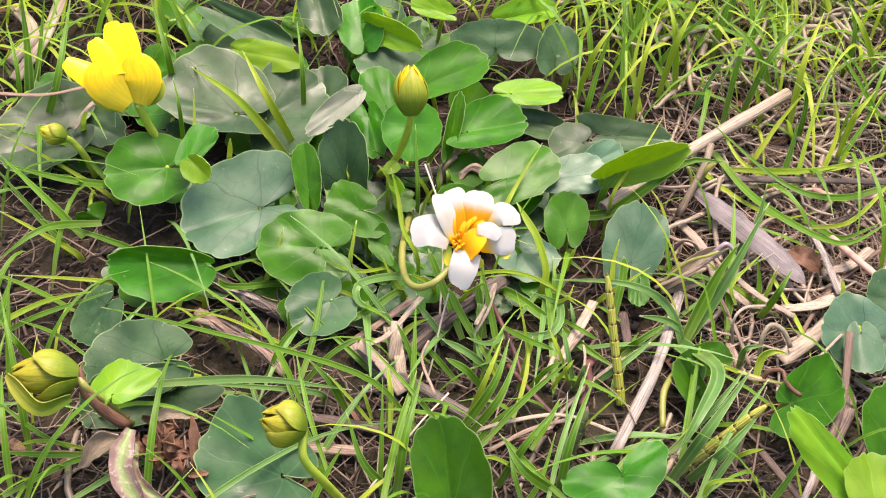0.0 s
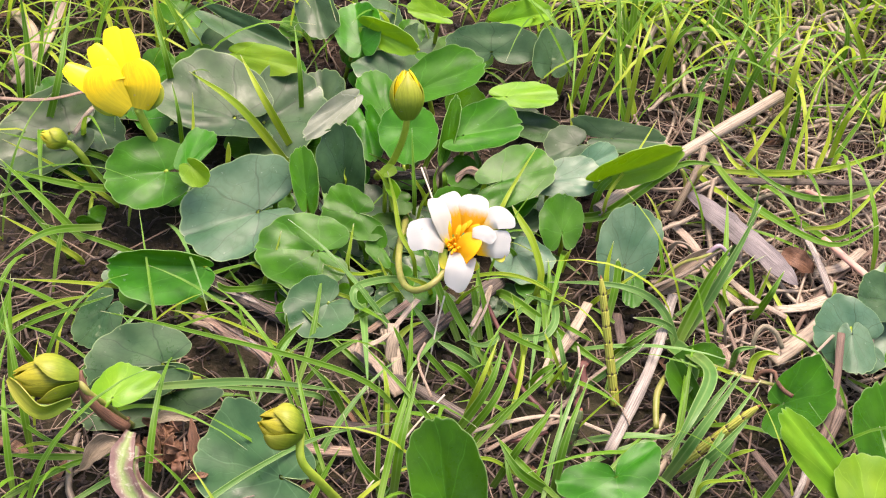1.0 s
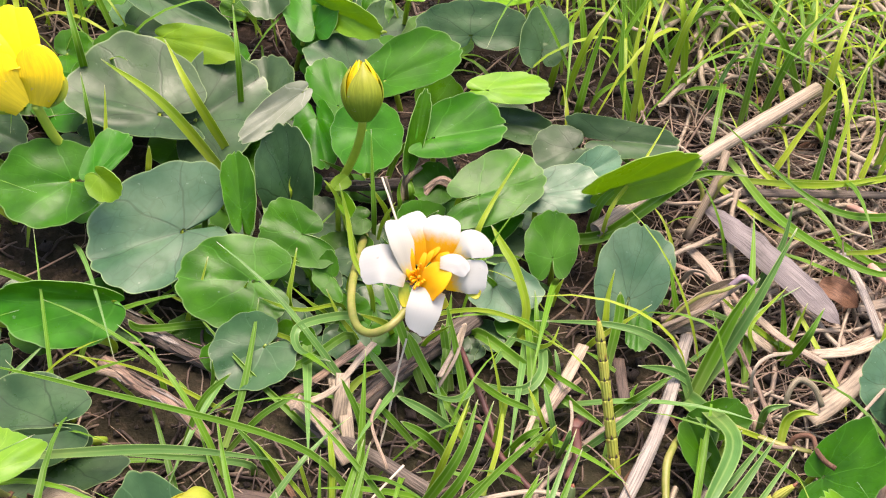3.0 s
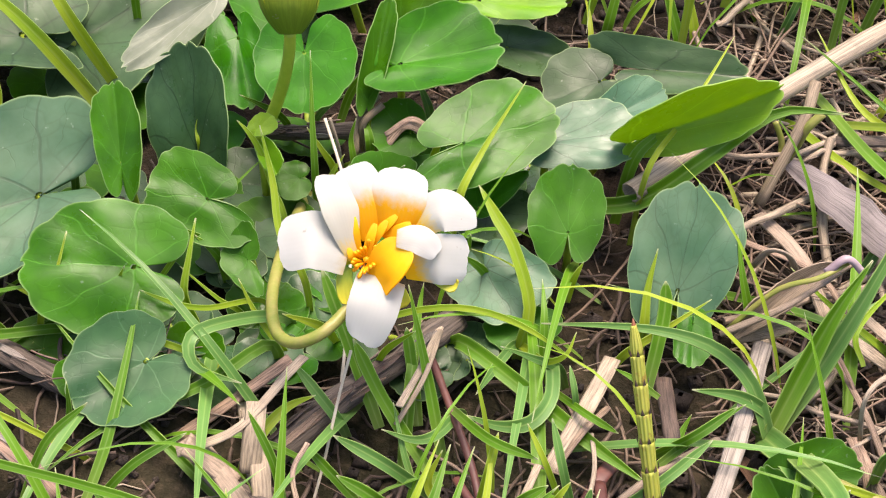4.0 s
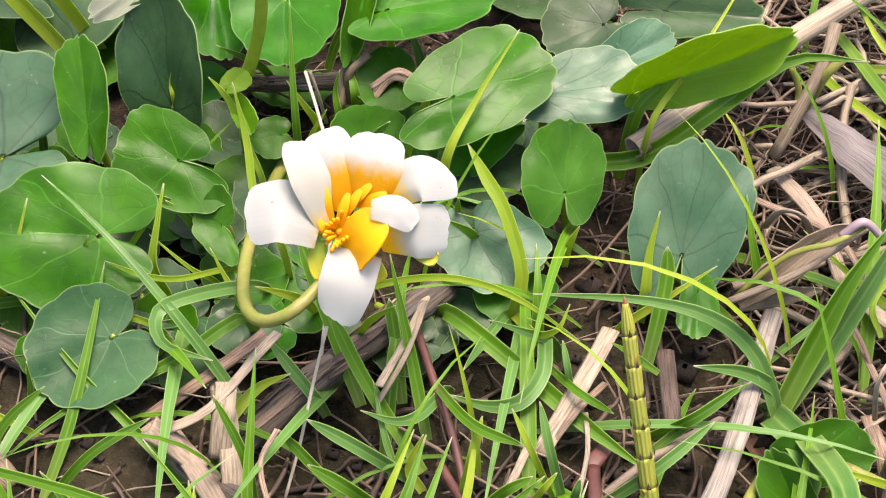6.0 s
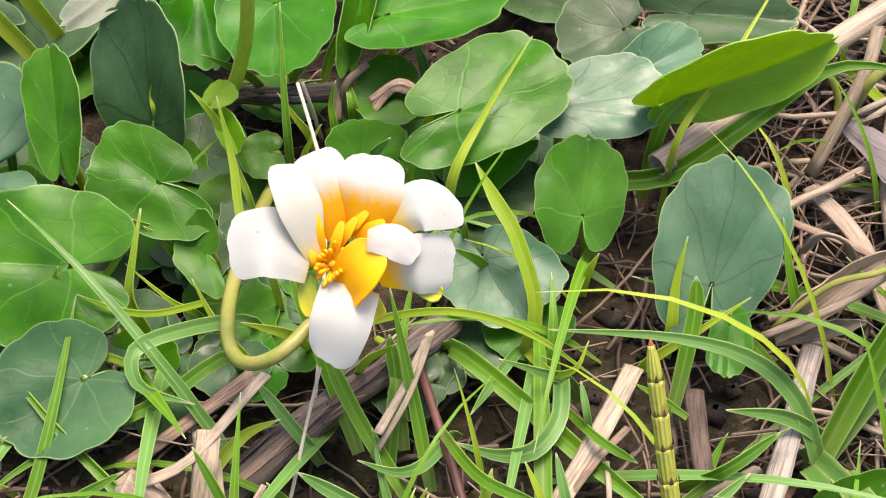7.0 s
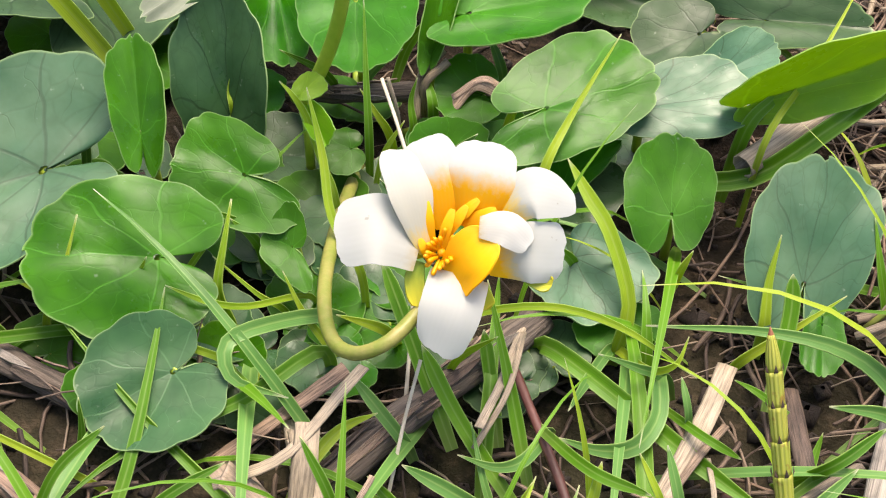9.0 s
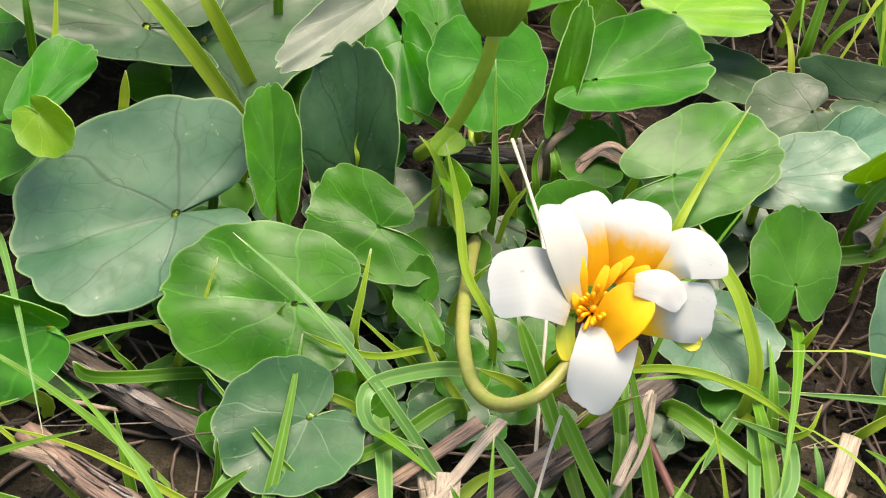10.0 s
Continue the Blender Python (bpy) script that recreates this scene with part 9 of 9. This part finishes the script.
dead_leaf([(-0.0617, -0.0523, 0.0044), (-0.0605, -0.0581, 0.0081), (-0.0592, -0.0592, 0.0075)], 0.00162, RUST, "crumpled rust-brown dead leaf scrap on the soil", turn=46, fold=0.5)
dead_leaf([(-0.0572, -0.0634, 0.0037), (-0.0585, -0.0667, 0.0091), (-0.0616, -0.0656, 0.0074)], 0.00123, RUST, "crumpled rust-brown dead leaf scrap on the soil", turn=-15, fold=0.5)
dead_leaf([(-0.0630, -0.0575, 0.0037), (-0.0613, -0.0620, 0.0062), (-0.0602, -0.0660, 0.0063)], 0.00207, RUST, "crumpled rust-brown dead leaf scrap on the soil", turn=-23, fold=0.5)
dead_leaf([(-0.0689, -0.0637, 0.0069), (-0.0704, -0.0623, 0.0071), (-0.0723, -0.0607, 0.0053)], 0.00156, RUST, "crumpled rust-brown dead leaf scrap on the soil", turn=1, fold=0.5)
dead_leaf([(-0.0684, -0.0657, 0.0160), (-0.0699, -0.0713, 0.0150), (-0.0692, -0.0762, 0.0130), (-0.0649, -0.0818, 0.0100)], 0.00495, SHEATH, "dying leaf sheath, pale green with purple-brown margins", tip=6, fold=0.4, crumple=0.08)
dead_leaf([(-0.0674, -0.0670, 0.0130), (-0.0679, -0.0730, 0.0120), (-0.0646, -0.0777, 0.0110), (-0.0586, -0.0806, 0.0090)], 0.00261, SHEATH, "dying leaf sheath, pale green with purple-brown margins", tip=4, fold=0.4, crumple=0.1)
dead_leaf([(-0.0706, -0.0663, 0.0140), (-0.0753, -0.0673, 0.0130), (-0.0791, -0.0707, 0.0090)], 0.00408, WITHERED, "grey withered leaf hanging from the dead stalk", tip=2.5, fold=0.5, crumple=0.15)
dead_leaf([(-0.0635, -0.0677, 0.0050), (-0.0641, -0.0638, 0.0100), (-0.0649, -0.0625, 0.0140)], 0.00220, RUST, "upright curled tip of a rusty dead leaf", tip=1.5, fold=0.5)
dead_leaf([(-0.0596, -0.0669, 0.0050), (-0.0609, -0.0654, 0.0100), (-0.0601, -0.0637, 0.0130)], 0.00267, RUST, "upright curled tip of a rusty dead leaf", tip=1.5, fold=0.5)
dead_leaf([(-0.0553, -0.0684, 0.0050), (-0.0558, -0.0635, 0.0090), (-0.0566, -0.0589, 0.0120)], 0.00244, RUST, "upright curled tip of a rusty dead leaf", tip=2, fold=0.4)
dead_leaf([(-0.0662, -0.0569, 0.0080), (-0.0613, -0.0557, 0.0090), (-0.0555, -0.0556, 0.0070)], 0.00248, WITHERED, "grey withered leaf lying over the rusty scraps", tip=2, fold=0.3)

# ---- the ground and what nobody could count ----


def soil_sheet():
    """One sheet: fine under the plants, wider and wider meshes out to the horizon."""
    steps = [i * 0.003 for i in range(61)]
    while steps[-1] < 900:
        steps.append(steps[-1] + (steps[-1] - steps[-2]) * 1.22)
    axis = [-s for s in steps[:0:-1]] + steps
    bm = bmesh.new()
    rows = [[bm.verts.new((x, y, ground_z(x, y))) for x in axis] for y in axis]
    for i in range(len(axis) - 1):
        for j in range(len(axis) - 1):
            bm.faces.new((rows[i][j], rows[i][j + 1], rows[i + 1][j + 1], rows[i + 1][j]))
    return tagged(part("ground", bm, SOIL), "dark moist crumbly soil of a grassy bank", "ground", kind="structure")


soil_sheet()


def strewn(name, count, area, make, material, label, category, seed):
    """One mesh of many pieces; make(rng, x, y) gives rows of points for a strip."""
    rng = random.Random(seed)
    verts, faces, uv = [], [], []
    while count:
        x, y = rng.uniform(area[0], area[1]), rng.uniform(area[2], area[3])
        rows = make(rng, x, y)
        if not rows:
            continue
        count -= 1
        first, n = len(verts), len(rows[0])
        closed = n > 3
        for i, row in enumerate(rows):
            for j, p in enumerate(row):
                verts.append(p)
                uv.append((j / max(1, n - 1), i / (len(rows) - 1)))
        for i in range(len(rows) - 1):
            for j in range(n if closed else n - 1):
                a, b = first + i * n + j, first + i * n + (j + 1) % n
                faces.append((a, b, b + n, a + n))
    mesh = bpy.data.meshes.new(name)
    mesh.from_pydata(verts, [], faces)
    layer = mesh.uv_layers.new(name="UVMap")
    index = np.empty(len(mesh.loops), dtype=np.int32)
    mesh.loops.foreach_get("vertex_index", index)
    layer.data.foreach_set("uv", np.array(uv, dtype=np.float32)[index].ravel())
    mesh.polygons.foreach_set("use_smooth", [True] * len(mesh.polygons))
    mesh.materials.append(material)
    return tagged(new(name, mesh), label, category, kind="stuff")


def patch(x, y):
    """Evens out the plan: rows farther back lie wider apart."""
    return x / (1 + 1.4 * y), 0.73 * y / (1 + 1.7 * y)


def plant_cover(x, y):
    """How far the celandine cushion covers the spot (1) or leaves it open (0)."""
    x, y = patch(x, y)
    d = math.hypot((x + 0.03) / 0.075, (y - 0.02) / 0.045)
    return max(0.0, min(1.0, 1.6 - d))


def blade_rows(rng, x, y, length, width, lean, way, segments=9, bend=1.0):
    z = ground_z(x, y) - 0.001
    d = Vector((math.cos(way), math.sin(way), 0))
    side = Vector((-d.y, d.x, 0))
    rows = []
    twist = rng.uniform(-0.6, 0.6)
    for i in range(segments + 1):
        s = i / segments
        a = lean + bend * s * s
        r = length * s
        p = Vector((x, y, z)) + d * (r * math.sin(a)) + Vector((0, 0, r * math.cos(a)))
        w = width / 2 * (1 - s ** 2.2 * 0.96) * min(1.0, 0.3 + 2.4 * s)
        v = (side * math.cos(twist * s) + d * math.sin(twist * s)) * w
        n = Vector((0, 0, 1)) * (w * 0.35) * math.sin(a) + d * (-w * 0.35 * math.cos(a))
        rows.append([tuple(p - v + n), tuple(p), tuple(p + v + n)])
    return rows


def grass_piece(dense, lo, hi, w_lo, w_hi):
    def make(rng, x, y):
        if rng.random() > dense(x, y):
            return None
        length = rng.uniform(lo, hi)
        return blade_rows(rng, x, y, length, rng.uniform(w_lo, w_hi), rng.uniform(0.05, 0.75), rng.uniform(0, 6.283), 9, rng.uniform(0.1, 1.3))
    return make


def straw_piece(lo, hi, w_lo, w_hi, top, dense=None, sweep=0.1):
    def make(rng, x, y):
        if dense and rng.random() > dense(x, y):
            return None
        length, way = rng.uniform(lo, hi), rng.gauss(0.5, 1.2)
        z = ground_z(x, y) + rng.uniform(0.0, 1.0) ** 2 * top
        d = Vector((math.cos(way), math.sin(way), rng.gauss(0, 0.1) + SLOPE_Y * math.sin(way)))
        side = Vector((-math.sin(way), math.cos(way), 0))
        bow, w = rng.gauss(0, sweep), rng.uniform(w_lo, w_hi) / 2
        rows = []
        for i in range(7):
            s = i / 6 - 0.5
            p = Vector((x, y, z)) + d * (length * s) + side * (bow * length * (s * s * 4 - 1)) + Vector((0, 0, rng.gauss(0, 0.0004)))
            k = w * (0.8 + 0.2 * rng.random())
            rows.append([tuple(p + side * k), tuple(p + Vector((0, 0, k * 0.8))), tuple(p - side * k), tuple(p - Vector((0, 0, k * 0.8)))])
        return rows
    return make


def open_ground(x, y):
    return 1.0 - 0.75 * plant_cover(x, y)


def meadow(x, y):
    """Denser turf behind and to the left, thin where the litter lies open."""
    cover = plant_cover(x, y)
    x, y = patch(x, y)
    back = max(0.0, min(1.0, (y - 0.015) / 0.05))
    left = max(0.0, min(1.0, (-x - 0.07) / 0.03))
    low = max(0.0, min(1.0, (-y - 0.01) / 0.04))
    return min(1.0, 0.12 + 0.85 * back + 0.16 * left + 0.03 * low) * (1 - 0.9 * cover)


def lying_piece(lo, hi, w_lo, w_hi, dense):
    """A green blade that leans low over the litter."""
    def make(rng, x, y):
        if rng.random() > dense(x, y):
            return None
        return blade_rows(rng, x, y, rng.uniform(lo, hi), rng.uniform(w_lo, w_hi), rng.uniform(0.8, 1.2), rng.uniform(0, 6.283), 8, rng.uniform(0.05, 0.5))
    return make


def front_turf(x, y):
    """The strip of turf in front of the celandine cushion."""
    x, y = patch(x, y)
    return max(0.0, min(1.0, (0.012 - y) / 0.02)) * max(0.15, min(1.0, (0.075 - x) / 0.04)) * (0.4 if x < -0.012 else 1.0)


def bare_ground(x, y):
    return 1.0 - min(1.0, 2.5 * plant_cover(x, y))


NEAR = (-0.2, 0.2, -0.15, 0.3)
strewn("dead_straw_litter", 3000, NEAR, straw_piece(0.008, 0.04, 0.00015, 0.0006, 0.004, open_ground), STRAW, "pinkish-brown dead grass stalks matted over the soil", "litter", 3)
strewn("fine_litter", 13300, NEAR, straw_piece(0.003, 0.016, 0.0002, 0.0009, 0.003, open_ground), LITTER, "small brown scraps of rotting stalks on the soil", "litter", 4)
strewn("fallen_reed_straws", 154, NEAR, straw_piece(0.025, 0.06, 0.0012, 0.0024, 0.002, bare_ground), STRAW_PALE, "broader pale straws lying crosswise on the litter", "litter", 5)
strewn("meadow_grass", 2380, NEAR, grass_piece(meadow, 0.014, 0.045, 0.0007, 0.002), GRASS, "fresh green meadow grass growing through the litter", "grass", 6)
strewn("yellowing_meadow_grass", 728, NEAR, grass_piece(meadow, 0.014, 0.04, 0.0006, 0.0014), GRASS_YELLOW, "yellowing thin grass among the fresh blades", "grass", 7)


def beyond(x, y):
    away = math.hypot(x, y - 0.05)
    return 0.0 if abs(x) < 0.2 and -0.3 < y < 0.295 else math.exp(-(max(0.0, away - 0.25) / 0.5) ** 2)


AROUND = (-1.5, 1.5, -1.4, 1.6)
strewn("surrounding_grass", 16000, AROUND, grass_piece(beyond, 0.02, 0.055, 0.001, 0.0024), GRASS, "meadow grass round the celandine patch", "grass", 8)
strewn("surrounding_straw", 6000, AROUND, straw_piece(0.03, 0.09, 0.0008, 0.0022, 0.006, beyond), STRAW, "dead stalks matted round the celandine patch", "litter", 9)

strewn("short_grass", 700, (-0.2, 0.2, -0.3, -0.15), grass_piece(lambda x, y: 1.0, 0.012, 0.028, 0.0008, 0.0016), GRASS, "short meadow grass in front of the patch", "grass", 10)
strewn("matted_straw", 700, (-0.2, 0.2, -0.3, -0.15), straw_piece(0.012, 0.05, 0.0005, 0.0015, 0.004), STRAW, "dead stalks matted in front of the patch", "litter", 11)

strewn("lying_grass", 90, NEAR, lying_piece(0.02, 0.05, 0.001, 0.0023, front_turf), GRASS, "green grass blades lying low over the litter", "grass", 12)
strewn("bluish_lying_grass", 50, NEAR, lying_piece(0.02, 0.05, 0.001, 0.0025, front_turf), GRASS_BLUE, "bluish green grass blades lying low over the litter", "grass", 13)


def dry_corner(x, y):
    """The dry, open corner beside the cushion, where the stalks lie thick."""
    x, y = patch(x, y)
    return max(0.0, 1 - math.hypot((x - 0.1) / 0.055, (y - 0.012) / 0.05)) ** 0.5


strewn("matted_dry_stalks", 1170, (0.02, 0.19, -0.065, 0.115), straw_piece(0.008, 0.035, 0.00015, 0.0005, 0.005, dry_corner, 0.22), STRAW, "thick mat of thin pinkish dry stalks", "litter", 14)
strewn("bleached_dry_stalks", 420, (0.02, 0.18, -0.09, 0.115), straw_piece(0.01, 0.03, 0.0005, 0.0016, 0.005, dry_corner), STRAW_PALE, "bleached dry stalks scattered over the mat", "litter", 15)


def back_turf(x, y):
    """Taller, thicker grass behind the cushion."""
    x, y = patch(x, y)
    return max(0.0, min(1.0, (y - 0.03) / 0.03)) * max(0.0, min(1.0, (abs(x + 0.015) - 0.035) / 0.03))


strewn("tall_grass", 1000, NEAR, grass_piece(back_turf, 0.025, 0.055, 0.001, 0.0022), GRASS, "taller bright green grass behind the celandine", "grass", 16)
strewn("tall_yellow_grass", 820, NEAR, grass_piece(back_turf, 0.025, 0.05, 0.0008, 0.0018), GRASS_YELLOW, "taller yellow-green grass behind the celandine", "grass", 17)


def back_corner(x, y):
    """Open, straw-strewn turf behind the dry corner."""
    x, y = patch(x, y)
    return max(0.0, 1 - math.hypot((x - 0.1) / 0.08, (y - 0.09) / 0.06)) ** 0.5


strewn("bleached_straws", 1100, (0.02, 0.22, 0.043, 0.28), straw_piece(0.008, 0.035, 0.0006, 0.0024, 0.01, back_corner), STRAW_PALE, "bleached straws lying among the grass", "litter", 18)
strewn("fine_yellow_grass", 588, (0.01, 0.22, 0.043, 0.28), lying_piece(0.015, 0.04, 0.0004, 0.001, back_corner), GRASS_YELLOW, "fine yellow-green grass arching over the straw", "grass", 19)


def crumb_piece(dense):
    """A small angular crumb of soil or bark."""
    def make(rng, x, y):
        if rng.random() > dense(x, y):
            return None
        r = rng.uniform(0.0003, 0.0011) * rng.choice((1, 1, 1.7))
        at = Vector((x, y, ground_z(x, y) + r * 0.3))
        turn, rows = rng.uniform(0, 6.283), []
        for k, (up, wide) in enumerate(((-0.7, 0.5), (-0.1, 1.0), (0.5, 0.75), (0.8, 0.2))):
            rows.append([tuple(at + Vector((math.cos(turn + 1.5708 * j) * wide * r * rng.uniform(0.7, 1.4), math.sin(turn + 1.5708 * j) * wide * r * rng.uniform(0.7, 1.2), up * r * rng.uniform(0.7, 1.2)))) for j in range(4)])
        return rows
    return make


strewn("soil_crumbs", 11700, (-0.15, 0.19, -0.13, 0.19), crumb_piece(open_ground), CRUMB, "dark crumbs of soil and rotten bark", "soil", 20)
strewn("curled_leaf_scraps", 588, NEAR, lying_piece(0.004, 0.014, 0.0012, 0.0035, bare_ground), RUST, "small curled scraps of brown dead leaf", "litter", 21)
strewn("fine_pale_straws", 700, NEAR, straw_piece(0.008, 0.04, 0.00012, 0.0004, 0.006, open_ground, 0.25), STRAW_PALE, "hair-thin bleached straws over the litter", "litter", 22)
